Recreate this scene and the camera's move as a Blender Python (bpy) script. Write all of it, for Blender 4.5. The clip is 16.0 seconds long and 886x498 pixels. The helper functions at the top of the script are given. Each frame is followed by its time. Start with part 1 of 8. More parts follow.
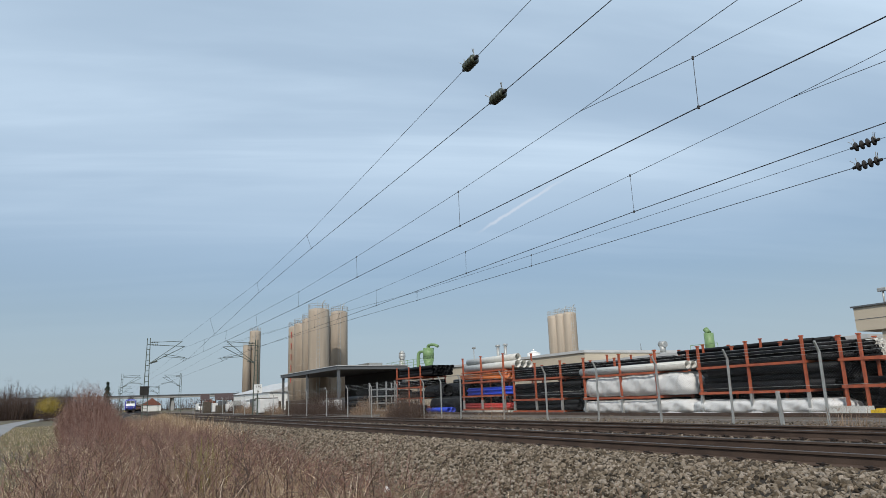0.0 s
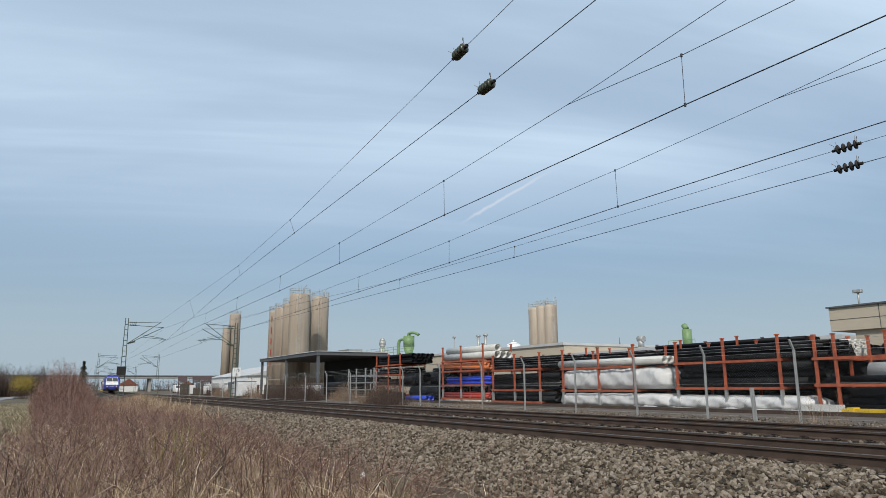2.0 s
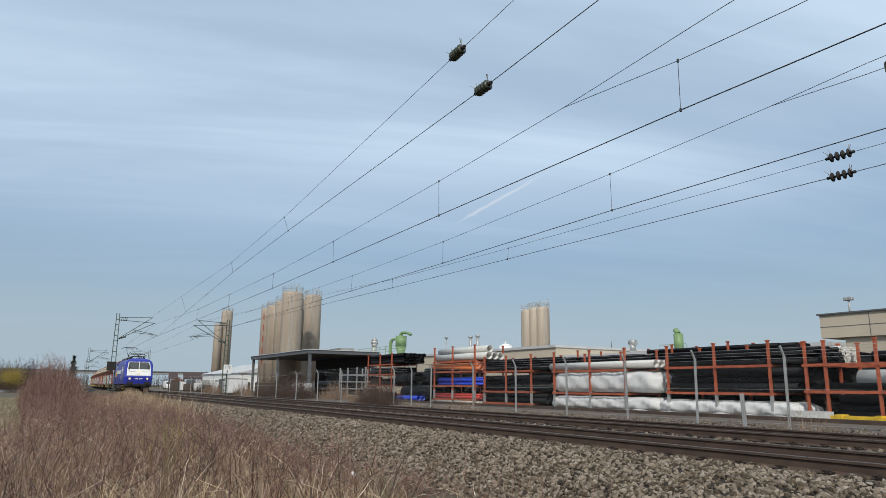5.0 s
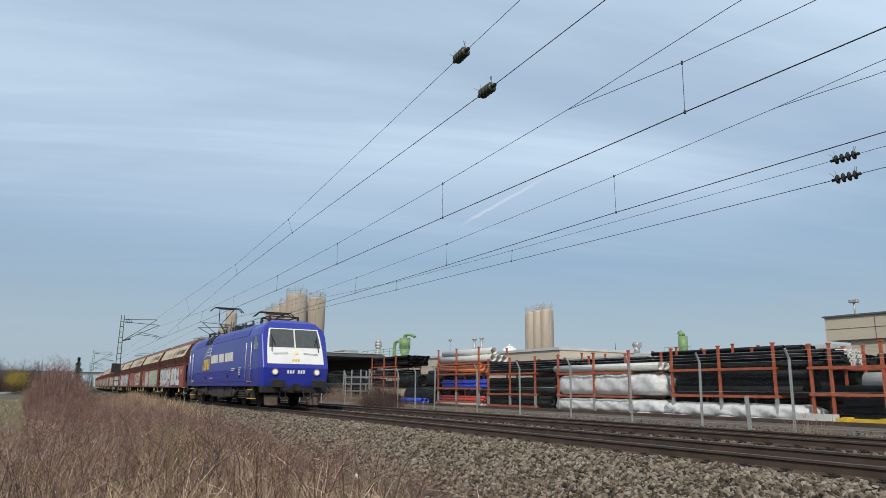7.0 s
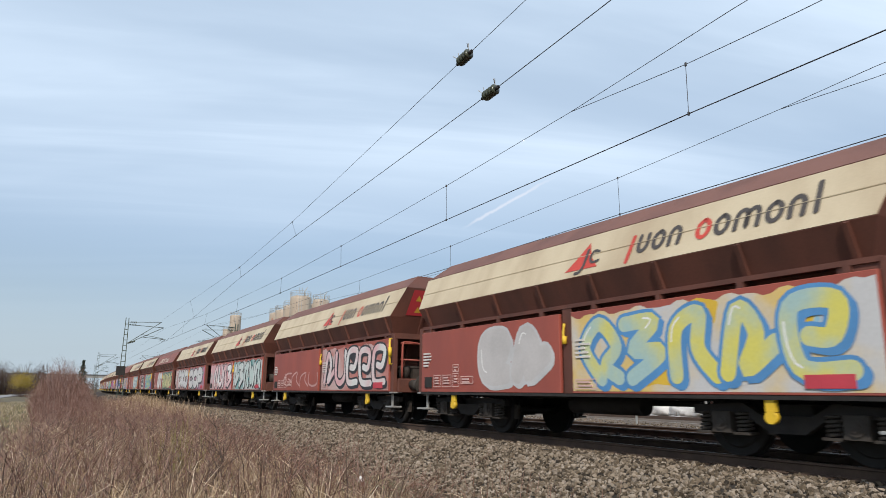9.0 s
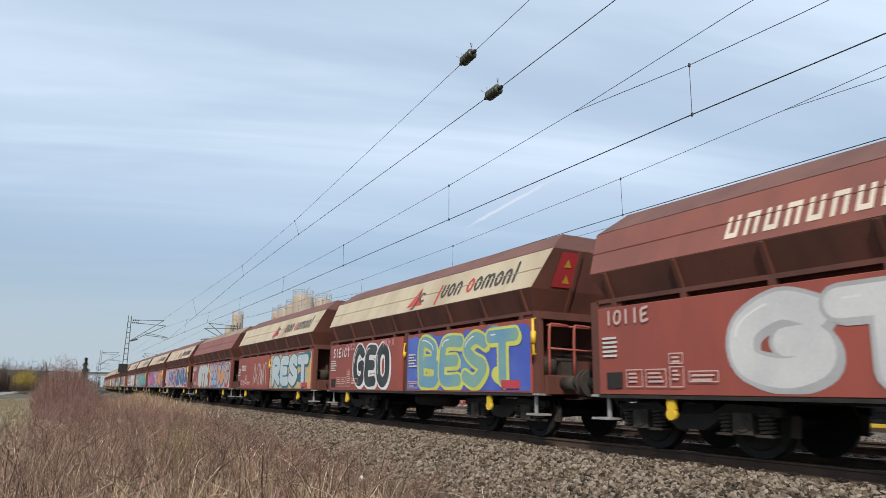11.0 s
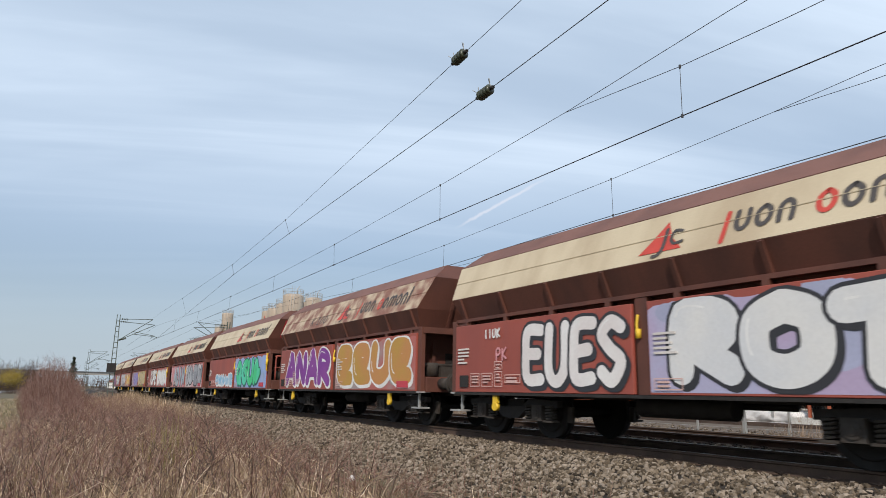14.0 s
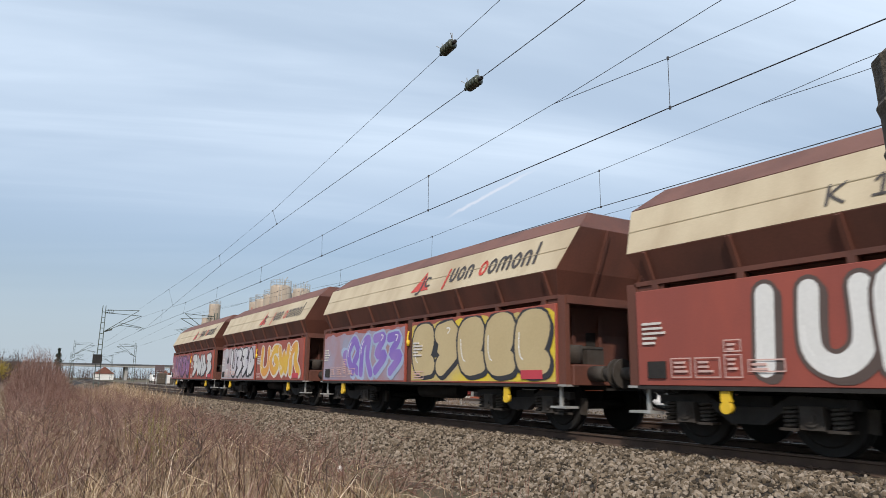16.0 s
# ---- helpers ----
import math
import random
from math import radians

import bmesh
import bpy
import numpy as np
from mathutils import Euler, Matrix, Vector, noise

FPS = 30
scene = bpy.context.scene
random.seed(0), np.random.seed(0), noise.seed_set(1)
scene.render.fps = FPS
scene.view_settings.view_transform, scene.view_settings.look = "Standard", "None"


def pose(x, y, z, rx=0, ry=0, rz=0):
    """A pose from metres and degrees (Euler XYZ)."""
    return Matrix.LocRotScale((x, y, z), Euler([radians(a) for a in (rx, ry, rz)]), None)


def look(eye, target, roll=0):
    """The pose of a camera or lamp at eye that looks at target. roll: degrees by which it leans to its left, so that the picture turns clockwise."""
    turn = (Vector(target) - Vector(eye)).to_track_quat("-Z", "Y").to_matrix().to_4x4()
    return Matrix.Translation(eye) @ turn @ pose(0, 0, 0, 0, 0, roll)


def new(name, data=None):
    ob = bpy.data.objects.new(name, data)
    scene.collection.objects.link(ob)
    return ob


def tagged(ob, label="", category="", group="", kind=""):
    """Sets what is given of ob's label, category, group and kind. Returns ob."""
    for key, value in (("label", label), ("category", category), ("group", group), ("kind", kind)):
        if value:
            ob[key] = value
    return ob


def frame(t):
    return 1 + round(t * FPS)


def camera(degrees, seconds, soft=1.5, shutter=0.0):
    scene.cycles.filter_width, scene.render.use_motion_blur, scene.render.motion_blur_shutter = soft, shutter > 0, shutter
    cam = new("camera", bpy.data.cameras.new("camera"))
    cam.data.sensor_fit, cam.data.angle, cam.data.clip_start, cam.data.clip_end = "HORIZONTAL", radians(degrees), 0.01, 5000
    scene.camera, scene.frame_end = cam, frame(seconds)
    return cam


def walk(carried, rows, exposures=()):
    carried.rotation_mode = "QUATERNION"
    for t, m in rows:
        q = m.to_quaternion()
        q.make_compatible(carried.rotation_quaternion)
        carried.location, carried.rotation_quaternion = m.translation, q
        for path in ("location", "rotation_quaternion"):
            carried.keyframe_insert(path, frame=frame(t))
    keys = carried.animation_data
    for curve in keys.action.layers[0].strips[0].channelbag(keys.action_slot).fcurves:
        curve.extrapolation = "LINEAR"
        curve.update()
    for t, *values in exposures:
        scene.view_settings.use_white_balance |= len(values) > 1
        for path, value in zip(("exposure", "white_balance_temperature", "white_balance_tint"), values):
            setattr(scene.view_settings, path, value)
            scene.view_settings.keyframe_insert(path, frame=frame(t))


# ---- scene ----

# World: rail tops at z = 0, y runs along the line away from the viewer, x across it.
TRACK_A, TRACK_B = 9.27, 13.27          # centre lines of the two tracks
BEND_START, BEND_RADIUS = 8.0, 3550.0   # the line bends gently away to +x


def bend(y):
    return max(0.0, y - BEND_START) ** 2 / (2 * BEND_RADIUS)


def heading(y):
    return -math.degrees(math.atan(max(0.0, y - BEND_START) / BEND_RADIUS))


# ---- camera: held by hand at one spot ----
EYE = (0.0, 0.0, 0.82)
TURNS = [
        (0.0, -28.24, 12.47, 1.89),
        (0.5, -29.33, 12.29, 1.11),
        (1.0, -29.80, 12.22, 1.35),
        (1.5, -29.76, 11.91, 0.56),
        (2.0, -29.98, 11.50, 0.41),
        (2.5, -30.93, 11.30, 0.06),
        (3.0, -30.41, 10.92, 0.26),
        (3.5, -30.40, 11.09, 0.27),
        (4.0, -30.59, 11.27, -0.09),
        (6.5, -30.65, 11.76, -0.67),
        (7.0, -30.38, 11.72, -0.57),
        (7.5, -30.46, 12.03, -0.64),
        (8.0, -30.36, 11.67, -0.59),
        (10.5, -29.76, 12.41, -0.66),
        (11.0, -29.92, 11.88, -0.87),
        (11.5, -30.01, 11.42, -0.64),
        (12.0, -30.16, 11.12, -0.88),
        (12.5, -30.04, 11.55, -1.23),
        (13.0, -30.52, 11.68, -1.07),
        (13.5, -30.76, 11.55, -1.10),
        (14.0, -30.71, 11.87, -0.92),
        (14.5, -30.72, 11.67, -0.77),
        (15.0, -30.94, 11.75, -0.84),
        (15.5, -31.24, 11.46, -0.84),
        (16.0, -31.70, 11.13, -0.80),
]
cam = camera(66.3, 16.0, soft=0.6, shutter=0.05)
walk(cam, [(t, pose(*EYE, 90 + p, r, y)) for t, y, p, r in TURNS],
     exposures=[(0.0, -0.07, 6450, 10), (6.9, -0.07, 6450, 10), (7.6, 0.0, 6450, 10), (8.0, 0.22, 6600, 12), (10.4, 0.18, 6650, 13), (13.5, 0.13, 6700, 14), (16.0, 0.17, 6720, 14)])

# ---- world and sun ----
SUN_ELEV, SUN_AZ = 40.0, 218.0   # azimuth clockwise from +y


def make_world():
    w = bpy.data.worlds.new("sky_world")
    scene.world = w
    w.use_nodes = True
    nt = w.node_tree
    nt.nodes.clear()
    out = nt.nodes.new("ShaderNodeOutputWorld")
    bg = nt.nodes.new("ShaderNodeBackground")
    sky = nt.nodes.new("ShaderNodeTexSky")
    sky.sky_type = "NISHITA"
    sky.sun_disc = False
    sky.sun_elevation, sky.sun_rotation = radians(SUN_ELEV), radians(SUN_AZ)
    sky.air_density, sky.dust_density, sky.ozone_density = 1.0, 2.2, 1.6
    co = nt.nodes.new("ShaderNodeTexCoord")
    sep = nt.nodes.new("ShaderNodeSeparateXYZ")
    nt.links.new(co.outputs["Generated"], sep.inputs[0])
    # a flat sheet of cirrus: direction divided by height
    zc = nt.nodes.new("ShaderNodeMath"); zc.operation = "MAXIMUM"; zc.inputs[1].default_value = 0.0
    nt.links.new(sep.outputs["Z"], zc.inputs[0])
    za = nt.nodes.new("ShaderNodeMath"); za.operation = "ADD"; za.inputs[1].default_value = 0.12
    nt.links.new(zc.outputs[0], za.inputs[0])
    dx = nt.nodes.new("ShaderNodeMath"); dx.operation = "DIVIDE"
    dy = nt.nodes.new("ShaderNodeMath"); dy.operation = "DIVIDE"
    nt.links.new(sep.outputs["X"], dx.inputs[0]); nt.links.new(za.outputs[0], dx.inputs[1])
    nt.links.new(sep.outputs["Y"], dy.inputs[0]); nt.links.new(za.outputs[0], dy.inputs[1])
    cmb = nt.nodes.new("ShaderNodeCombineXYZ")
    nt.links.new(dx.outputs[0], cmb.inputs[0]); nt.links.new(dy.outputs[0], cmb.inputs[1])

    def cloud(scale, stretch, turn, lo, hi, detail, seed):
        vr = nt.nodes.new("ShaderNodeVectorRotate")
        vr.rotation_type = "Z_AXIS"
        vr.inputs["Angle"].default_value = radians(turn)
        nt.links.new(cmb.outputs[0], vr.inputs["Vector"])
        mp = nt.nodes.new("ShaderNodeMapping")
        mp.inputs["Scale"].default_value = (stretch, 1.0, 1.0)
        mp.inputs["Location"].default_value = (seed, seed * 0.7, 0)
        nt.links.new(vr.outputs[0], mp.inputs[0])
        nz = nt.nodes.new("ShaderNodeTexNoise")
        nz.inputs["Scale"].default_value = scale
        nz.inputs["Detail"].default_value = detail
        nz.inputs["Roughness"].default_value = 0.55
        nz.inputs["Distortion"].default_value = 0.4
        nt.links.new(mp.outputs[0], nz.inputs["Vector"])
        rm = nt.nodes.new("ShaderNodeMapRange")
        rm.interpolation_type = "SMOOTHSTEP"
        rm.inputs["From Min"].default_value, rm.inputs["From Max"].default_value = lo, hi
        nt.links.new(nz.outputs["Fac"], rm.inputs["Value"])
        return rm.outputs[0]
    broad = cloud(0.62, 0.38, 24, 0.36, 0.62, 5.0, 3.1)
    fine = cloud(2.4, 0.16, 20, 0.42, 0.74, 8.0, 8.4)
    mul = nt.nodes.new("ShaderNodeMath"); mul.operation = "MULTIPLY_ADD"
    mul.inputs[1].default_value = 0.30
    nt.links.new(fine, mul.inputs[0])
    sc = nt.nodes.new("ShaderNodeMath"); sc.operation = "MULTIPLY"; sc.inputs[1].default_value = 0.34
    nt.links.new(broad, sc.inputs[0])
    plus = nt.nodes.new("ShaderNodeMath"); plus.operation = "ADD"; plus.inputs[1].default_value = 0.46
    nt.links.new(sc.outputs[0], plus.inputs[0])
    nt.links.new(plus.outputs[0], mul.inputs[2])
    # the sheet fades out towards the horizon
    fade = nt.nodes.new("ShaderNodeMapRange")
    fade.interpolation_type = "SMOOTHSTEP"
    fade.inputs["From Min"].default_value, fade.inputs["From Max"].default_value = 0.10, 0.40
    fade.inputs["To Min"].default_value = 0.12
    nt.links.new(sep.outputs["Z"], fade.inputs["Value"])
    amt = nt.nodes.new("ShaderNodeMath"); amt.operation = "MULTIPLY"; amt.use_clamp = True
    nt.links.new(mul.outputs[0], amt.inputs[0]); nt.links.new(fade.outputs[0], amt.inputs[1])
    mix = nt.nodes.new("ShaderNodeMix"); mix.data_type = "RGBA"
    mix.inputs[7].default_value = (6.95, 8.6, 10.3, 1)
    nt.links.new(amt.outputs[0], mix.inputs[0])
    haze = nt.nodes.new("ShaderNodeMix"); haze.data_type = "RGBA"
    haze.inputs[0].default_value = 0.45
    haze.inputs[7].default_value = (3.1, 4.9, 6.9, 1)
    nt.links.new(sky.outputs[0], haze.inputs[6])
    nt.links.new(haze.outputs[2], mix.inputs[6])
    # pale haze low over the horizon
    low = nt.nodes.new("ShaderNodeMapRange")
    low.interpolation_type = "SMOOTHSTEP"
    low.inputs["From Min"].default_value, low.inputs["From Max"].default_value = 0.0, 0.22
    low.inputs["To Min"].default_value, low.inputs["To Max"].default_value = 0.75, 0.0
    nt.links.new(sep.outputs["Z"], low.inputs["Value"])
    pale = nt.nodes.new("ShaderNodeMix"); pale.data_type = "RGBA"
    pale.inputs[7].default_value = (4.9, 6.0, 6.7, 1)
    nt.links.new(low.outputs[0], pale.inputs[0]); nt.links.new(mix.outputs[2], pale.inputs[6])
    mix = pale
    # one short vapour trail
    a, b = Vector((0.5125, 0.8248, 0.2388)).normalized(), Vector((0.5976, 0.7439, 0.2991)).normalized()
    nrm, tan = a.cross(b).normalized(), (b - a).normalized()
    dn = nt.nodes.new("ShaderNodeVectorMath"); dn.operation = "DOT_PRODUCT"; dn.inputs[1].default_value = nrm
    dt = nt.nodes.new("ShaderNodeVectorMath"); dt.operation = "DOT_PRODUCT"; dt.inputs[1].default_value = tan
    for d in (dn, dt):
        nt.links.new(co.outputs["Generated"], d.inputs[0])
    wav = nt.nodes.new("ShaderNodeTexNoise"); wav.inputs["Scale"].default_value = 60.0
    nt.links.new(co.outputs["Generated"], wav.inputs["Vector"])
    off = nt.nodes.new("ShaderNodeMath"); off.operation = "MULTIPLY_ADD"; off.inputs[1].default_value = 0.006; off.inputs[2].default_value = -0.003
    nt.links.new(wav.outputs["Fac"], off.inputs[0])
    sm = nt.nodes.new("ShaderNodeMath"); sm.operation = "ADD"
    nt.links.new(dn.outputs["Value"], sm.inputs[0]); nt.links.new(off.outputs[0], sm.inputs[1])
    ab = nt.nodes.new("ShaderNodeMath"); ab.operation = "ABSOLUTE"
    nt.links.new(sm.outputs[0], ab.inputs[0])
    wd = nt.nodes.new("ShaderNodeMapRange"); wd.interpolation_type = "SMOOTHSTEP"
    wd.inputs["From Min"].default_value, wd.inputs["From Max"].default_value = 0.0003, 0.0032
    wd.inputs["To Min"].default_value, wd.inputs["To Max"].default_value = 0.5, 0.0
    nt.links.new(ab.outputs[0], wd.inputs["Value"])
    lo, hi = a.dot(tan), b.dot(tan)
    l1 = nt.nodes.new("ShaderNodeMapRange"); l1.interpolation_type = "SMOOTHSTEP"
    l1.inputs["From Min"].default_value, l1.inputs["From Max"].default_value = lo - 0.01, lo + 0.03
    l2 = nt.nodes.new("ShaderNodeMapRange"); l2.interpolation_type = "SMOOTHSTEP"
    l2.inputs["From Min"].default_value, l2.inputs["From Max"].default_value = hi - 0.04, hi + 0.03
    l2.inputs["To Min"].default_value, l2.inputs["To Max"].default_value = 1.0, 0.0
    for l in (l1, l2):
        nt.links.new(dt.outputs["Value"], l.inputs["Value"])
    m1 = nt.nodes.new("ShaderNodeMath"); m1.operation = "MULTIPLY"
    nt.links.new(l1.outputs[0], m1.inputs[0]); nt.links.new(l2.outputs[0], m1.inputs[1])
    m2 = nt.nodes.new("ShaderNodeMath"); m2.operation = "MULTIPLY"
    nt.links.new(m1.outputs[0], m2.inputs[0]); nt.links.new(wd.outputs[0], m2.inputs[1])
    trail = nt.nodes.new("ShaderNodeMix"); trail.data_type = "RGBA"
    trail.inputs[7].default_value = (8.2, 8.6, 9.4, 1)
    nt.links.new(m2.outputs[0], trail.inputs[0]); nt.links.new(mix.outputs[2], trail.inputs[6])
    nt.links.new(trail.outputs[2], bg.inputs[0])
    bg.inputs[1].default_value = 0.094
    nt.links.new(bg.outputs[0], out.inputs[0])


make_world()
sun = new("sun", bpy.data.lights.new("sun", "SUN"))
sun.data.energy, sun.data.angle, sun.data.color = 3.1, radians(2.0), (1.0, 0.94, 0.85)
_a, _e = radians(SUN_AZ), radians(SUN_ELEV)
sun.matrix_world = look((0, 0, 60), (-math.sin(_a) * math.cos(_e), -math.cos(_a) * math.cos(_e), 60 - math.sin(_e)))


# ---- materials ----
def mat(name, col, rough=0.6, metal=0.0, var=0.18, scale=4.0, bump=0.15, fine=40.0, tint=None, island=0.0, each=0.0,
        streak=None, glow=None):
    """A procedural surface: two scales of variation, bump, an optional second colour in patches, and variation per piece."""
    m = bpy.data.materials.new(name)
    m.use_nodes = True
    nt = m.node_tree
    b = nt.nodes["Principled BSDF"]
    b.inputs["Roughness"].default_value, b.inputs["Metallic"].default_value = rough, metal
    co = nt.nodes.new("ShaderNodeTexCoord")
    vec = co.outputs["Object"]
    n1 = nt.nodes.new("ShaderNodeTexNoise"); n1.inputs["Scale"].default_value = scale; n1.inputs["Detail"].default_value = 6
    n2 = nt.nodes.new("ShaderNodeTexNoise"); n2.inputs["Scale"].default_value = fine; n2.inputs["Detail"].default_value = 3
    if streak:
        mp = nt.nodes.new("ShaderNodeMapping"); mp.inputs["Scale"].default_value = streak
        nt.links.new(vec, mp.inputs[0]); nt.links.new(mp.outputs[0], n1.inputs["Vector"])
    else:
        nt.links.new(vec, n1.inputs["Vector"])
    nt.links.new(vec, n2.inputs["Vector"])
    c2 = tint if tint else tuple(max(0.0, c * (1 - 2.2 * var)) for c in col)
    r1 = nt.nodes.new("ShaderNodeMapRange"); r1.interpolation_type = "SMOOTHSTEP"
    r1.inputs["From Min"].default_value, r1.inputs["From Max"].default_value = 0.36, 0.68
    nt.links.new(n1.outputs["Fac"], r1.inputs["Value"])
    mx = nt.nodes.new("ShaderNodeMix"); mx.data_type = "RGBA"
    mx.inputs[6].default_value, mx.inputs[7].default_value = (*col, 1), (*c2, 1)
    k = nt.nodes.new("ShaderNodeMath"); k.operation = "MULTIPLY"; k.inputs[1].default_value = 0.8 if tint else 0.6
    nt.links.new(r1.outputs[0], k.inputs[0]); nt.links.new(k.outputs[0], mx.inputs[0])
    hsv = nt.nodes.new("ShaderNodeHueSaturation")
    nt.links.new(mx.outputs[2], hsv.inputs["Color"])
    v = nt.nodes.new("ShaderNodeMapRange")
    v.inputs["To Min"].default_value, v.inputs["To Max"].default_value = 1 - var, 1 + var
    nt.links.new(n2.outputs["Fac"], v.inputs["Value"])
    last = v.outputs[0]
    if island or each:
        if island:
            g = nt.nodes.new("ShaderNodeNewGeometry"); rnd = g.outputs["Random Per Island"]
        else:
            g = nt.nodes.new("ShaderNodeObjectInfo"); rnd = g.outputs["Random"]
        amp = island or each
        rr = nt.nodes.new("ShaderNodeMapRange")
        rr.inputs["To Min"].default_value, rr.inputs["To Max"].default_value = 1 - amp, 1 + amp
        nt.links.new(rnd, rr.inputs["Value"])
        mm = nt.nodes.new("ShaderNodeMath"); mm.operation = "MULTIPLY"
        nt.links.new(last, mm.inputs[0]); nt.links.new(rr.outputs[0], mm.inputs[1])
        last = mm.outputs[0]
        rh = nt.nodes.new("ShaderNodeMapRange")
        rh.inputs["To Min"].default_value, rh.inputs["To Max"].default_value = 1.25, 0.7
        nt.links.new(rnd, rh.inputs["Value"]); nt.links.new(rh.outputs[0], hsv.inputs["Saturation"])
    nt.links.new(last, hsv.inputs["Value"])
    nt.links.new(hsv.outputs[0], b.inputs["Base Color"])
    if bump:
        bp = nt.nodes.new("ShaderNodeBump"); bp.inputs["Strength"].default_value = bump; bp.inputs["Distance"].default_value = 0.02
        nt.links.new(n2.outputs["Fac"], bp.inputs["Height"]); nt.links.new(bp.outputs[0], b.inputs["Normal"])
    if glow:
        b.inputs["Emission Color"].default_value = (*glow[:3], 1); b.inputs["Emission Strength"].default_value = glow[3]
    return m


# base soil tone darkened to stand for shade in gaps between grass blades
M_FIELD = mat("field_soil", (0.060, 0.043, 0.027), 0.95, var=0.3, scale=0.35, fine=9, tint=(0.15, 0.130, 0.062), bump=0.6)
M_YARD = mat("yard_gravel", (0.125, 0.098, 0.075), 0.95, var=0.3, scale=0.7, fine=14, bump=0.7, tint=(0.075, 0.055, 0.04))
M_PATH = mat("path_asphalt", (0.24, 0.235, 0.23), 0.9, var=0.1, scale=0.4, fine=30)
# bed near black: the shade in gaps between stones is put into its colour
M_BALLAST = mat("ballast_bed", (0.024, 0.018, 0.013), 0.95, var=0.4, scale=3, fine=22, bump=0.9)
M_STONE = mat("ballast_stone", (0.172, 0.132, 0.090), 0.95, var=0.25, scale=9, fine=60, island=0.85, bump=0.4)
M_RAIL = mat("rail_rust", (0.075, 0.047, 0.033), 0.9, var=0.25, scale=2, fine=50)
M_RAILTOP = mat("rail_polished", (0.13, 0.105, 0.088), 0.42, 0.8, var=0.1, scale=2, bump=0.02)
M_SLEEPER = mat("sleeper_concrete", (0.14, 0.115, 0.095), 0.9, var=0.25, scale=4, each=0.2)
M_CLIP = mat("clip_iron", (0.035, 0.025, 0.02), 0.7, 0.3)
M_BLUE = mat("loco_blue", (0.024, 0.036, 0.30), 0.30, var=0.06, scale=0.8, bump=0.02, tint=(0.032, 0.040, 0.28), streak=(1, 1, 0.2))
M_BLUEROOF = mat("loco_roof_blue", (0.028, 0.038, 0.265), 0.45, var=0.15, scale=1.5, bump=0.03, tint=(0.05, 0.05, 0.26))
M_WHITE = mat("white_paint", (0.78, 0.77, 0.73), 0.4, var=0.05, scale=1.5, bump=0.02)
M_YELLOW = mat("yellow_paint", (0.72, 0.47, 0.03), 0.5, var=0.1)
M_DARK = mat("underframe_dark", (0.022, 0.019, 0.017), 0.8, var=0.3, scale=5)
M_GREY = mat("bogie_grey", (0.045, 0.039, 0.033), 0.85, var=0.3, scale=5, tint=(0.03, 0.021, 0.015))
M_GLASS = mat("cab_glass", (0.085, 0.09, 0.085), 0.08, var=0.1, bump=0.0)
M_LAMP = mat("headlamp_lens", (0.62, 0.52, 0.34), 0.2, var=0.02, bump=0, glow=(1.0, 0.74, 0.4, 0.5))
M_TAIL = mat("red_lens", (0.5, 0.03, 0.03), 0.3, bump=0)
M_CHROME = mat("bright_metal", (0.55, 0.55, 0.54), 0.35, 0.8, bump=0.02)
M_BROWN = mat("wagon_brown", (0.118, 0.040, 0.025), 0.68, var=0.2, scale=1.4, fine=30, tint=(0.068, 0.026, 0.018), streak=(1, 1, 0.35), bump=0.06)
M_ROOFBROWN = mat("wagon_roof_brown", (0.165, 0.072, 0.053), 0.75, var=0.16, scale=1.2, tint=(0.115, 0.05, 0.038), bump=0.05)
M_RED = mat("wagon_red", (0.33, 0.075, 0.05), 0.55, var=0.12, scale=1.2, tint=(0.24, 0.06, 0.045), streak=(1, 1, 0.4), bump=0.04)
M_BEIGE = mat("wagon_beige", (0.51, 0.43, 0.295), 0.6, var=0.10, scale=1.0, tint=(0.38, 0.295, 0.19), streak=(1, 1, 0.3), bump=0.04)
M_WORN = mat("wagon_beige_worn", (0.58, 0.49, 0.35), 0.65, var=0.15, scale=2.6, tint=(0.16, 0.06, 0.04), bump=0.06)
M_STEEL = mat("silo_steel", (0.43, 0.355, 0.275), 0.58, 0.12, var=0.08, scale=0.7, tint=(0.34, 0.275, 0.21), streak=(2, 2, 0.15), bump=0.02)
M_GALV = mat("galvanised", (0.44, 0.44, 0.42), 0.55, 0.5, var=0.15)
M_ORANGE = mat("rack_orange", (0.42, 0.10, 0.04), 0.65, var=0.25, scale=4, tint=(0.24, 0.055, 0.03))
M_BLACKPIPE = mat("pipe_black", (0.007, 0.0075, 0.009), 0.6, var=0.2, bump=0.02, each=0.3)
M_BLACKPIPE.node_tree.nodes["Principled BSDF"].inputs["Specular IOR Level"].default_value = 0.18
M_BLUEPIPE = mat("pipe_blue", (0.02, 0.06, 0.52), 0.4, var=0.1, bump=0.02)
M_REDPIPE = mat("pipe_red", (0.5, 0.05, 0.04), 0.5, var=0.15, bump=0.02)
M_ORANGEPIPE = mat("pipe_orange", (0.55, 0.15, 0.035), 0.5, var=0.12, bump=0.02)
M_GREYPIPE = mat("pipe_pale_grey", (0.55, 0.54, 0.50), 0.5, var=0.1, bump=0.02)
M_WRAP = mat("white_film", (0.66, 0.65, 0.63), 0.42, var=0.08, scale=2.5, fine=9, bump=0.45)
M_HALL = mat("hall_cladding", (0.50, 0.43, 0.33), 0.8, var=0.06, scale=0.4, bump=0.04)
M_HALLROOF = mat("hall_roof", (0.50, 0.50, 0.49), 0.7, var=0.1, scale=0.5)
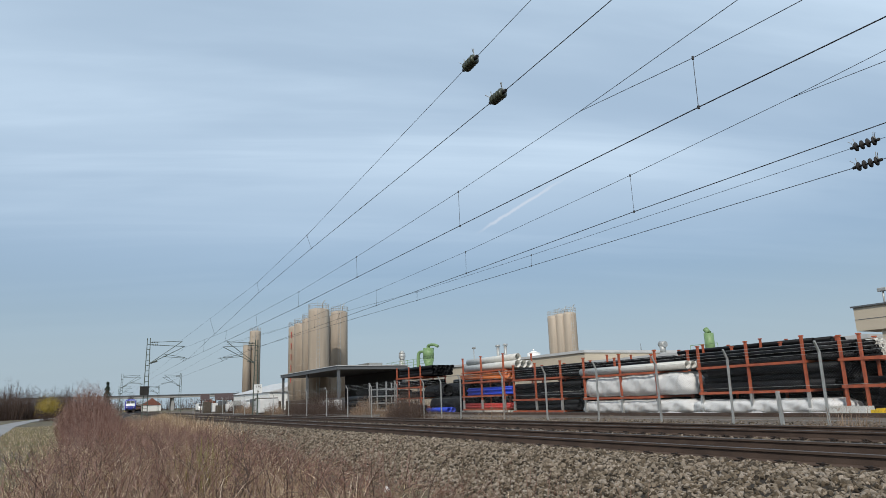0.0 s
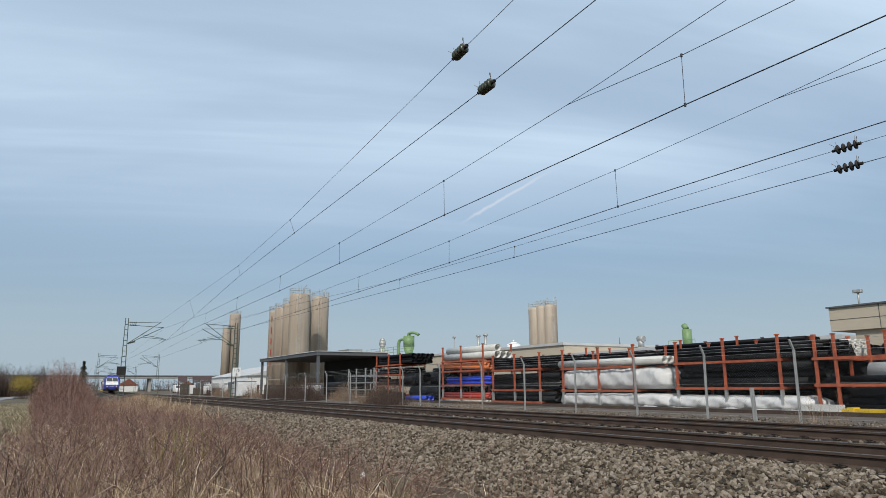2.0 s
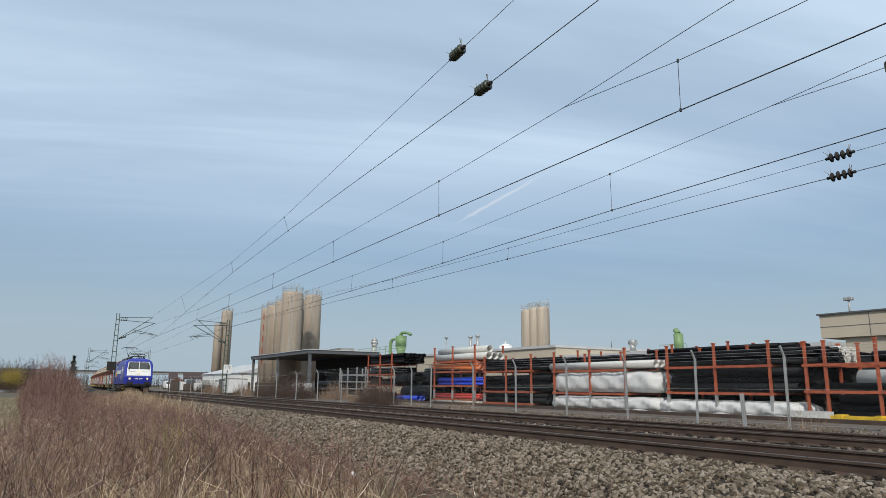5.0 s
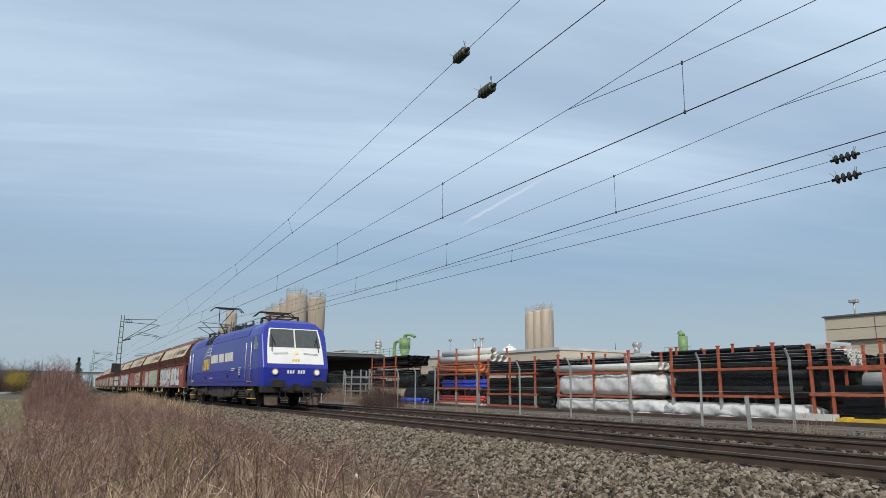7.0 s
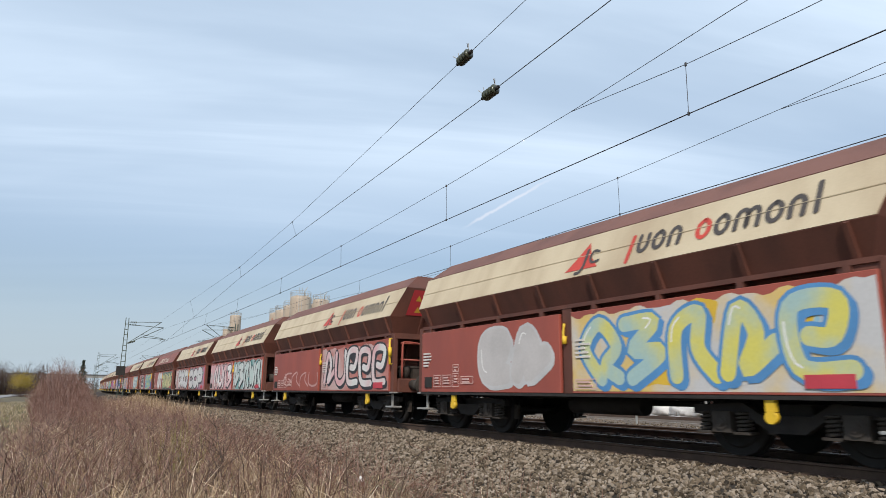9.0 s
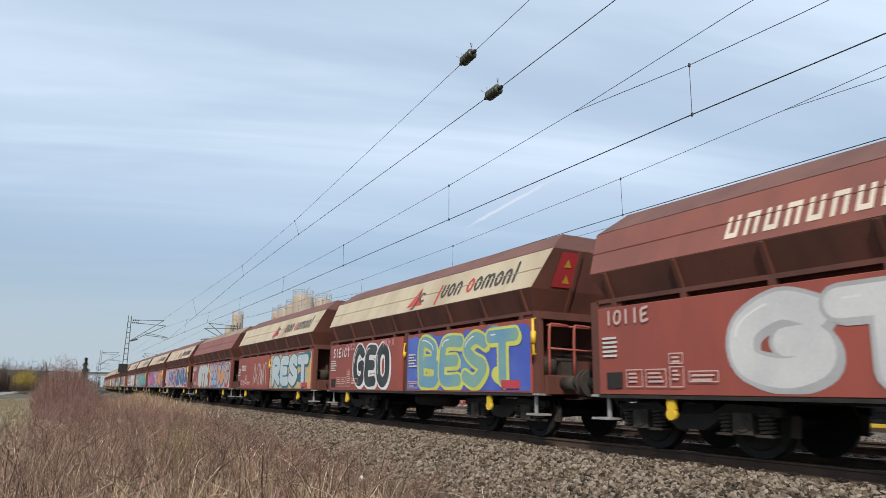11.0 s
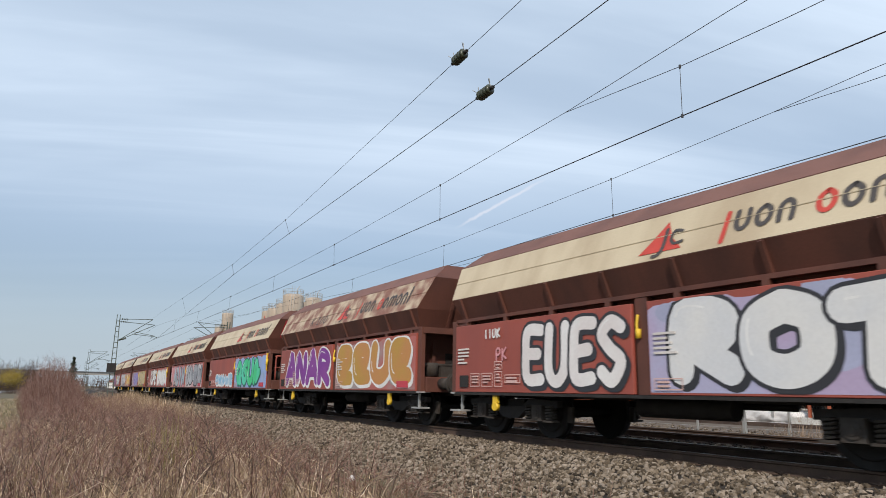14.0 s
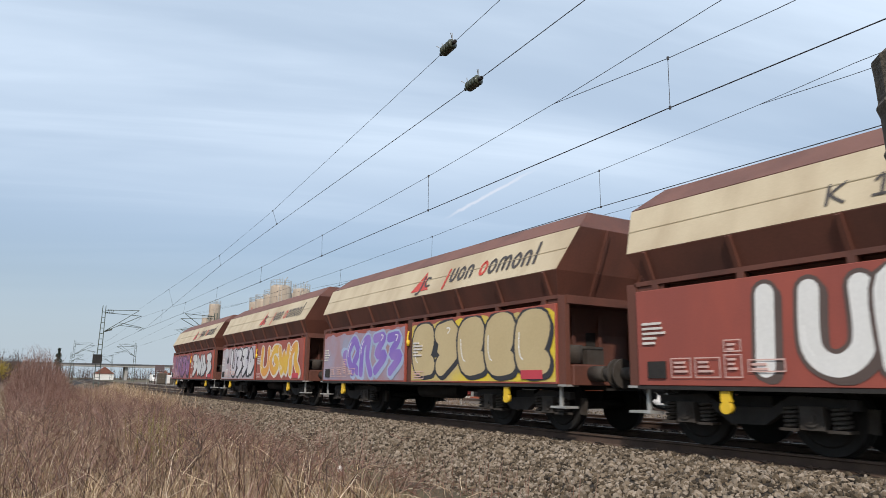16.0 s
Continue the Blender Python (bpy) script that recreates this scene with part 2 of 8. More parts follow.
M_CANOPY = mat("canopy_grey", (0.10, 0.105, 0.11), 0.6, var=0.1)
M_GREEN = mat("plant_green", (0.17, 0.27, 0.115), 0.5, var=0.1)
M_CONC = mat("bridge_concrete", (0.34, 0.33, 0.31), 0.9, var=0.1, scale=0.3)
M_MAST = mat("mast_green", (0.075, 0.095, 0.075), 0.65, var=0.2)
M_WIRE = mat("wire_copper", (0.030, 0.030, 0.034), 0.6, bump=0)
M_INS = mat("insulator_glaze", (0.06, 0.068, 0.045), 0.3, var=0.2, bump=0)
M_TWIG = mat("twig_bark", (0.085, 0.052, 0.038), 0.9, var=0.25, island=0.4, bump=0)
M_REDTWIG = mat("bramble_stem", (0.215, 0.112, 0.082), 0.85, var=0.25, island=0.6, bump=0)
M_GREENTWIG = mat("willow_shoot", (0.24, 0.21, 0.05), 0.85, var=0.2, island=0.3, bump=0)
M_DRY = mat("dry_grass", (0.41, 0.285, 0.165), 0.9, var=0.25, island=0.8, bump=0)
M_TURF = mat("spring_turf", (0.17, 0.155, 0.062), 0.9, var=0.25, island=0.4, bump=0)
M_WOOD = mat("weathered_wood", (0.10, 0.08, 0.06), 0.9, var=0.3, scale=6, streak=(4, 4, 0.4), bump=0.5)
M_BLOSSOM = mat("yellow_blossom", (0.36, 0.26, 0.03), 0.9, var=0.3, island=0.3, bump=0)
M_PINE = mat("pine_needles", (0.03, 0.045, 0.025), 0.9, var=0.3, island=0.3, bump=0)
M_INK = mat("lettering_dark", (0.06, 0.05, 0.045), 0.6, var=0.1, bump=0)
M_LOGORED = mat("lettering_red", (0.5, 0.05, 0.03), 0.55, var=0.1, bump=0)
M_ROOFTILE = mat("roof_tile", (0.20, 0.075, 0.05), 0.8)
M_BROWNROOF = mat("tar_roof", (0.07, 0.04, 0.035), 0.85)
M_STALK = mat("dead_stalk", (0.27, 0.18, 0.115), 0.9, var=0.2, island=0.45, bump=0)
M_STRAW = mat("straw", (0.56, 0.43, 0.28), 0.9, var=0.2, island=0.6, bump=0)
M_MESHWIRE = mat("mesh_wire", (0.12, 0.12, 0.115), 0.6, 0.3, bump=0)
M_SIGN = mat("sign_white", (0.75, 0.75, 0.72), 0.6, var=0.05)


# ---- mesh helpers ----
def box(bm, x0, x1, y0, y1, z0, z1):
    vs = [bm.verts.new((x, y, z)) for z in (z0, z1) for y in (y0, y1) for x in (x0, x1)]
    for f in ((0, 2, 3, 1), (4, 5, 7, 6), (0, 1, 5, 4), (2, 6, 7, 3), (0, 4, 6, 2), (1, 3, 7, 5)):
        bm.faces.new([vs[i] for i in f])
    return vs


def rod(bm, a, b, r, n=8, r2=None, cap=True):
    """A round bar from a to b."""
    a, b = Vector(a), Vector(b)
    d = (b - a).normalized()
    s = d.cross(Vector((0, 0, 1)) if abs(d.z) < 0.95 else Vector((1, 0, 0))).normalized()
    u = s.cross(d)
    r2 = r if r2 is None else r2
    A = [bm.verts.new(a + (s * math.cos(2 * math.pi * i / n) + u * math.sin(2 * math.pi * i / n)) * r) for i in range(n)]
    B = [bm.verts.new(b + (s * math.cos(2 * math.pi * i / n) + u * math.sin(2 * math.pi * i / n)) * r2) for i in range(n)]
    for i in range(n):
        f = bm.faces.new((A[i], A[(i + 1) % n], B[(i + 1) % n], B[i]))
        f.smooth = n > 6
    if cap:
        bm.faces.new(A[::-1])
        bm.faces.new(B)


def bar(bm, a, b, w, h):
    """A square bar from a to b, w wide and h high."""
    a, b = Vector(a), Vector(b)
    d = (b - a).normalized()
    s = d.cross(Vector((0, 0, 1)) if abs(d.z) < 0.95 else Vector((1, 0, 0))).normalized()
    u = s.cross(d)
    ends = []
    for p in (a, b):
        ends.append([bm.verts.new(p + s * (w / 2 * i) + u * (h / 2 * j)) for i, j in ((-1, -1), (1, -1), (1, 1), (-1, 1))])
    A, B = ends
    for i in range(4):
        bm.faces.new((A[i], A[(i + 1) % 4], B[(i + 1) % 4], B[i]))
    bm.faces.new(A[::-1])
    bm.faces.new(B)


def path_rod(bm, pts, r, n=6):
    """One continuous round bar along pts."""
    P = [Vector(p) for p in pts]
    rings = []
    side = None
    for i, p in enumerate(P):
        d = (P[min(i + 1, len(P) - 1)] - P[max(i - 1, 0)]).normalized()
        if side is None:
            side = d.cross(Vector((0, 0, 1)) if abs(d.z) < 0.95 else Vector((1, 0, 0)))
        side = (side - d * side.dot(d)).normalized()
        up = side.cross(d)
        rings.append([bm.verts.new(p + (side * math.cos(2 * math.pi * k / n) + up * math.sin(2 * math.pi * k / n)) * r) for k in range(n)])
    for A, B in zip(rings, rings[1:]):
        for k in range(n):
            bm.faces.new((A[k], A[(k + 1) % n], B[(k + 1) % n], B[k])).smooth = n > 5
    bm.faces.new(rings[0][::-1])
    bm.faces.new(rings[-1])


def pipe(bm, a, b, r, wall=0.1, n=14):
    """A hollow pipe: outside, inside and ring ends."""
    a, b = Vector(a), Vector(b)
    d = (b - a).normalized()
    s = d.cross(Vector((0, 0, 1)) if abs(d.z) < 0.95 else Vector((1, 0, 0))).normalized()
    u = s.cross(d)
    ri = r * (1 - wall)
    ring = lambda p, q: [bm.verts.new(p + (s * math.cos(2 * math.pi * i / n) + u * math.sin(2 * math.pi * i / n)) * q) for i in range(n)]
    A, B, C, D = ring(a, r), ring(b, r), ring(a, ri), ring(b, ri)
    for i in range(n):
        j = (i + 1) % n
        for q in ((A[i], A[j], B[j], B[i]), (C[j], C[i], D[i], D[j])):
            bm.faces.new(q).smooth = True
        bm.faces.new((A[j], A[i], C[i], C[j]))
        bm.faces.new((B[i], B[j], D[j], D[i]))


def sweep(bm, profile, ys, centre, closed=True):
    """A profile of (u, z) swept along the line through the ys."""
    rings = []
    for y in ys:
        th = radians(heading(y))
        rings.append([bm.verts.new((centre + bend(y) + u * math.cos(th), y + u * math.sin(th), z)) for u, z in profile])
    n = len(profile)
    for A, B in zip(rings, rings[1:]):
        for i in range(n if closed else n - 1):
            j = (i + 1) % n
            bm.faces.new((A[i], A[j], B[j], B[i]))
    if closed:
        bm.faces.new(rings[0][::-1])
        bm.faces.new(rings[-1])


def solid(bm, name, material, smooth=False):
    bmesh.ops.recalc_face_normals(bm, faces=bm.faces)
    me = bpy.data.meshes.new(name)
    bm.to_mesh(me)
    bm.free()
    me.materials.append(material)
    return me


def part(name, bm, material, parent, label="", bevel=0.0):
    ob = new(name, solid(bm, name, material))
    ob.parent = parent
    if label:
        ob["label"] = label
    if bevel:
        md = ob.modifiers.new("bevel", "BEVEL")
        md.width, md.segments, md.limit_method = bevel, 1, "ANGLE"
    return ob


def thing(name, bm, material, label, category, group="", kind=""):
    return tagged(new(name, solid(bm, name, material)), label, category, group, kind)


def base(name, label, category, at=None, group="", kind=""):
    e = new(name)
    e.empty_display_size = 0.2
    if at is not None:
        e.matrix_basis = at
    return tagged(e, label, category, group, kind)


def raw(name, verts, faces, material, smooth=False):
    me = bpy.data.meshes.new(name)
    me.from_pydata(verts, [], faces)
    me.materials.append(material)
    me.update()
    return me


# ---- ground ----
def build_ground():
    # one sheet to the horizon, with a level for the field, the hollow beside the line and the yard
    xs = [-2500, -600, -200, -80, -40, -20, -10, -5, -2, 0, 2, 4, 5.5, 7, 9, 12, 15, 16.5, 18, 20, 24, 30, 40, 60, 100, 200, 600, 2500]
    ys = [-2500, -600, -150, -50, -20, -8, 0, 6, 10, 14, 18, 24, 30, 40, 50, 65, 80, 100, 130, 170, 220, 300, 400, 600, 1200, 2600]
    bm = bmesh.new()
    rng = random.Random(4)
    grid = []
    for y in ys:
        row = []
        for x in xs:
            u = x - bend(min(y, 600.0))
            z = -0.82 if u < 5 else -0.82 + min(1.0, (u - 5) / 12.0) * 0.57
            if -30 < x < 6 and 4 < y < 200:
                z += rng.uniform(-0.05, 0.05)
            row.append(bm.verts.new((x, y, z)))
        grid.append(row)
    for a, b in zip(grid, grid[1:]):
        for i in range(len(xs) - 1):
            bm.faces.new((a[i], a[i + 1], b[i + 1], b[i])).smooth = True
    g = thing("ground", bm, M_FIELD, "flat field of dry grass and soil beside the railway", "ground", kind="structure")
    # the yard's gravel, laid on the sheet
    bm = bmesh.new()
    ys2 = [-60, -20, 0, 10, 20, 30, 45, 60, 80, 110, 150, 200]
    sweep(bm, [(7.6, -0.42), (8.4, -0.26), (12, -0.18), (30, -0.18), (90, -0.18), (90, -0.6), (7.6, -0.6)], ys2, TRACK_A)
    thing("yard_ground", bm, M_YARD, "brown gravel ground of the storage yard beside the track", "ground", kind="structure")
    bm = bmesh.new()
    pts = [(-4.9, 20, 1.2), (-5.0, 35, 1.2), (-5.2, 52, 1.2), (-6.0, 76, 1.3), (-6.9, 100, 1.3), (-7.0, 140, 1.4), (-4.6, 217, 1.5)]
    L, R = [], []
    for x, y, w in pts:
        L.append((x - w, y)); R.append((x + w, y))
    top = [[bm.verts.new((x, y, -0.735)) for x, y in side] for side in (L, R)]
    low = [[bm.verts.new((x, y, -0.95)) for x, y in side] for side in (L, R)]
    for i in range(len(pts) - 1):
        bm.faces.new((top[0][i], top[1][i], top[1][i + 1], top[0][i + 1]))
        bm.faces.new((low[0][i], low[0][i + 1], top[0][i + 1], top[0][i]))
        bm.faces.new((low[1][i + 1], low[1][i], top[1][i], top[1][i + 1]))
    thing("field_path", bm, M_PATH, "narrow grey asphalt farm path across the field", "path", kind="structure")


YS = [-60, -30, -12, 0, 8] + [8 + 6 * i for i in range(1, 40)] + [260, 290, 320, 360, 400, 450, 500, 560, 620, 700]


def build_track():
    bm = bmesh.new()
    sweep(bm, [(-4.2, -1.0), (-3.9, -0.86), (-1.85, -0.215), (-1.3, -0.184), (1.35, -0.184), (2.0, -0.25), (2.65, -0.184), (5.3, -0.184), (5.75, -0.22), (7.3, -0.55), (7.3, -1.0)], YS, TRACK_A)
    thing("ballast_bed", bm, M_BALLAST, "ballast embankment of broken grey-brown stone under two tracks, darkened as shade between stones", "ballast", kind="structure")
    prof = [(-0.07, -0.172), (0.07, -0.172), (0.07, -0.160), (0.012, -0.135), (0.010, -0.045), (0.034, -0.033), (0.034, -0.004),
            (-0.034, -0.004), (-0.034, -0.033), (-0.010, -0.045), (-0.012, -0.135), (-0.07, -0.160)]
    head = [(-0.031, -0.0045), (0.031, -0.0045), (0.026, 0.0), (-0.026, 0.0)]
    for name, c, lab in (("railway_track", TRACK_A, "railway track with rusty rails on concrete sleepers nearest the path"),
                         ("railway_track", TRACK_B, "second parallel railway track with rusty rails beside the yard")):
        tr = base(name, lab, "railway track", kind="structure")
        for side in (-0.7525, 0.7525):
            bm = bmesh.new()
            sweep(bm, prof, YS, c + side)
            r = part("rail", bm, M_RAIL, tr, "rust-brown steel rail")
            bm = bmesh.new()
            sweep(bm, head, YS, c + side)
            part("running_surface", bm, M_RAILTOP, r, "polished bright top of the rail")
        # sleepers with their clips
        bm = bmesh.new()
        box(bm, -1.3, 1.3, -0.13, 0.13, -0.39, -0.195)
        for s in (-0.7525, 0.7525):
            box(bm, s - 0.2, s + 0.2, -0.12, 0.12, -0.195, -0.178)
        sl = solid(bm, "sleeper", M_SLEEPER)
        bm = bmesh.new()
        for s in (-0.7525, 0.7525):
            for d in (-1, 1):
                x = s + d * 0.115
                box(bm, x - 0.04, x + 0.04, -0.045, 0.045, -0.178, -0.155)
                rod(bm, (x, 0, -0.15), (x, 0, -0.115), 0.018, 6)
                path_rod(bm, [(x - d * 0.05, -0.06, -0.15), (x + d * 0.06, -0.05, -0.125), (x + d * 0.06, 0.05, -0.125), (x - d * 0.05, 0.06, -0.15)], 0.008, 5)
        cl = solid(bm, "rail_clip", M_CLIP)
        near = [-4 + 0.6 * i for i in range(140)]
        for y in near:
            o = new("sleeper", sl); o.parent = tr
            o.matrix_basis = pose(c + bend(y), y, 0, 0, 0, heading(y))
            k = new("rail_clip", cl); k.parent = o
        bm = bmesh.new()
        for i in range(420):
            y = -4 + 0.6 * 140 + 0.6 * i
            x = c + bend(y)
            box(bm, x - 1.3, x + 1.3, y - 0.13, y + 0.13, -0.39, -0.182)
        tagged(part("far_sleepers", bm, M_SLEEPER, tr), kind="stuff")


build_ground()
build_track()


# ---- the train ----
def ring_loft(bm, rings, caps=True):
    R = [[bm.verts.new(p) for p in r] for r in rings]
    n = len(R[0])
    for A, B in zip(R, R[1:]):
        for i in range(n):
            j = (i + 1) % n
            bm.faces.new((A[i], A[j], B[j], B[i]))
    if caps:
        bm.faces.new(R[0][::-1])
        bm.faces.new(R[-1])
    return R


def wheelset(parent, y, r, half=0.72, material=None):
    for s in (-1, 1):
        bm = bmesh.new()
        rod(bm, (s * (half - 0.035), y, r), (s * (half + 0.10), y, r), r, 28)
        rod(bm, (s * (half - 0.07), y, r), (s * (half - 0.035), y, r), r + 0.03, 28)
        rod(bm, (s * (half + 0.10), y, r), (s * (half + 0.12), y, r), r * 0.78, 24, r * 0.72)
        rod(bm, (s * (half + 0.12), y, r), (s * (half + 0.22), y, r), 0.13, 14)
        part("wheel", bm, material or M_DARK, parent)
    bm = bmesh.new()
    rod(bm, (-half, y, r), (half, y, r), 0.085, 10)
    part("axle", bm, M_DARK, parent)


def coil(bm, x, y, z0, z1, r, turns=5, wire=0.02):
    pts = []
    for i in range(turns * 8 + 1):
        a = i / 8 * 2 * math.pi
        pts.append((x + r * math.cos(a), y + r * math.sin(a), z0 + (z1 - z0) * i / (turns * 8)))
    path_rod(bm, pts, wire, 5)


def ribbon(bm, pts, w, place, depth):
    """One flat painted stroke with round ends along pts (a, b) of half width w, put on the panel by place(a, b, depth)."""
    P = [Vector(p) for p in pts]
    P = [p for i, p in enumerate(P) if i == 0 or (p - P[i - 1]).length > 1e-5]
    if len(P) < 2:
        return
    d0, d1 = (P[0] - P[1]).normalized(), (P[-1] - P[-2]).normalized()
    arc = [math.radians(q) for q in (80, 55, 28)]
    line = [(P[0] + d0 * w * math.sin(q), w * math.cos(q)) for q in arc] + [(p, w) for p in P] + [(P[-1] + d1 * w * math.sin(q), w * math.cos(q)) for q in arc[::-1]]
    L, R = [], []
    n = len(line)
    for i, (p, k) in enumerate(line):
        d = (line[min(n - 1, i + 1)][0] - line[max(0, i - 1)][0])
        d = d.normalized() if d.length > 1e-6 else d1
        m = Vector((-d.y, d.x)) * k
        L.append(bm.verts.new(place(p.x + m.x, p.y + m.y, depth + 0.0007 * i / n)))
        R.append(bm.verts.new(place(p.x - m.x, p.y - m.y, depth + 0.0007 * i / n)))
    for i in range(n - 1):
        bm.faces.new((L[i], L[i + 1], R[i + 1], R[i]))


# free stroke shapes for sprayed ornament that nobody can read, in a unit box
SHAPES = [
    [[(0.05, 0.05), (0.30, 0.95), (0.62, 0.60), (0.40, 0.10), (0.95, 0.45)]],
    [[(0.95, 0.95), (0.40, 0.90), (0.05, 0.45), (0.50, 0.03), (0.95, 0.35), (0.60, 0.55)]],
    [[(0.10, 0.02), (0.18, 0.75), (0.70, 0.98), (0.62, 0.45), (0.95, 0.02)]],
    [[(0.02, 0.95), (0.30, 0.05), (0.50, 0.75), (0.72, 0.05), (0.98, 0.95)]],
    [[(0.90, 0.05), (0.15, 0.10), (0.10, 0.90), (0.80, 0.95), (0.70, 0.50), (0.35, 0.50)]],
    [[(0.05, 0.95), (0.80, 0.95), (0.25, 0.50), (0.95, 0.45), (0.20, 0.03)]],
    [[(0.10, 0.98), (0.08, 0.25), (0.50, 0.02), (0.92, 0.30), (0.92, 0.98)]],
    [[(0.50, 0.02), (0.05, 0.55), (0.50, 0.98), (0.95, 0.60), (0.62, 0.25), (0.98, 0.04)]],
]
# strokes of sprayed capitals, in a unit box
CAPS = {
    "A": [[(0.02, 0.0), (0.45, 1.0), (0.55, 1.0), (0.98, 0.0)], [(0.25, 0.33), (0.78, 0.33)]],
    "B": [[(0.12, 0.0), (0.12, 1.0), (0.75, 0.92), (0.72, 0.56), (0.25, 0.52), (0.9, 0.42), (0.82, 0.04), (0.12, 0.0)]],
    "C": [[(0.92, 0.82), (0.55, 1.0), (0.08, 0.75), (0.08, 0.25), (0.55, 0.0), (0.92, 0.2)]],
    "D": [[(0.12, 0.0), (0.12, 1.0), (0.6, 0.95), (0.92, 0.6), (0.85, 0.2), (0.55, 0.02), (0.12, 0.0)]],
    "E": [[(0.92, 0.97), (0.2, 0.95), (0.1, 0.5), (0.2, 0.03), (0.92, 0.03)], [(0.15, 0.5), (0.75, 0.52)]],
    "F": [[(0.9, 0.97), (0.15, 0.95), (0.12, 0.0)], [(0.15, 0.5), (0.72, 0.52)]],
    "G": [[(0.9, 0.85), (0.5, 1.0), (0.08, 0.7), (0.1, 0.2), (0.55, 0.0), (0.92, 0.15), (0.9, 0.45), (0.58, 0.44)]],
    "I": [[(0.5, 0.0), (0.5, 1.0)]],
    "J": [[(0.7, 1.0), (0.72, 0.3), (0.45, 0.0), (0.1, 0.2)]],
    "K": [[(0.14, 0.0), (0.14, 1.0)], [(0.92, 1.0), (0.3, 0.5), (0.95, 0.0)]],
    "M": [[(0.03, 0.0), (0.15, 1.0), (0.5, 0.35), (0.85, 1.0), (0.97, 0.0)]],
    "N": [[(0.1, 0.0), (0.12, 1.0), (0.86, 0.02), (0.9, 1.0)]],
    "O": [[(0.5, 1.0), (0.1, 0.78), (0.1, 0.22), (0.5, 0.0), (0.9, 0.22), (0.9, 0.78), (0.52, 1.0)]],
    "P": [[(0.12, 0.0), (0.12, 1.0), (0.8, 0.95), (0.8, 0.5), (0.2, 0.45)]],
    "R": [[(0.1, 0.0), (0.12, 1.0), (0.8, 0.92), (0.78, 0.55), (0.25, 0.48), (0.95, 0.0)]],
    "S": [[(0.9, 0.88), (0.5, 1.0), (0.12, 0.78), (0.45, 0.52), (0.88, 0.3), (0.5, 0.0), (0.08, 0.14)]],
    "T": [[(0.02, 0.95), (0.98, 0.97)], [(0.5, 0.9), (0.5, 0.0)]],
    "U": [[(0.1, 1.0), (0.1, 0.25), (0.5, 0.0), (0.9, 0.25), (0.9, 1.0)]],
    "X": [[(0.05, 1.0), (0.95, 0.0)], [(0.95, 1.0), (0.05, 0.0)]],
    "Y": [[(0.05, 1.0), (0.5, 0.5), (0.95, 1.0)], [(0.5, 0.5), (0.5, 0.0)]],
    "Z": [[(0.05, 0.97), (0.92, 0.97), (0.08, 0.03), (0.95, 0.03)]],
    "1": [[(0.2, 0.75), (0.5, 1.0), (0.52, 0.0)], [(0.15, 0.02), (0.95, 0.02)]],
    "2": [[(0.1, 0.8), (0.5, 1.0), (0.88, 0.72), (0.1, 0.02), (0.95, 0.03)]],
    "0": [[(0.5, 1.0), (0.12, 0.7), (0.12, 0.3), (0.5, 0.0), (0.88, 0.3), (0.88, 0.7), (0.52, 1.0)]],
}


def smooth_line(pts, k=5):
    out = []
    n = len(pts)
    for i in range(n - 1):
        p0, p1, p2, p3 = pts[max(0, i - 1)], pts[i], pts[i + 1], pts[min(n - 1, i + 2)]
        for j in range(k):
            t = j / k
            out.append(tuple(0.5 * (2 * b + (c - a) * t + (2 * a - 5 * b + 4 * c - d) * t * t + (3 * b - a - 3 * c + d) * t ** 3)
                             for a, b, c, d in zip(p0, p1, p2, p3)))
    out.append(pts[-1])
    return out


PAINTS = {}


def paint(col, second=None):
    """Sprayed paint; a second colour comes through in soft patches."""
    if (col, second) not in PAINTS:
        PAINTS[(col, second)] = mat("spray_paint", col, 0.55, var=0.10, scale=1.1 if second else 1.3, fine=25, bump=0.02, tint=second)
    return PAINTS[(col, second)]


def cloud_patch(parent, y0, y1, z0, z1, x, depth, material, rng, name="painted_ground", rough=0.10):
    """A sprayed area with an uneven, puffy upper edge."""
    bm = bmesh.new()
    n = 44
    lo, hi = [], []
    ph = rng.uniform(0, 6)
    for i in range(n + 1):
        a = y0 + (y1 - y0) * i / n
        puff = abs(math.sin(i * 0.42 + ph)) * 0.6 + abs(math.sin(i * 0.9 + ph * 2)) * 0.4
        lo.append(bm.verts.new((x - depth, a, z0)))
        hi.append(bm.verts.new((x - depth, a, z1 - (z1 - z0) * rough * (1 - puff))))
    for i in range(n):
        bm.faces.new((lo[i], lo[i + 1], hi[i + 1], hi[i]))
    return part(name, bm, material, parent)


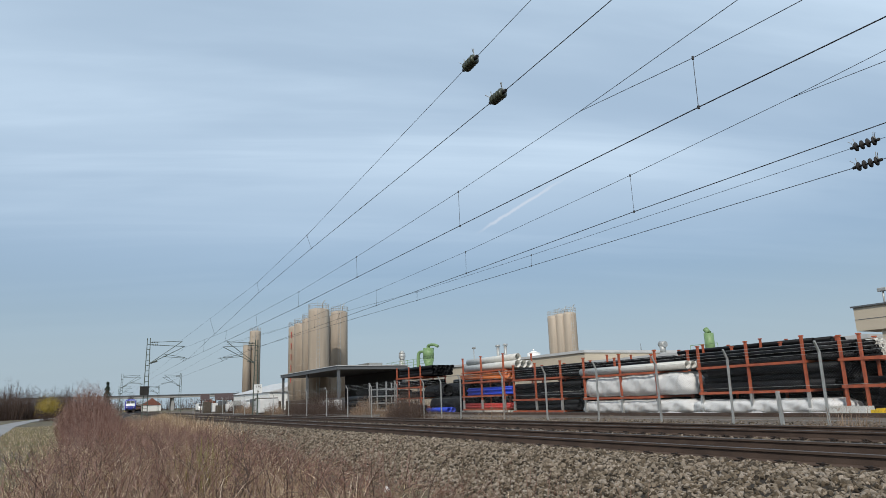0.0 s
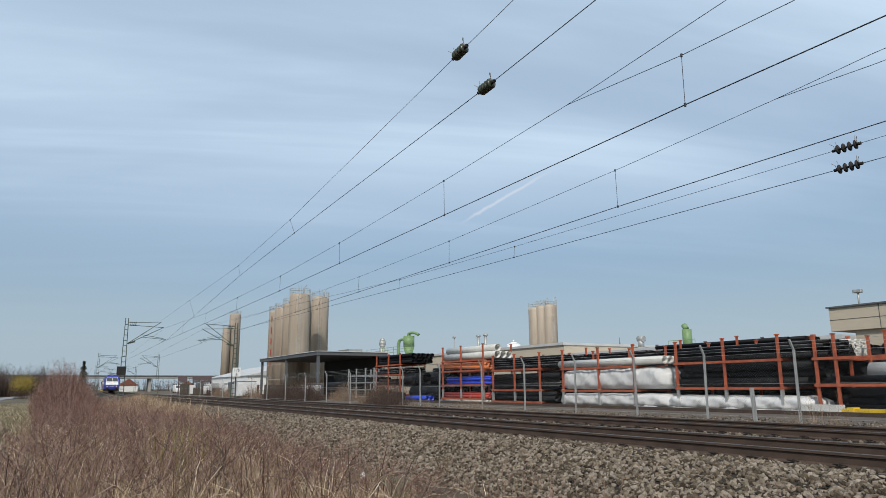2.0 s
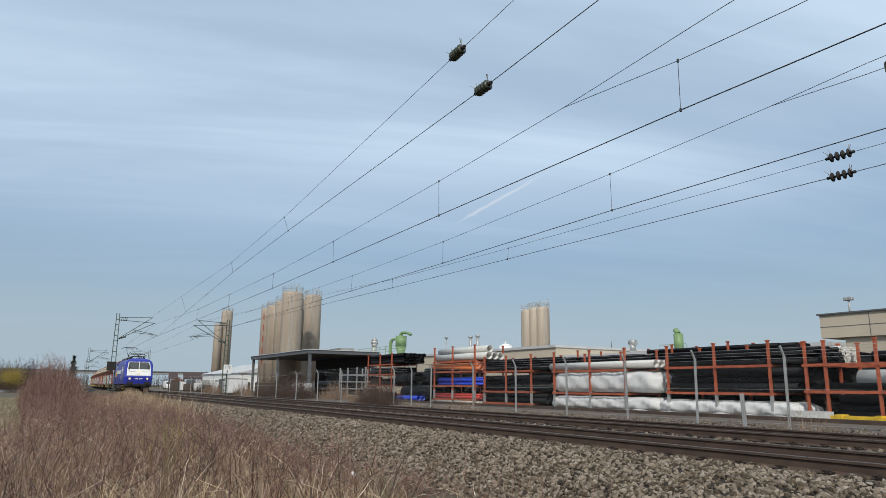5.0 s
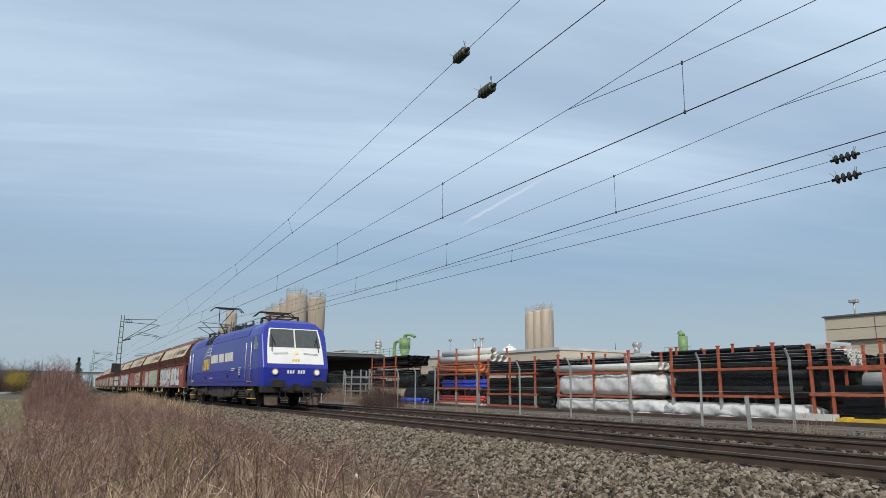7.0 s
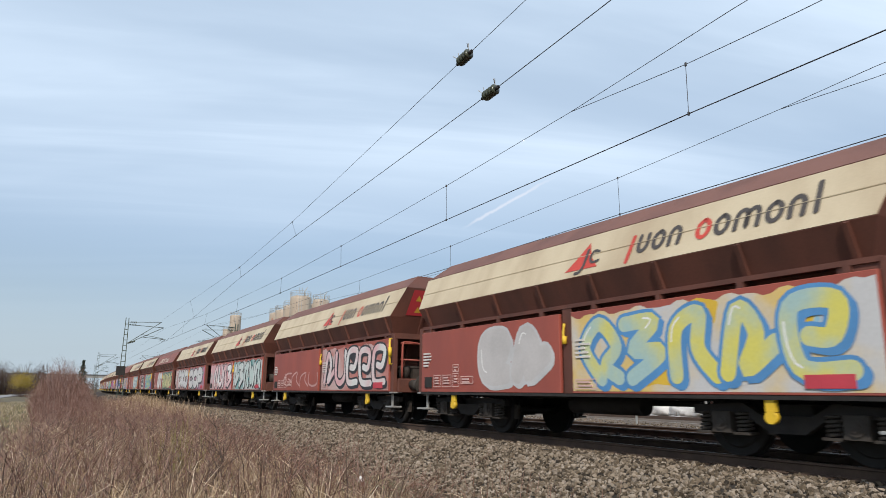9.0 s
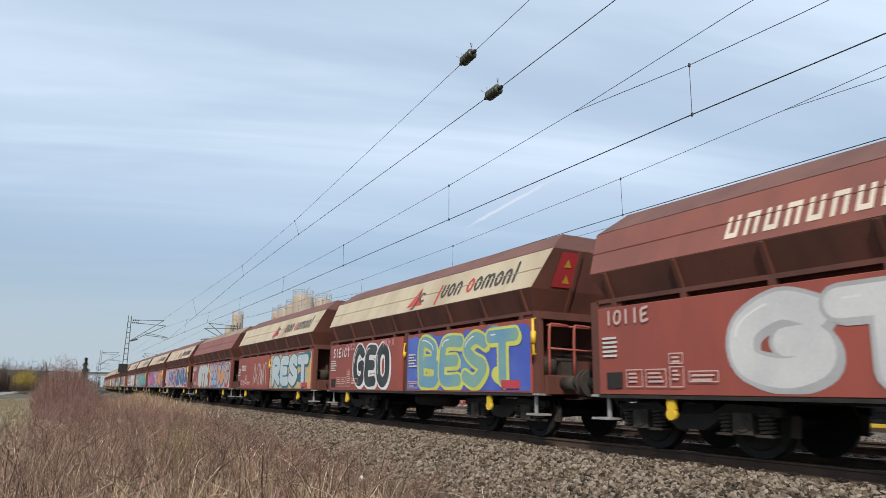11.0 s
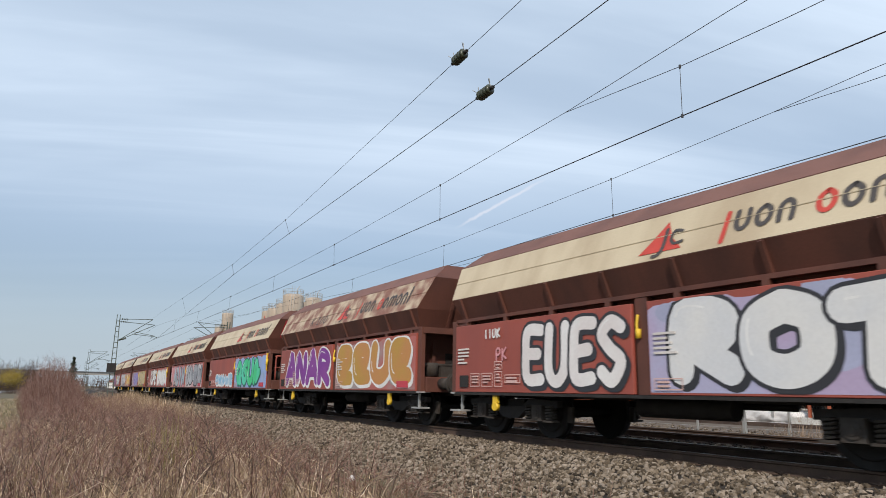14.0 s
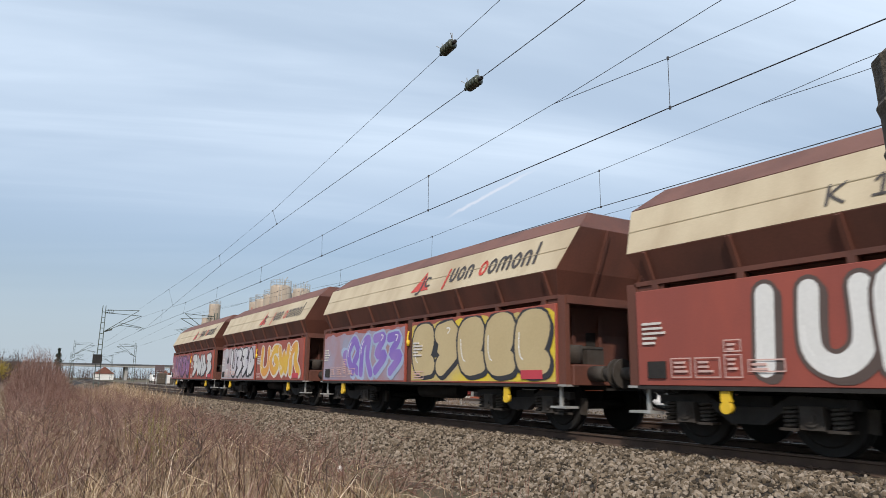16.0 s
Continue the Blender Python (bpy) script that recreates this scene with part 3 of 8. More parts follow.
def graffiti(parent, y0, y1, z0, z1, x, job, seed):
    """Sprayed lettering on a side panel. job: word or number of free shapes, its stretch along the panel (read from +y to -y),
    ground and its second colour, outline, fill and its second colour, half width of the stroke, height, tags."""
    word, start, end, ground, ground2, edge, fill, fill2, fat, tall, tags = job
    rng = random.Random(seed)
    W, H = y1 - y0, z1 - z0

    def place(a, b, d):
        return (x - d, min(max(a, y0 + 0.012), y1 - 0.012), min(max(b, z0 + 0.012), z1 - 0.012))
    if ground:
        cloud_patch(parent, y0 + 0.02, y1 - 0.02 - W * (start if start > 0.3 and not ground2 else 0.0), z0 + 0.015, z1 - 0.02, x, 0.003, paint(ground, ground2), rng)
    if ground2:
        for j in range(7):
            a, b, r = rng.uniform(y0 + 0.3, y1 - 0.3), rng.uniform(z0 + 0.2, z1 - 0.15), rng.uniform(0.10, 0.26)
            col = rng.choice((ground2, ground2, edge or fill, fill2 or fill))
            bm = bmesh.new()
            ph = rng.uniform(0, 6)
            bm.faces.new([bm.verts.new(place(a + r * (1.25 + 0.2 * math.sin(3 * q + ph)) * math.cos(q), b + r * (1 + 0.2 * math.sin(2 * q + ph)) * math.sin(q), 0.0034 + 0.0001 * j)) for q in [2 * math.pi * i / 22 for i in range(22)]])
            part("painted_blob", bm, paint(col), parent)
    forms = [CAPS[c] for c in word] if isinstance(word, str) else [rng.choice(SHAPES) for _ in range(word)]
    n = len(forms)
    left, run = y1 - W * start, W * (end - start)
    pad = fat + 0.07
    for i, form in enumerate(forms):
        cell = run / n
        wide = max(0.2, cell * 1.16 - 2 * pad + 0.12)
        c0 = left - cell * i - (cell - wide) / 2
        hgt = max(0.2, H * tall - 2 * pad)
        b0 = z0 + pad + H * rng.uniform(0.0, 0.03)
        lean = rng.uniform(-0.06, 0.10)
        tip = rng.uniform(-0.05, 0.05)
        lines = []
        for st in form:
            lines.append(smooth_line([(c0 - wide * u - lean * (v - 0.5) * hgt, b0 + hgt * v + tip * (u - 0.5) + rng.uniform(-0.015, 0.015)) for u, v in st], 6))
        d = 0.005 + 0.0030 * i
        if edge:
            bm = bmesh.new()
            for j, ln in enumerate(lines):
                ribbon(bm, ln, fat + 0.055, place, d + 0.00005 * j)
            part("painted_outline", bm, paint(edge), parent)
            bm = bmesh.new()
            for j, ln in enumerate(lines):
                ribbon(bm, [(a - 0.07, b - 0.06) for a, b in ln], fat + 0.03, place, d - 0.0008 + 0.00003 * j)
            part("painted_shade", bm, paint(edge), parent)
        bm = bmesh.new()
        for j, ln in enumerate(lines):
            ribbon(bm, ln, fat, place, d + 0.0010 + 0.00005 * j)
        part("painted_letter", bm, paint(fill, fill2), parent)
        if fat > 0.09:
            # a thin light streak on each letter
            ln = lines[0]
            m = len(ln)
            bm = bmesh.new()
            ribbon(bm, [(a + fat * 0.45, b + fat * 0.3) for a, b in ln[m // 6:m // 3 + 1]], 0.014, place, d + 0.0020)
            part("painted_highlight", bm, paint((0.74, 0.74, 0.72)), parent)
    for tag, at, v, size, col in tags:
        a = y1 - W * at
        for c in tag:
            if c in CAPS:
                bm = bmesh.new()
                for j, st in enumerate(CAPS[c]):
                    ribbon(bm, smooth_line([(a - size * 0.75 * p, z0 + H * v + size * (q + 0.15 * p)) for p, q in st], 4), 0.018 + 0.02 * size, place, 0.0235 + 0.0003 * j)
                part("sprayed_tag", bm, paint(col), parent)
            a -= size * 0.95


def data_bars(parent, y0, z0, rows, x, material, seed, w=0.5, gap=0.07):
    """Unreadable small lettering as bars."""
    rng = random.Random(seed)
    bm = bmesh.new()
    for i in range(rows):
        box(bm, x - 0.0245, x - 0.002, y0 - w * rng.uniform(0.5, 1.0), y0, z0 - i * gap - gap * 0.5, z0 - i * gap)
    part("lettering", bm, material, parent)


def stencil_frame(parent, y0, y1, z0, z1, x, material, line=0.016):
    """A thin painted frame round a data field."""
    bm = bmesh.new()
    ring = [[bm.verts.new((x - 0.0245, a, b)) for a, b in ((y0 + k, z0 + k), (y1 - k, z0 + k), (y1 - k, z1 - k), (y0 + k, z1 - k))] for k in (0.0, line)]
    for i in range(4):
        j = (i + 1) % 4
        bm.faces.new((ring[0][i], ring[0][j], ring[1][j], ring[1][i]))
    part("stencil_frame", bm, material, parent)


SIDE = 1.45       # half width over the side panels


def hopper_upper(parent, kind):
    """The six-sided hopper above the frame."""
    prof = [(1.30, 2.34), (1.50, 2.78), (1.12, 3.56), (0.62, 3.94), (-0.62, 3.94), (-1.12, 3.56), (-1.50, 2.78), (-1.30, 2.34)]

    L = 5.28
    # ends bulge outward at the middle height
    def end_ring(s):
        out = []
        for u, z in prof:
            off = {2.34: -0.10, 2.78: 0.10, 3.56: 0.32, 3.94: 0.02}[z]
            out.append((u, s * (L + off), z))
        return out
    bm = bmesh.new()
    R = ring_loft(bm, [end_ring(-1), end_ring(1)], caps=False)
    # closed ends: bands between the mirrored points, sloping inward at top and bottom
    for s, r in ((-1, R[0]), (1, R[1])):
        for a, b in ((0, 1), (1, 2), (2, 3)):
            bm.faces.new((r[a], r[b], r[7 - b], r[7 - a]))
    hop = part("hopper", bm, M_BROWN, parent, "brown six-sided steel hopper body")
    # end stiffeners
    for s in (-1, 1):
        for u in (-0.55, 0.55):
            bm = bmesh.new()
            bar(bm, (u, s * (L - 0.08), 2.36), (u, s * (L + 0.14), 2.80), 0.07, 0.07)
            bar(bm, (u, s * (L + 0.14), 2.80), (u * 0.85, s * (L + 0.36), 3.54), 0.07, 0.07)
            part("end_rib", bm, M_BROWN, hop)
    for s in (-1, 1):
        # coloured flank and roof slope, plates a few millimetres proud
        bm = bmesh.new()
        q = [(1.497, -L - 0.095, 2.79), (1.118, -L - 0.315, 3.555), (1.118, L + 0.315, 3.555), (1.497, L + 0.095, 2.79)]
        f = [bm.verts.new((s * (u + 0.006), y, z + 0.003)) for u, y, z in q]
        g = [bm.verts.new((s * (u - 0.004), y, z)) for u, y, z in q]
        bm.faces.new(f); bm.faces.new(g[::-1])
        for i in range(4):
            bm.faces.new((f[i], f[(i + 1) % 4], g[(i + 1) % 4], g[i]))
        part("side_plate", bm, FLANKS[kind], hop,
             {"beige": "cream painted flank with streaks of dirt", "worn": "cream flank with scattered rust patches", "rusty": "cream flank half covered by rust"}.get(kind, "red-brown painted flank"))
        bm = bmesh.new()
        q = [(1.11, -L - 0.30, 3.566), (0.63, -L - 0.03, 3.936), (0.63, L + 0.03, 3.936), (1.11, L + 0.30, 3.566)]
        f = [bm.verts.new((s * (u + 0.005), y, z + 0.007)) for u, y, z in q]
        g = [bm.verts.new((s * (u - 0.004), y, z - 0.003)) for u, y, z in q]
        bm.faces.new(f); bm.faces.new(g[::-1])
        for i in range(4):
            bm.faces.new((f[i], f[(i + 1) % 4], g[(i + 1) % 4], g[i]))
        part("roof_slope", bm, M_DUSTROOF if kind == "plain" else M_ROOFBROWN, hop, "roof slope caked with grey cement dust" if kind == "plain" else "dusty brown roof slope")
        # weld seam along the flank
        bm = bmesh.new()
        rod(bm, (s * 1.318, -L - 0.2, 3.17), (s * 1.318, L + 0.2, 3.17), 0.012, 5)
        part("seam", bm, FLANKS[kind], hop)
        # ribs under the flank and the long rail
        for i in range(8):
            y = -L + 0.25 + i * (2 * L - 0.5) / 7
            bm = bmesh.new()
            bar(bm, (s * 1.32, y, 2.36), (s * 1.50, y, 2.775), 0.07, 0.09)
            part("rib", bm, M_BROWN, hop)
        bm = bmesh.new()
        box(bm, min(s * 1.27, s * 1.41), max(s * 1.27, s * 1.41), -L - 0.05, L + 0.05, 2.285, 2.352)
        part("long_rail", bm, M_BROWN, hop)
        for i in range(8):
            y = -L + 0.35 + i * (2 * L - 0.7) / 7
            bm = bmesh.new()
            box(bm, min(s * 1.30, s * 1.42), max(s * 1.30, s * 1.42), y - 0.05, y + 0.05, 2.196, 2.285)
            part("hinge", bm, M_BROWN, hop)
    return hop


M_RED_BROWN = mat("wagon_red_brown", (0.24, 0.075, 0.05), 0.6, var=0.12, scale=1.2, tint=(0.17, 0.06, 0.042), streak=(1, 1, 0.3), bump=0.05)


M_WHEEL = mat("wheel_black", (0.011, 0.010, 0.009), 0.85, var=0.3, scale=6, bump=0.1)
M_DUSTROOF = mat("dusted_roof", (0.27, 0.21, 0.155), 0.85, var=0.15, scale=0.8, tint=(0.20, 0.085, 0.06), bump=0.1)
M_RUSTY = mat("wagon_cream_rusted", (0.20, 0.085, 0.058), 0.7, var=0.15, scale=2.4, fine=22, tint=(0.52, 0.44, 0.31), bump=0.06)
FLANKS = {"beige": M_BEIGE, "worn": M_WORN, "rusty": M_RUSTY, "brown": M_RED_BROWN, "plain": M_RED_BROWN}


def bogie(parent, yc):
    """A two-axle freight bogie: bolster, low-slung side frames, axle boxes between paired coil springs, brake gear."""
    bm = bmesh.new()
    box(bm, -0.95, 0.95, yc - 0.28, yc + 0.28, 0.44, 0.70)
    box(bm, -0.3, 0.3, yc - 0.3, yc + 0.3, 0.68, 0.78)
    fr = part("bogie", bm, M_DARK, parent, "dark two-axle freight bogie")
    for dy in (-0.91, 0.91):
        wheelset(fr, yc + dy, 0.46, material=M_WHEEL)
        for s in (-1, 1):
            for e in (-0.50, 0.50):
                bm = bmesh.new()
                bar(bm, (s * 0.78, yc + dy + e, 0.30), (s * 0.78, yc + dy + e * 1.06, 0.58), 0.12, 0.06)
                part("brake_block", bm, M_GREY, fr)
    for s in (-1, 1):
        bm = bmesh.new()
        # side frame: level over the axle boxes, dropped between them
        top = [(-1.42, 0.68), (-0.62, 0.72), (-0.34, 0.56), (0.34, 0.56), (0.62, 0.72), (1.42, 0.68)]
        low = [(1.42, 0.56), (0.58, 0.56), (0.24, 0.34), (-0.24, 0.34), (-0.58, 0.56), (-1.42, 0.56)]
        ring_loft(bm, [[(s * x, yc + u, z) for u, z in top + low] for x in (0.97, 1.09)])
        part("side_frame", bm, M_DARK, fr)
        for dy in (-0.91, 0.91):
            bm = bmesh.new()
            box(bm, s * 1.05 - 0.12, s * 1.05 + 0.12, yc + dy - 0.15, yc + dy + 0.15, 0.32, 0.60)
            rod(bm, (s * 1.06, yc + dy, 0.46), (s * 1.19, yc + dy, 0.46), 0.105, 14)
            rod(bm, (s * 1.19, yc + dy, 0.46), (s * 1.205, yc + dy, 0.46), 0.06, 10)
            part("axle_box", bm, M_GREY, fr)
            for e in (-0.30, 0.30):
                bm = bmesh.new()
                box(bm, s * 1.06 - 0.10, s * 1.06 + 0.10, yc + dy + e - 0.12, yc + dy + e + 0.12, 0.30, 0.335)
                coil(bm, s * 1.06, yc + dy + e, 0.34, 0.60, 0.092, 5, 0.022)
                part("spring", bm, M_GREY, fr, "paired coil spring on its seat")
    return fr


def platform_end(parent, s, yellow=True):
    """Headstock, buffers, steps, handrails and coupler at one end."""
    y = s * 5.55
    bm = bmesh.new()
    box(bm, -1.3, 1.3, min(y, y - s * 0.16), max(y, y - s * 0.16), 0.80, 1.14)
    hs = part("headstock", bm, M_BROWN, parent, "", 0.01)
    for x in (-0.875, 0.875):
        bm = bmesh.new()
        rod(bm, (x, y, 1.0), (x, y + s * 0.34, 1.0), 0.13, 16)
        rod(bm, (x, y + s * 0.30, 1.0), (x, y + s * 0.56, 1.0), 0.10, 16)
        rod(bm, (x, y + s * 0.56, 1.0), (x, y + s * 0.60, 1.0), 0.24, 20)
        part("buffer", bm, M_GREY, parent, "rusty grey buffer with a round plate")
    bm = bmesh.new()
    rod(bm, (0, y, 0.98), (0, y + s * 0.5, 0.95), 0.06, 8)
    box(bm, -0.07, 0.07, min(y + s * 0.4, y + s * 0.64), max(y + s * 0.4, y + s * 0.64), 0.70, 1.02)
    path_rod(bm, smooth_line([(0.3, y, 0.8), (0.32, y + s * 0.25, 0.48), (0.3, y + s * 0.6, 0.42)], 4), 0.025, 6)
    part("coupler", bm, M_DARK, parent)
    # end wall with frame posts; a dark plate stands for the chute's shaded opening
    bm = bmesh.new()
    box(bm, -1.25, 1.25, min(s * 4.85, s * 4.92), max(s * 4.85, s * 4.92), 0.85, 2.33)
    ew = part("end_wall", bm, M_BROWN, parent)
    bm = bmesh.new()
    box(bm, -0.42, -0.02, min(s * 4.92, s * 4.93), max(s * 4.92, s * 4.93), 1.30, 1.95)
    part("opening_plate", bm, M_DARK, ew, "dark plate standing for a shaded opening in the end wall")
    for x in (-1.36, -0.8, -0.15, 0.7, 1.36):
        bm = bmesh.new()
        if abs(x) > 1.3:
            box(bm, x - 0.05, x + 0.05, min(s * 5.30, s * 5.48), max(s * 5.30, s * 5.48), 0.80, 2.33)
        else:
            box(bm, x - 0.04, x + 0.04, min(s * 4.92, s * 5.02), max(s * 4.92, s * 5.02), 0.95, 2.33)
        part("end_post", bm, M_BROWN, parent)
    bm = bmesh.new()
    box(bm, -1.38, 1.38, min(s * 4.8, s * 5.5), max(s * 4.8, s * 5.5), 2.19, 2.335)
    part("cross_beam", bm, M_BROWN, parent)
    bm = bmesh.new()
    box(bm, -1.25, 1.25, min(s * 4.9, s * 5.5), max(s * 4.9, s * 5.5), 1.12, 1.16)
    part("platform", bm, M_BROWN, parent)
    bm = bmesh.new()
    rod(bm, (-0.95, s * 5.15, 1.18), (-0.95, s * 5.15, 1.5), 0.17, 14)
    rod(bm, (-0.3, s * 5.2, 1.45), (-1.2, s * 5.2, 1.45), 0.04, 8)
    box(bm, -0.75, -0.35, min(s * 5.0, s * 5.3), max(s * 5.0, s * 5.3), 1.16, 1.42)
    part("brake_gear", bm, M_GREY, parent)
    if yellow:
        red = -1.0
        bm = bmesh.new()
        for x in (-1.15, -0.55):
            path_rod(bm, smooth_line([(x, s * 5.45, 1.16), (x, s * 5.46, 2.0), (x + 0.1, s * 5.46, 2.1), (x + 0.45, s * 5.46, 2.08)], 3), 0.03, 8)
        path_rod(bm, [(-1.2, s * 5.46, 1.65), (1.2, s * 5.46, 1.6)], 0.022, 6)
        path_rod(bm, [(-1.2, s * 5.46, 2.08), (1.2, s * 5.46, 2.05)], 0.022, 6)
        part("handrail", bm, M_RED, parent, "red handrails on the end platform")
    for x in (-1.30, 1.30):
        bm = bmesh.new()
        for z in (0.42, 0.78):
            box(bm, x - 0.14, x + 0.14, min(s * 5.1, s * 5.5), max(s * 5.1, s * 5.5), z, z + 0.035)
        box(bm, x - 0.02, x + 0.02, min(s * 5.2, s * 5.26), max(s * 5.2, s * 5.26), 0.42, 0.9)
        part("step", bm, M_GALV, parent, "pale worn steel steps")


def hopper_wagon(kind, left, right, seed, yellow):
    """left: paint of the panel away along +y; right: that towards -y."""
    rng = random.Random(seed)
    label = {"beige": "brown cement hopper wagon with cream flanks and sprayed side panels",
             "worn": "brown hopper wagon with rust-worn cream flanks and sprayed panels",
             "rusty": "brown hopper wagon with cream flanks half rusted through and sprayed panels",
             "plain": "all-brown cement hopper wagon with a dust-grey roof edge and sprayed panels",
             "brown": "all-brown cement hopper wagon with pale lettering bars and sprayed panels"}[kind]
    w = base("hopper_wagon", label, "railway wagon", group="hopper wagons of the train")
    hop = hopper_upper(w, kind)
    bm = bmesh.new()
    box(bm, -1.30, 1.30, -5.3, 5.3, 0.80, 0.98)
    box(bm, -0.5, 0.5, -5.5, 5.5, 0.72, 0.98)
    part("underframe", bm, M_DARK, w)
    bm = bmesh.new()
    # the chutes inside, between the panels
    ring_loft(bm, [[(u, y, 0.98) for u, y in ((-0.7, -4.7), (0.7, -4.7), (0.7, 4.7), (-0.7, 4.7))],
                   [(u, y, 2.335) for u, y in ((-1.26, -5.1), (1.28, -5.1), (1.28, 5.1), (-1.28, 5.1))]])
    part("chute", bm, M_BROWN, w)
    for s in (-1, 1):
        for y0, y1, paintjob, k in ((0.16, 5.28, left, 0), (-5.28, -0.16, right, 1)):
            bm = bmesh.new()
            box(bm, min(s * 1.38, s * SIDE), max(s * 1.38, s * SIDE), y0, y1, 0.82, 2.20)
            pn = part("side_panel", bm, M_RED, w, "red side flap covered in sprayed lettering" if s < 0 else "", 0.008)
            if s < 0:
                graffiti(pn, y0, y1, 0.84, 2.18, -SIDE, paintjob, seed * 7 + k)
                data_bars(pn, y1 - 0.12, 1.72, 5, -SIDE, paint((0.62, 0.58, 0.54)), seed + 31 * k, 0.42)
                pinkish = paint((0.60, 0.40, 0.36))
                if k == 0:
                    for j, (at, wd, zb, hz) in enumerate(((0.62, 0.34, 0.93, 0.27), (1.02, 0.40, 0.93, 0.27), (1.48, 0.26, 0.93, 0.30), (1.48, 0.26, 1.26, 0.16), (1.82, 0.50, 1.00, 0.16))):
                        stencil_frame(pn, y1 - at - wd, y1 - at, zb, zb + hz, -SIDE, pinkish)
                        data_bars(pn, y1 - at - 0.05, zb + hz - 0.05, 2 if hz < 0.2 else 3, -SIDE, pinkish, seed + j, wd - 0.12, 0.06)
                else:
                    stencil_frame(pn, y1 - 0.62, y1 - 0.10, 0.89, 1.06, -SIDE, pinkish)
                    data_bars(pn, y1 - 0.16, 1.02, 2, -SIDE, pinkish, seed + 5, 0.38, 0.06)
                if k == 1:
                    bm = bmesh.new()
                    box(bm, -SIDE - 0.025, -SIDE - 0.002, y0 + 0.35, y0 + 0.95, 0.9, 1.06)
                    part("label_plate", bm, paint((0.50, 0.05, 0.07)), pn, "red label plate")
                else:
                    bm = bmesh.new()
                    box(bm, -SIDE - 0.026, -SIDE - 0.002, y1 - 0.52, y1 - 0.2, 0.92, 1.16)
                    part("vent_plate", bm, M_DARK, pn, "small dark grille")
        bm = bmesh.new()
        box(bm, min(s * 1.25, s * 1.40), max(s * 1.25, s * 1.40), -0.12, 0.12, 0.82, 2.28)
        part("centre_post", bm, M_BROWN, w)
        bm = bmesh.new()
        box(bm, min(s * 1.30, s * 1.46), max(s * 1.30, s * 1.46), -5.3, 5.3, 0.765, 0.815)
        part("sill", bm, M_DARK, w)
        # yellow lever by the bogie and on the end posts
        for y in (-3.82, 3.85):
            bm = bmesh.new()
            box(bm, s * 1.40 - 0.03, s * 1.40 + 0.03, y - 0.07, y + 0.07, 0.62, 0.76)
            rod(bm, (s * 1.36, y, 0.55), (s * 1.44, y, 0.55), 0.085, 10)
            part("lever", bm, M_YELLOW, w, "yellow lever below the side panel")
        bm = bmesh.new()
        path_rod(bm, smooth_line([(s * 1.41, 0.06, 2.02), (s * 1.44, 0.06, 1.86), (s * 1.44, 0.04, 1.72)], 3), 0.022, 6)
        rod(bm, (s * 1.43, 0.045, 1.80), (s * 1.43, 0.045, 1.66), 0.042, 8)
        part("grab_handle", bm, M_YELLOW, w, "yellow handle on the centre post")
        if yellow:
            bm = bmesh.new()
            path_rod(bm, [(s * 1.46, -5.44, 2.18), (s * 1.52, -5.44, 2.18), (s * 1.52, -5.44, 1.52), (s * 1.46, -5.44, 1.52)], 0.028, 6)
            rod(bm, (s * 1.51, -5.44, 1.95), (s * 1.51, -5.44, 1.72), 0.05, 8)
            part("grab_handle", bm, M_YELLOW, w, "yellow grab handle on the end post")
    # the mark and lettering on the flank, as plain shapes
    def flank(a, v, d=0.012):
        return (-(1.50 - 0.38 * v) - d, a, 2.785 + 0.77 * v + d * 0.5)
    ink, red = (M_INK, M_LOGORED)
    if kind in ("beige", "worn", "rusty"):
        bm = bmesh.new()
        edge_l = [(-0.04, 0.16), (-0.22, 0.40), (-0.48, 0.80)]
        edge_r = [(-0.86, 0.16), (-0.62, 0.44), (-0.48, 0.80)]
        bm.faces.new([bm.verts.new(flank(a, v)) for a, v in edge_l + edge_r[1::-1]])
        part("mark", bm, red, hop, "red triangular mark")
        bm = bmesh.new()
        ribbon(bm, smooth_line([(-0.50, 0.62), (-0.50, 0.25), (-0.44, 0.10), (-0.34, 0.08)], 3), 0.035, lambda a, b, d: flank(a, b, 0.016), 0)
        part("mark_stroke", bm, ink, hop)
        bm = bmesh.new()
        ribbon(bm, smooth_line([(-0.80, 0.52), (-0.66, 0.56), (-0.62, 0.40), (-0.70, 0.28), (-0.84, 0.30)], 3), 0.03, lambda a, b, d: flank(a, b, 0.017), 0)
        part("mark_stroke", bm, ink, hop)
        # a row of plain rounded rings, arches and bars in the colours of the lettering
        y = -1.52
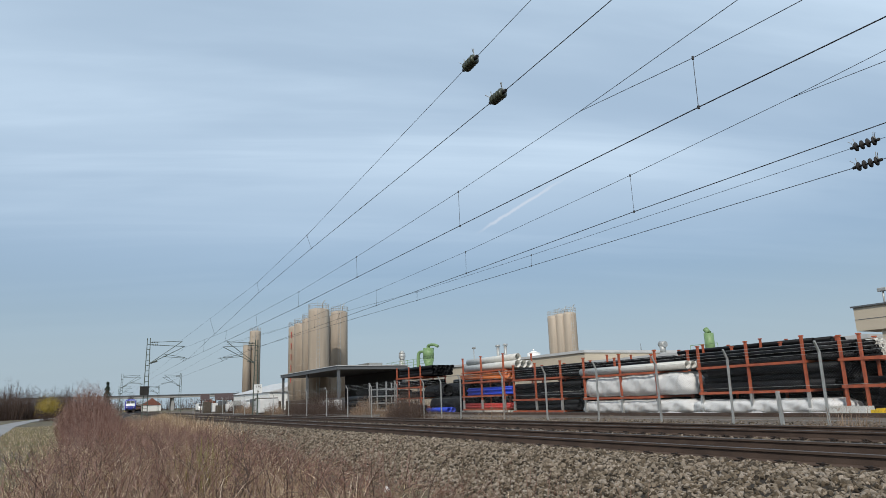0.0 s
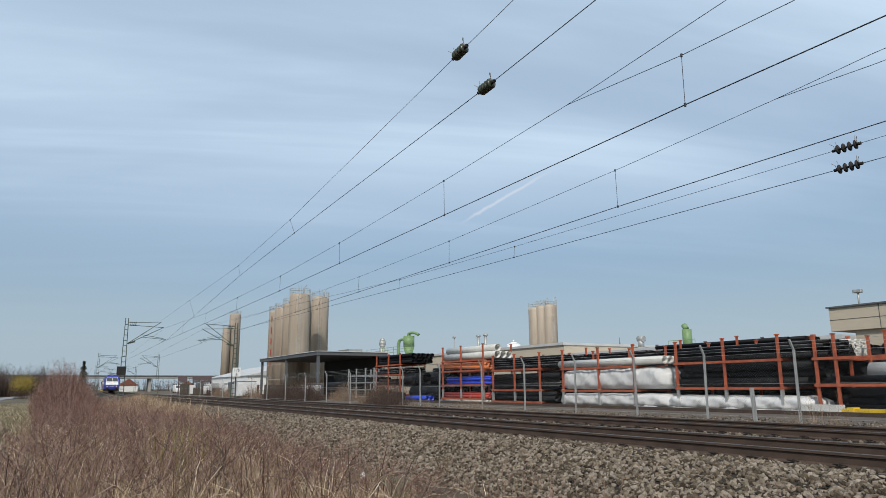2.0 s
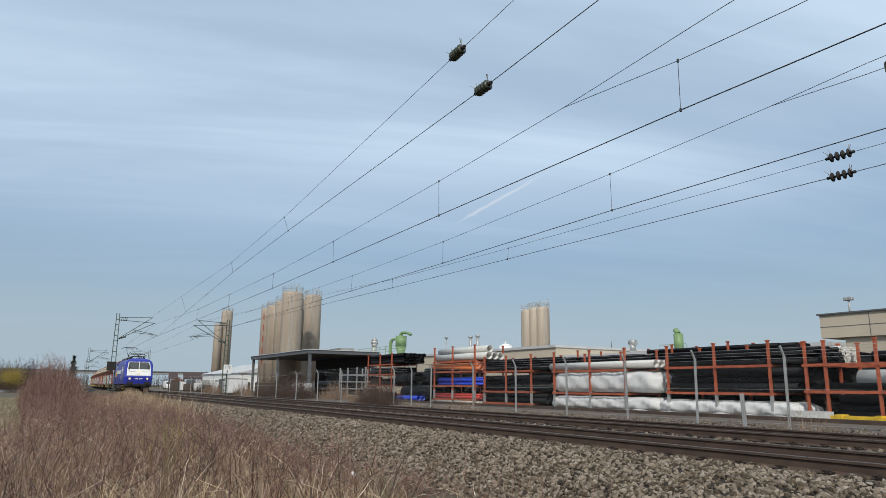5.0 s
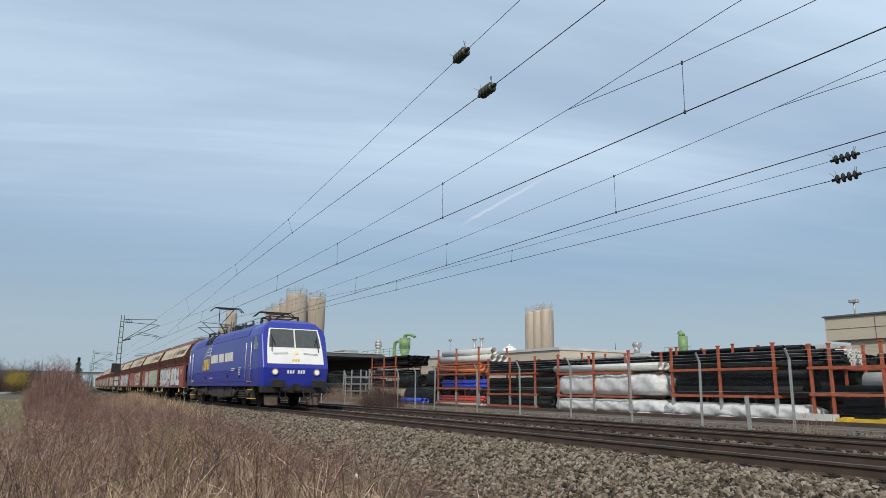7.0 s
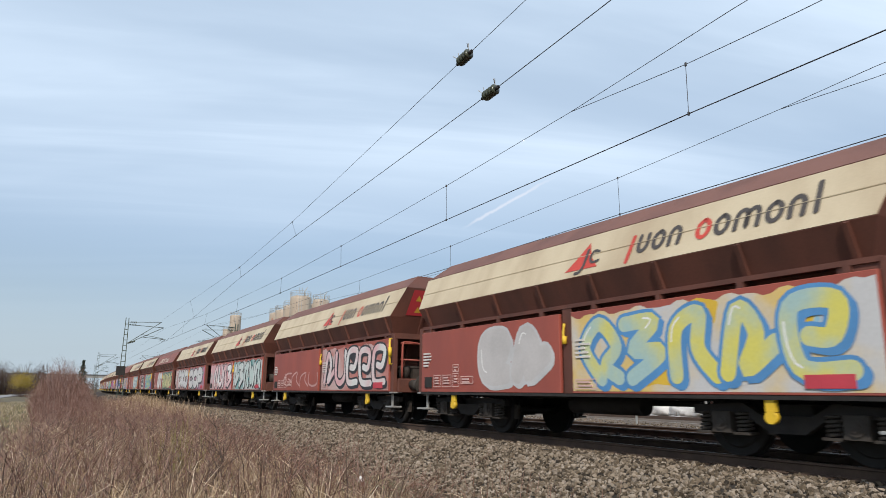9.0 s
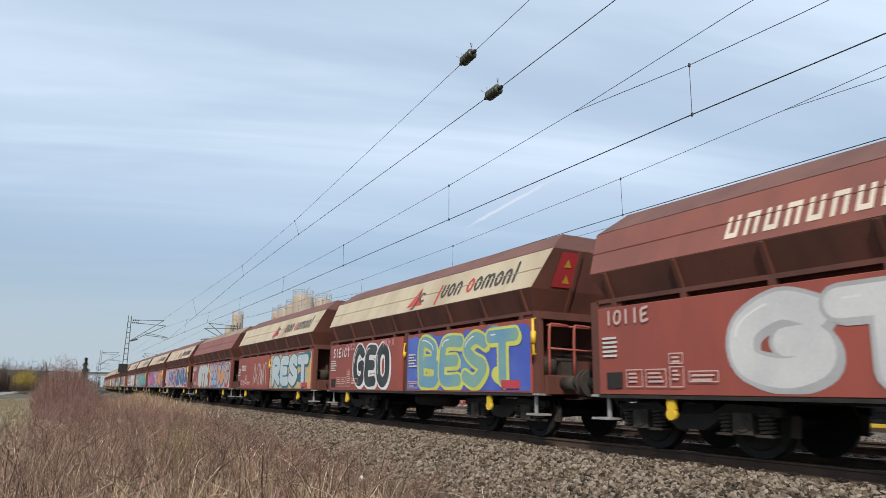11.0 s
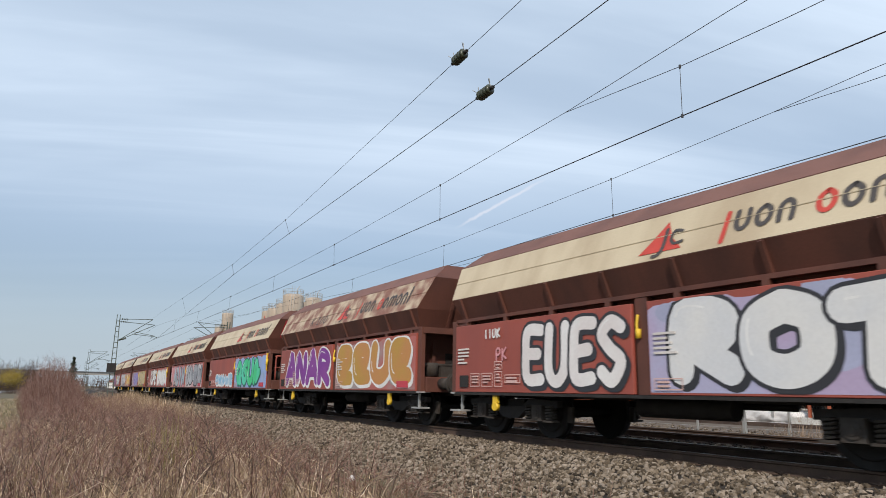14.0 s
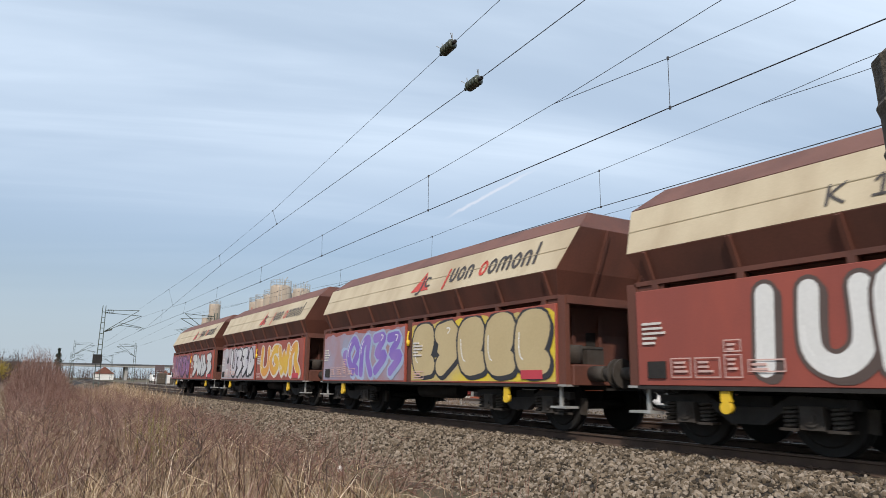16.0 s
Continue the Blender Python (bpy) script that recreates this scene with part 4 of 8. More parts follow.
        for i, form in enumerate("barh_rrwrhi".replace("h", "n")):
            if form == "_":
                y -= 0.20
                continue
            wd = {"b": 0.10, "i": 0.14, "w": 0.42}.get(form, 0.25)
            lo, hi, mid = 0.28, 0.64, y - wd / 2
            lines = {"b": [[(mid, 0.66), (mid + 0.03, 0.10)]],
                     "a": [[(y - 0.04, hi), (y - 0.04, lo + 0.1), (mid, lo), (y - wd + 0.04, lo + 0.1), (y - wd + 0.04, hi)]],
                     "n": [[(y - 0.04, lo), (y - 0.04, hi - 0.1), (mid, hi), (y - wd + 0.04, hi - 0.1), (y - wd + 0.04, lo)]],
                     "r": [[(mid, hi), (y - 0.04, 0.55), (y - 0.04, 0.37), (mid, lo), (y - wd + 0.04, 0.37), (y - wd + 0.04, 0.55), (mid - 0.005, hi)]],
                     "w": [[(y - 0.04, lo), (y - 0.05, hi - 0.08), (y - 0.14, hi), (mid, hi - 0.1), (mid, lo), (mid, hi - 0.1), (y - 0.30, hi), (y - wd + 0.05, hi - 0.08), (y - wd + 0.04, lo)]],
                     "i": [[(mid, 0.80), (mid, lo)]]}[form]
            bm = bmesh.new()
            for ln in lines:
                ribbon(bm, smooth_line(ln, 4), 0.040, lambda a, b, d: flank(y + (a - y) * 1.0, b, 0.014), 0)
            part("mark_bar", bm, red if i in (0, 5) else ink, hop)
            y -= wd + 0.065
    elif kind == "brown":
        y = 2.75
        for i in range(18):
            if i == 10:
                y -= 0.30
                continue
            k = 0.82 if i > 10 else 1.0
            bm = bmesh.new()
            wd = 0.20 * k
            for (a0, v0), (a1, v1) in (((0, 0.16), (0.06, 0.16 + 0.44 * k)), ((wd - 0.06, 0.16), (wd, 0.16 + 0.44 * k)), ((0.06, 0.06 + 0.44 * k if i % 2 else 0.16), (wd - 0.06, 0.16 + 0.44 * k if i % 2 else 0.26))):
                bm.faces.new([bm.verts.new(flank(y - a, v)) for a, v in ((a0, v0), (a1, v0), (a1, v1), (a0, v1))])
            part("mark_bar", bm, paint((0.66, 0.56, 0.44)), hop)
            y -= wd + 0.095 * k
    if seed in (11, 24, 27):
        y = 2.35
        for c in "K100":
            bm = bmesh.new()
            for ln in CAPS[c]:
                ribbon(bm, smooth_line([(y - 0.24 * u, 0.16 + 0.34 * v) for u, v in ln], 4), 0.022, lambda a, b, d: flank(a, b, 0.014), 0)
            part("sprayed_tag", bm, ink, hop)
            y -= 0.52 if c == "K" else 0.33
    # warning plate on the front end of the hopper
    if not yellow:
        return finish_wagon(w, yellow)
    bm = bmesh.new()
    q = [(-1.06, 2.83), (-0.44, 2.83), (-0.40, 3.5), (-0.90, 3.5)]
    bm.faces.new([bm.verts.new((u, -(5.40 + (z - 2.78) / 0.78 * 0.22), z)) for u, z in q])
    wp = part("warning_plate", bm, paint((0.34, 0.025, 0.03)), hop, "dark red warning plate on the hopper end")
    for zc in (2.98, 3.28):
        bm = bmesh.new()
        bm.faces.new([bm.verts.new((-0.73 + a, -(5.408 + (zc + b - 2.78) / 0.78 * 0.22), zc + b)) for a, b in ((-0.09, -0.07), (0.09, -0.07), (0.0, 0.09))])
        part("warning_sign", bm, paint((0.42, 0.25, 0.03)), hop, "yellow warning triangle")
    return finish_wagon(w, yellow)


def finish_wagon(w, yellow):
    bogie(w, -3.79)
    bogie(w, 3.79)
    platform_end(w, -1, yellow)
    platform_end(w, 1, not yellow)
    bm = bmesh.new()
    rod(bm, (-0.5, -0.9, 0.62), (-0.5, 0.9, 0.62), 0.16, 12)
    rod(bm, (0.35, -1.3, 0.66), (0.35, 1.3, 0.66), 0.05, 8)
    part("brake_reservoir", bm, M_DARK, w)
    return w


SILVER, WHITE_P, INKP = (0.50, 0.50, 0.50), (0.72, 0.72, 0.70), (0.03, 0.03, 0.035)
REDP, PINK, PURPLE, NAVY = (0.40, 0.07, 0.05), (0.62, 0.28, 0.30), (0.24, 0.07, 0.33), (0.05, 0.10, 0.22)
SKYB, TEAL, GREENP, CREAM = (0.22, 0.42, 0.60), (0.08, 0.33, 0.32), (0.10, 0.52, 0.26), (0.66, 0.52, 0.26)
YEL, ORNG, SALM, LILAC, TAN = (0.65, 0.42, 0.04), (0.62, 0.23, 0.06), (0.72, 0.30, 0.22), (0.36, 0.30, 0.44), (0.50, 0.41, 0.22)

SLATE, MINT, PERI, OCHRE, BRICK = (0.055, 0.12, 0.20), (0.36, 0.60, 0.50), (0.25, 0.36, 0.62), (0.42, 0.26, 0.04), (0.42, 0.10, 0.07)
PALE = (0.60, 0.60, 0.58)


def spray(word, start, end, ground, ground2, edge, fill, fill2=None, fat=0.15, tall=0.96, tags=()):
    return (word, start, end, ground, ground2, edge, fill, fill2, fat, tall, tags)


# kind of flank, paint of the panel away from and towards the locomotive's end, ladder end
WAGONS = [
    ("beige", spray("ZUM", 0.05, 1.0, SILVER, (0.40, 0.30, 0.30), INKP, PALE, SILVER, 0.19), spray("ER1", 0.02, 0.76, None, None, INKP, PALE, SILVER, 0.19, 0.96, [("ISOR", 0.80, 0.62, 0.24, WHITE_P)]), False),
    ("beige", spray(2, 0.5, 0.95, None, None, SILVER, (0.48, 0.46, 0.45), None, 0.2), spray(5, 0.05, 0.95, SILVER, YEL, (0.08, 0.25, 0.50), (0.60, 0.55, 0.12), (0.25, 0.45, 0.55), 0.12), False),
    ("beige", spray(4, 0.25, 1.0, None, None, None, (0.52, 0.30, 0.27), None, 0.03, 0.5), spray(5, 0.05, 0.98, (0.45, 0.16, 0.13), (0.50, 0.40, 0.38), INKP, PALE, PINK, 0.09), True),
    ("beige", spray(4, 0.2, 1.0, PINK, (0.50, 0.45, 0.44), INKP, WHITE_P, PINK, 0.12), spray(5, 0.02, 0.98, (0.50, 0.50, 0.48), TEAL, INKP, (0.45, 0.55, 0.52), PALE, 0.13), False),
    ("beige", spray("OKO", 0.24, 0.97, (0.50, 0.25, 0.22), (0.42, 0.36, 0.34), INKP, PALE, SILVER, 0.19, 0.98, [("EUO", 0.08, 0.72, 0.26, WHITE_P), ("E", 0.12, 0.38, 0.3, WHITE_P)]),
     spray("COP", 0.0, 0.9, (0.45, 0.16, 0.24), (0.12, 0.34, 0.30), INKP, PALE, SILVER, 0.20), False),
    ("brown", spray("GT", 0.50, 1.02, None, None, (0.42, 0.42, 0.42), PALE, SILVER, 0.18, 0.98, [("IOIIE", 0.04, 0.80, 0.2, (0.55, 0.40, 0.36))]), spray(6, 0.03, 0.98, (0.10, 0.22, 0.20), (0.06, 0.20, 0.20), INKP, (0.58, 0.50, 0.26), (0.40, 0.48, 0.22), 0.13), False),
    ("beige", spray("GEO", 0.38, 0.86, None, None, WHITE_P, (0.028, 0.03, 0.032), (0.06, 0.07, 0.07), 0.14, 0.98, [("SIEICI", 0.06, 0.72, 0.24, WHITE_P), ("2012", 0.26, 0.86, 0.2, PINK), ("NOFX", 0.79, 0.86, 0.18, PINK)]),
     spray("BEST", 0.12, 0.92, (0.06, 0.10, 0.42), (0.10, 0.16, 0.48), (0.58, 0.60, 0.12), (0.20, 0.36, 0.30), (0.12, 0.28, 0.45), 0.13), True),
    ("beige", spray(4, 0.55, 0.98, None, None, None, (0.55, 0.42, 0.38), None, 0.035, 0.85, [("K100", 0.14, 0.58, 0.22, WHITE_P)]), spray("REST", 0.06, 0.93, (0.55, 0.38, 0.14), (0.45, 0.42, 0.32), (0.03, 0.16, 0.20), (0.50, 0.54, 0.54), (0.42, 0.52, 0.56), 0.17), False),
    ("plain", spray("GTK", 0.40, 1.0, None, None, MINT, (0.50, 0.50, 0.50), SILVER, 0.17, 0.98, [("ANGRY", 0.04, 0.72, 0.24, WHITE_P)]), spray(5, 0.05, 0.95, (0.45, 0.52, 0.56), (0.42, 0.22, 0.18), (0.05, 0.10, 0.28), (0.62, 0.27, 0.06), (0.16, 0.42, 0.66), 0.15), False),
    ("worn", spray("BAMO", 0.36, 0.98, (0.55, 0.30, 0.27), (0.52, 0.44, 0.50), (0.48, 0.60, 0.42), (0.17, 0.10, 0.34), (0.12, 0.09, 0.28), 0.12), spray("ENGA", 0.02, 0.98, SALM, (0.66, 0.34, 0.28), (0.68, 0.66, 0.60), SLATE, (0.045, 0.08, 0.32), 0.21, 1.0), True),
    ("beige", spray(4, 0.05, 0.9, (0.30, 0.29, 0.34), (0.40, 0.38, 0.42), (0.05, 0.05, 0.10), (0.62, 0.13, 0.26), (0.22, 0.06, 0.32), 0.19), spray("IMST", 0.16, 1.0, (0.18, 0.46, 0.64), (0.16, 0.22, 0.30), INKP, (0.66, 0.27, 0.08), (0.58, 0.20, 0.32), 0.21, 1.0), True),
    ("beige", spray(4, 0.04, 0.56, (0.10, 0.34, 0.60), (0.16, 0.42, 0.16), INKP, (0.64, 0.55, 0.34), (0.55, 0.42, 0.20), 0.10), spray(5, 0.08, 0.98, (0.20, 0.19, 0.15), (0.30, 0.31, 0.29), INKP, (0.06, 0.44, 0.44), (0.30, 0.38, 0.38), 0.18), True),
    ("beige", spray("EUES", 0.46, 0.98, None, None, INKP, (0.64, 0.60, 0.58), WHITE_P, 0.11, 0.96, [("IIUK", 0.22, 0.78, 0.15, WHITE_P), ("PK", 0.30, 0.45, 0.2, PINK)]), spray("ROTE", 0.08, 1.0, (0.40, 0.32, 0.46), (0.36, 0.38, 0.52), INKP, (0.64, 0.64, 0.62), (0.56, 0.58, 0.60), 0.21, 1.0), False),
    ("rusty", spray("ANAR", 0.14, 0.98, None, None, WHITE_P, (0.19, 0.035, 0.25), (0.24, 0.05, 0.27), 0.17, 0.96), spray(4, 0.03, 0.97, (0.40, 0.12, 0.10), (0.30, 0.30, 0.30), WHITE_P, (0.48, 0.22, 0.07), OCHRE, 0.20, 1.0), False),
    ("beige", spray(5, 0.3, 1.0, None, None, WHITE_P, (0.18, 0.42, 0.60), (0.45, 0.55, 0.60), 0.10, 0.50), spray(4, 0.06, 0.82, PERI, (0.30, 0.38, 0.56), (0.02, 0.12, 0.10), (0.04, 0.52, 0.20), (0.08, 0.55, 0.42), 0.16), True),
    ("beige", spray("ADIN", 0.22, 1.0, PINK, (0.55, 0.20, 0.20), INKP, (0.30, 0.33, 0.36), (0.46, 0.58, 0.64), 0.16), spray(4, 0.03, 0.97, (0.58, 0.34, 0.34), PALE, INKP, (0.22, 0.23, 0.25), (0.50, 0.52, 0.54), 0.19), False),
    ("beige", spray("IUPE", 0.32, 1.0, None, None, (0.10, 0.07, 0.06), (0.68, 0.68, 0.66), WHITE_P, 0.13, 0.96), spray(6, 0.02, 0.98, (0.50, 0.10, 0.06), (0.46, 0.13, 0.09), (0.36, 0.34, 0.33), (0.68, 0.68, 0.66), WHITE_P, 0.18), True),
    ("beige", spray(4, 0.34, 0.98, (0.33, 0.20, 0.22), (0.30, 0.30, 0.40), (0.34, 0.42, 0.58), (0.20, 0.12, 0.44), (0.28, 0.18, 0.46), 0.12), spray(5, 0.02, 0.98, (0.66, 0.50, 0.04), (0.45, 0.36, 0.18), INKP, (0.47, 0.37, 0.20), (0.50, 0.40, 0.22), 0.22, 1.0), False),
    ("beige", spray(4, 0.3, 1.0, (0.38, 0.30, 0.32), (0.45, 0.45, 0.47), INKP, (0.48, 0.46, 0.50), PALE, 0.14), spray(4, 0.1, 0.95, None, None, (0.60, 0.56, 0.50), (0.64, 0.40, 0.05), (0.62, 0.24, 0.06), 0.15), False),
    ("beige", spray(4, 0.2, 1.0, (0.33, 0.10, 0.14), (0.26, 0.14, 0.18), INKP, (0.26, 0.12, 0.24), None, 0.14), spray(4, 0.1, 0.95, None, None, INKP, SILVER, PALE, 0.15), False),
]
TRAIN = [hopper_wagon(k, l, r, 11 + i, y) for i, (k, l, r, y) in enumerate(WAGONS)]


# ---- locomotive ----
def nose(z):
    """How far the raked end stands out, by height."""
    pts = [(0.80, 8.90), (0.88, 8.98), (1.68, 9.08), (1.80, 9.02), (2.40, 8.78), (3.30, 8.40), (3.46, 8.31), (3.62, 8.12), (3.76, 7.75), (3.90, 7.2)]
    for (a, ya), (b, yb) in zip(pts, pts[1:]):
        if z <= b:
            return ya + (yb - ya) * max(0, (z - a)) / (b - a)
    return pts[-1][1]


def locomotive():
    lo = base("locomotive", "blue electric locomotive with white windscreen surround and lit headlamps", "locomotive")
    zs = [(0.88, 1.44), (1.65, 1.48), (2.4, 1.48), (3.04, 1.475), (3.36, 1.37), (3.60, 1.10), (3.74, 0.7)]
    prof = [(u, z) for u, z in [(w, z) for z, w in zs]] + [(-u, z) for u, z in [(w, z) for z, w in zs]][::-1]
    bm = bmesh.new()
    rings = []
    for s in (-1, 1):
        f = [(u * 0.94, s * nose(z), z) for u, z in prof]
        g = [(u * 0.975, s * (nose(z) - 0.10), z) for u, z in prof]
        h = [(u, s * (nose(z) - 0.55), z) for u, z in prof]
        rings += [f, g, h] if s < 0 else [h, g, f]
    R = ring_loft(bm, rings, caps=False)
    n = len(prof)
    for r in (R[0], R[-1]):
        for i in range(n // 2 - 1):
            bm.faces.new((r[i], r[i + 1], r[n - 2 - i], r[n - 1 - i]))
    body = part("body", bm, M_BLUE, lo, "smooth blue painted body", 0.03)
    # roof: paler slope panels with a seam, and an air grille near each end
    for s in (-1, 1):
        for y0, y1 in ((-6.6, -3.4), (-3.3, 0.2), (0.3, 3.3), (3.4, 6.6)):
            bm = bmesh.new()
            q = [(1.47, 3.07), (1.375, 3.355), (1.115, 3.585)]
            for (u0, z0), (u1, z1) in zip(q, q[1:]):
                f = [(s * (u + d), y, z + d) for d in (0.012,) for u, z, y in ((u0, z0, y0), (u1, z1, y0), (u1, z1, y1), (u0, z0, y1))]
                g = [(s * (u - 0.01), y, z - 0.01) for u, z, y in ((u0, z0, y0), (u1, z1, y0), (u1, z1, y1), (u0, z0, y1))]
                F, G = [bm.verts.new(p) for p in f], [bm.verts.new(p) for p in g]
                bm.faces.new(F)
                for i in range(4):
                    bm.faces.new((F[i], F[(i + 1) % 4], G[(i + 1) % 4], G[i]))
            part("roof_panel", bm, M_BLUEROOF, body, "faded blue roof slope panel")
        for yc in (2.6,):
            bm = bmesh.new()
            for i in range(13):
                y = yc - 0.96 + i * 0.145
                bar(bm, (s * 1.470, y, 3.12), (s * 1.392, y, 3.370), 0.07, 0.03)
                bar(bm, (s * 1.392, y, 3.370), (s * 1.135, y, 3.60), 0.07, 0.03)
            part("air_grille", bm, M_DARK, body, "black roof air grille")
        # side seam, sill line
        bm = bmesh.new()
        rod(bm, (s * 1.482, -8.3, 1.62), (s * 1.482, 8.3, 1.62), 0.012, 5)
        rod(bm, (s * 1.472, -8.3, 1.12), (s * 1.472, 8.3, 1.12), 0.010, 5)
        part("side_seam", bm, M_BLUE, body)
        for y in (-5.2, -2.7, 2.8, 7.6):
            bm = bmesh.new()
            rod(bm, (s * 1.46, y, 1.38), (s * 1.495, y, 1.38), 0.11, 16)
            part("jack_cover", bm, M_NAVY, body, "dark round cover on the side")
        # doors with handrails
        for e in (-1, 1):
            yd = e * 7.05
            bm = bmesh.new()
            box(bm, min(s * 1.472, s * 1.486), max(s * 1.472, s * 1.486), yd - 0.36, yd + 0.36, 1.15, 3.02)
            d = part("cab_door", bm, M_BLUE, body, "", 0.01)
            for k in (-0.46, 0.46):
                bm = bmesh.new()
                path_rod(bm, [(s * 1.49, yd + k, 2.75), (s * 1.555, yd + k, 2.75), (s * 1.555, yd + k, 1.2), (s * 1.49, yd + k, 1.2)], 0.016, 6)
                part("handrail", bm, M_CHROME, body, "bright door handrail")
            bm = bmesh.new()
            box(bm, min(s * 1.487, s * 1.51), max(s * 1.487, s * 1.51), yd - 0.05, yd + 0.1, 1.75, 1.8)
            part("door_handle", bm, M_CHROME, d)
            yw = e * 8.02
            bm = bmesh.new()
            vs = [(yw - e * 0.30, 2.45), (yw + e * 0.26, 2.42), (yw + e * 0.04, 2.96), (yw - e * 0.30, 3.0)]
            F = [bm.verts.new((s * 1.490, y, z)) for y, z in vs]
            G = [bm.verts.new((s * 1.45, y, z)) for y, z in vs]
            bm.faces.new(F)
            for i in range(4):
                bm.faces.new((F[i], F[(i + 1) % 4], G[(i + 1) % 4], G[i]))
            part("cab_window", bm, M_GLASS, body, "cab side window")
            bm = bmesh.new()
            box(bm, min(s * 1.40, s * 1.50), max(s * 1.40, s * 1.50), yd - 0.3, yd + 0.3, 1.06, 1.09)
            for z in (0.72, 0.36):
                box(bm, min(s * 1.2, s * 1.46), max(s * 1.2, s * 1.46), yd - 0.25, yd + 0.25, z, z + 0.03)
            part("step", bm, M_YELLOW, body, "step with a yellow edge")
    # lettering and mark on the side towards the viewer, as plain shapes
    for i in range(18):
        if i in (6, 11):
            continue
        y = 1.42 - i * 0.29
        bm = bmesh.new()
        hgt = 0.42
        for a0, a1, z0, z1 in ((0, 0.085, 0, hgt), (0.15, 0.235, 0, hgt), (0.085, 0.15, hgt * (0.72 if i % 2 else 0.0), hgt * (1.0 if i % 2 else 0.28))):
            box(bm, -1.496, -1.482, y - a1, y - a0, 2.06 + z0, 2.06 + z1)
        part("letter_bar", bm, paint((0.70, 0.68, 0.58)), body, "pale lettering bar")
    for i, (a, wd) in enumerate(((3.40, 0.52), (2.82, 0.36), (2.40, 0.52))):
        bm = bmesh.new()
        for a0, a1, z0, z1 in ((0, 0.15, 0, 0.55), (wd - 0.15, wd, 0, 0.55), (0.15, wd - 0.15, 0, 0.14)) if i != 1 else ((0, 0.15, 0, 0.55), (0.15, wd, 0.40, 0.55)):
            box(bm, -1.498, -1.482, a - a1, a - a0, 1.74 + z0 * 1.06, 1.74 + z1 * 1.06)
        part("mark_bar", bm, M_YELLOW, body, "yellow mark on the side")
    bm = bmesh.new()
    for k in (0, 0.12):
        ribbon(bm, [(3.74 - k, 2.0), (3.62 - k, 1.87), (3.74 - k, 1.74)], 0.035, lambda a, b, d: (-1.482 - d, a, b), 0.012 + k * 0.01)
    part("chevron", bm, M_YELLOW, body)
    bm = bmesh.new()
    pl = lambda a, b, d: (-1.475 - d, a, b)
    ribbon(bm, [(3.32, 2.42), (2.0, 3.0)], 0.028, pl, 0.015)
    ribbon(bm, [(1.80, 2.44), (1.36, 3.05)], 0.045, pl, 0.0155)
    for k in range(3):
        z = 2.52 + 0.17 * k
        ribbon(bm, [(2.85 - 0.36 * k, z), (1.62 - 0.11 * k, z + 0.03)], 0.025, pl, 0.016 + 0.0004 * k)
    part("track_mark", bm, paint((0.72, 0.72, 0.70)), body, "white ladder-like mark")
    for y0, z0, rows, w in ((-3.6, 1.72, 2, 1.0), (-5.1, 1.74, 5, 0.45), (1.6, 1.32, 1, 1.3), (6.8, 1.25, 2, 0.6)):
        data_bars(body, y0, z0, rows, -1.482, paint((0.62, 0.62, 0.60)), int(z0 * 100), w, 0.08)
    # ends: white surround, windscreen, lamps, wipers
    for e in (-1, 1):
        def face(u, z, d):
            return (u, e * (nose(z) + d), z)

        def patch(us, zs, d, back=0.03):
            bm = bmesh.new()
            rows = []
            for z, (a, b) in zip(zs, us):
                rows.append([bm.verts.new(face(a + (b - a) * i / 4, z, d)) for i in range(5)])
            for A, B in zip(rows, rows[1:]):
                for i in range(4):
                    bm.faces.new((A[i], A[i + 1], B[i + 1], B[i]))
            return bm
        part("front_panel", patch([(-1.22, 1.22), (-1.21, 1.21), (-1.16, 1.16), (-1.08, 1.08)], [1.82, 2.40, 2.9, 3.34], 0.012), M_WHITE, body, "white windscreen surround")
        for s in (-1, 1):
            part("windscreen", patch([sorted((s * 0.03, s * 1.12)), sorted((s * 0.03, s * 1.09)), sorted((s * 0.03, s * 1.02))], [2.52, 2.9, 3.30], 0.024), M_GLASS, body, "dark windscreen pane")
            bm = bmesh.new()
            bar(bm, face(s * 1.02, 2.34, 0.05), face(s * 0.98, 2.95, 0.06), 0.03, 0.03)
            bar(bm, face(s * 0.86, 2.62, 0.06), face(s * 1.02, 3.05, 0.06), 0.02, 0.03)
            part("wiper", bm, M_DARK, body)
            bm = bmesh.new()
            rod(bm, face(s * 0.90, 1.48, -0.04), face(s * 0.90, 1.48, 0.05), 0.135, 20)
            part("lamp_housing", bm, M_CHROME, body)
            bm = bmesh.new()
            rod(bm, face(s * 0.90, 1.48, 0.03), face(s * 0.90, 1.48, 0.065), 0.095, 18)
            part("headlamp", bm, M_LAMP, body, "lit headlamp")
            bm = bmesh.new()
            path_rod(bm, [face(s * 0.35, 2.28, 0.0), face(s * 0.35, 2.28, 0.07), face(s * 0.95, 2.25, 0.07), face(s * 0.95, 2.25, 0.0)], 0.015, 5)
            part("grab_rail", bm, M_CHROME, body)
        bm = bmesh.new()
        rod(bm, face(0, 2.30, -0.02), face(0, 2.30, 0.07), 0.085, 18)
        part("top_lamp", bm, M_LAMP, body, "lit upper headlamp")
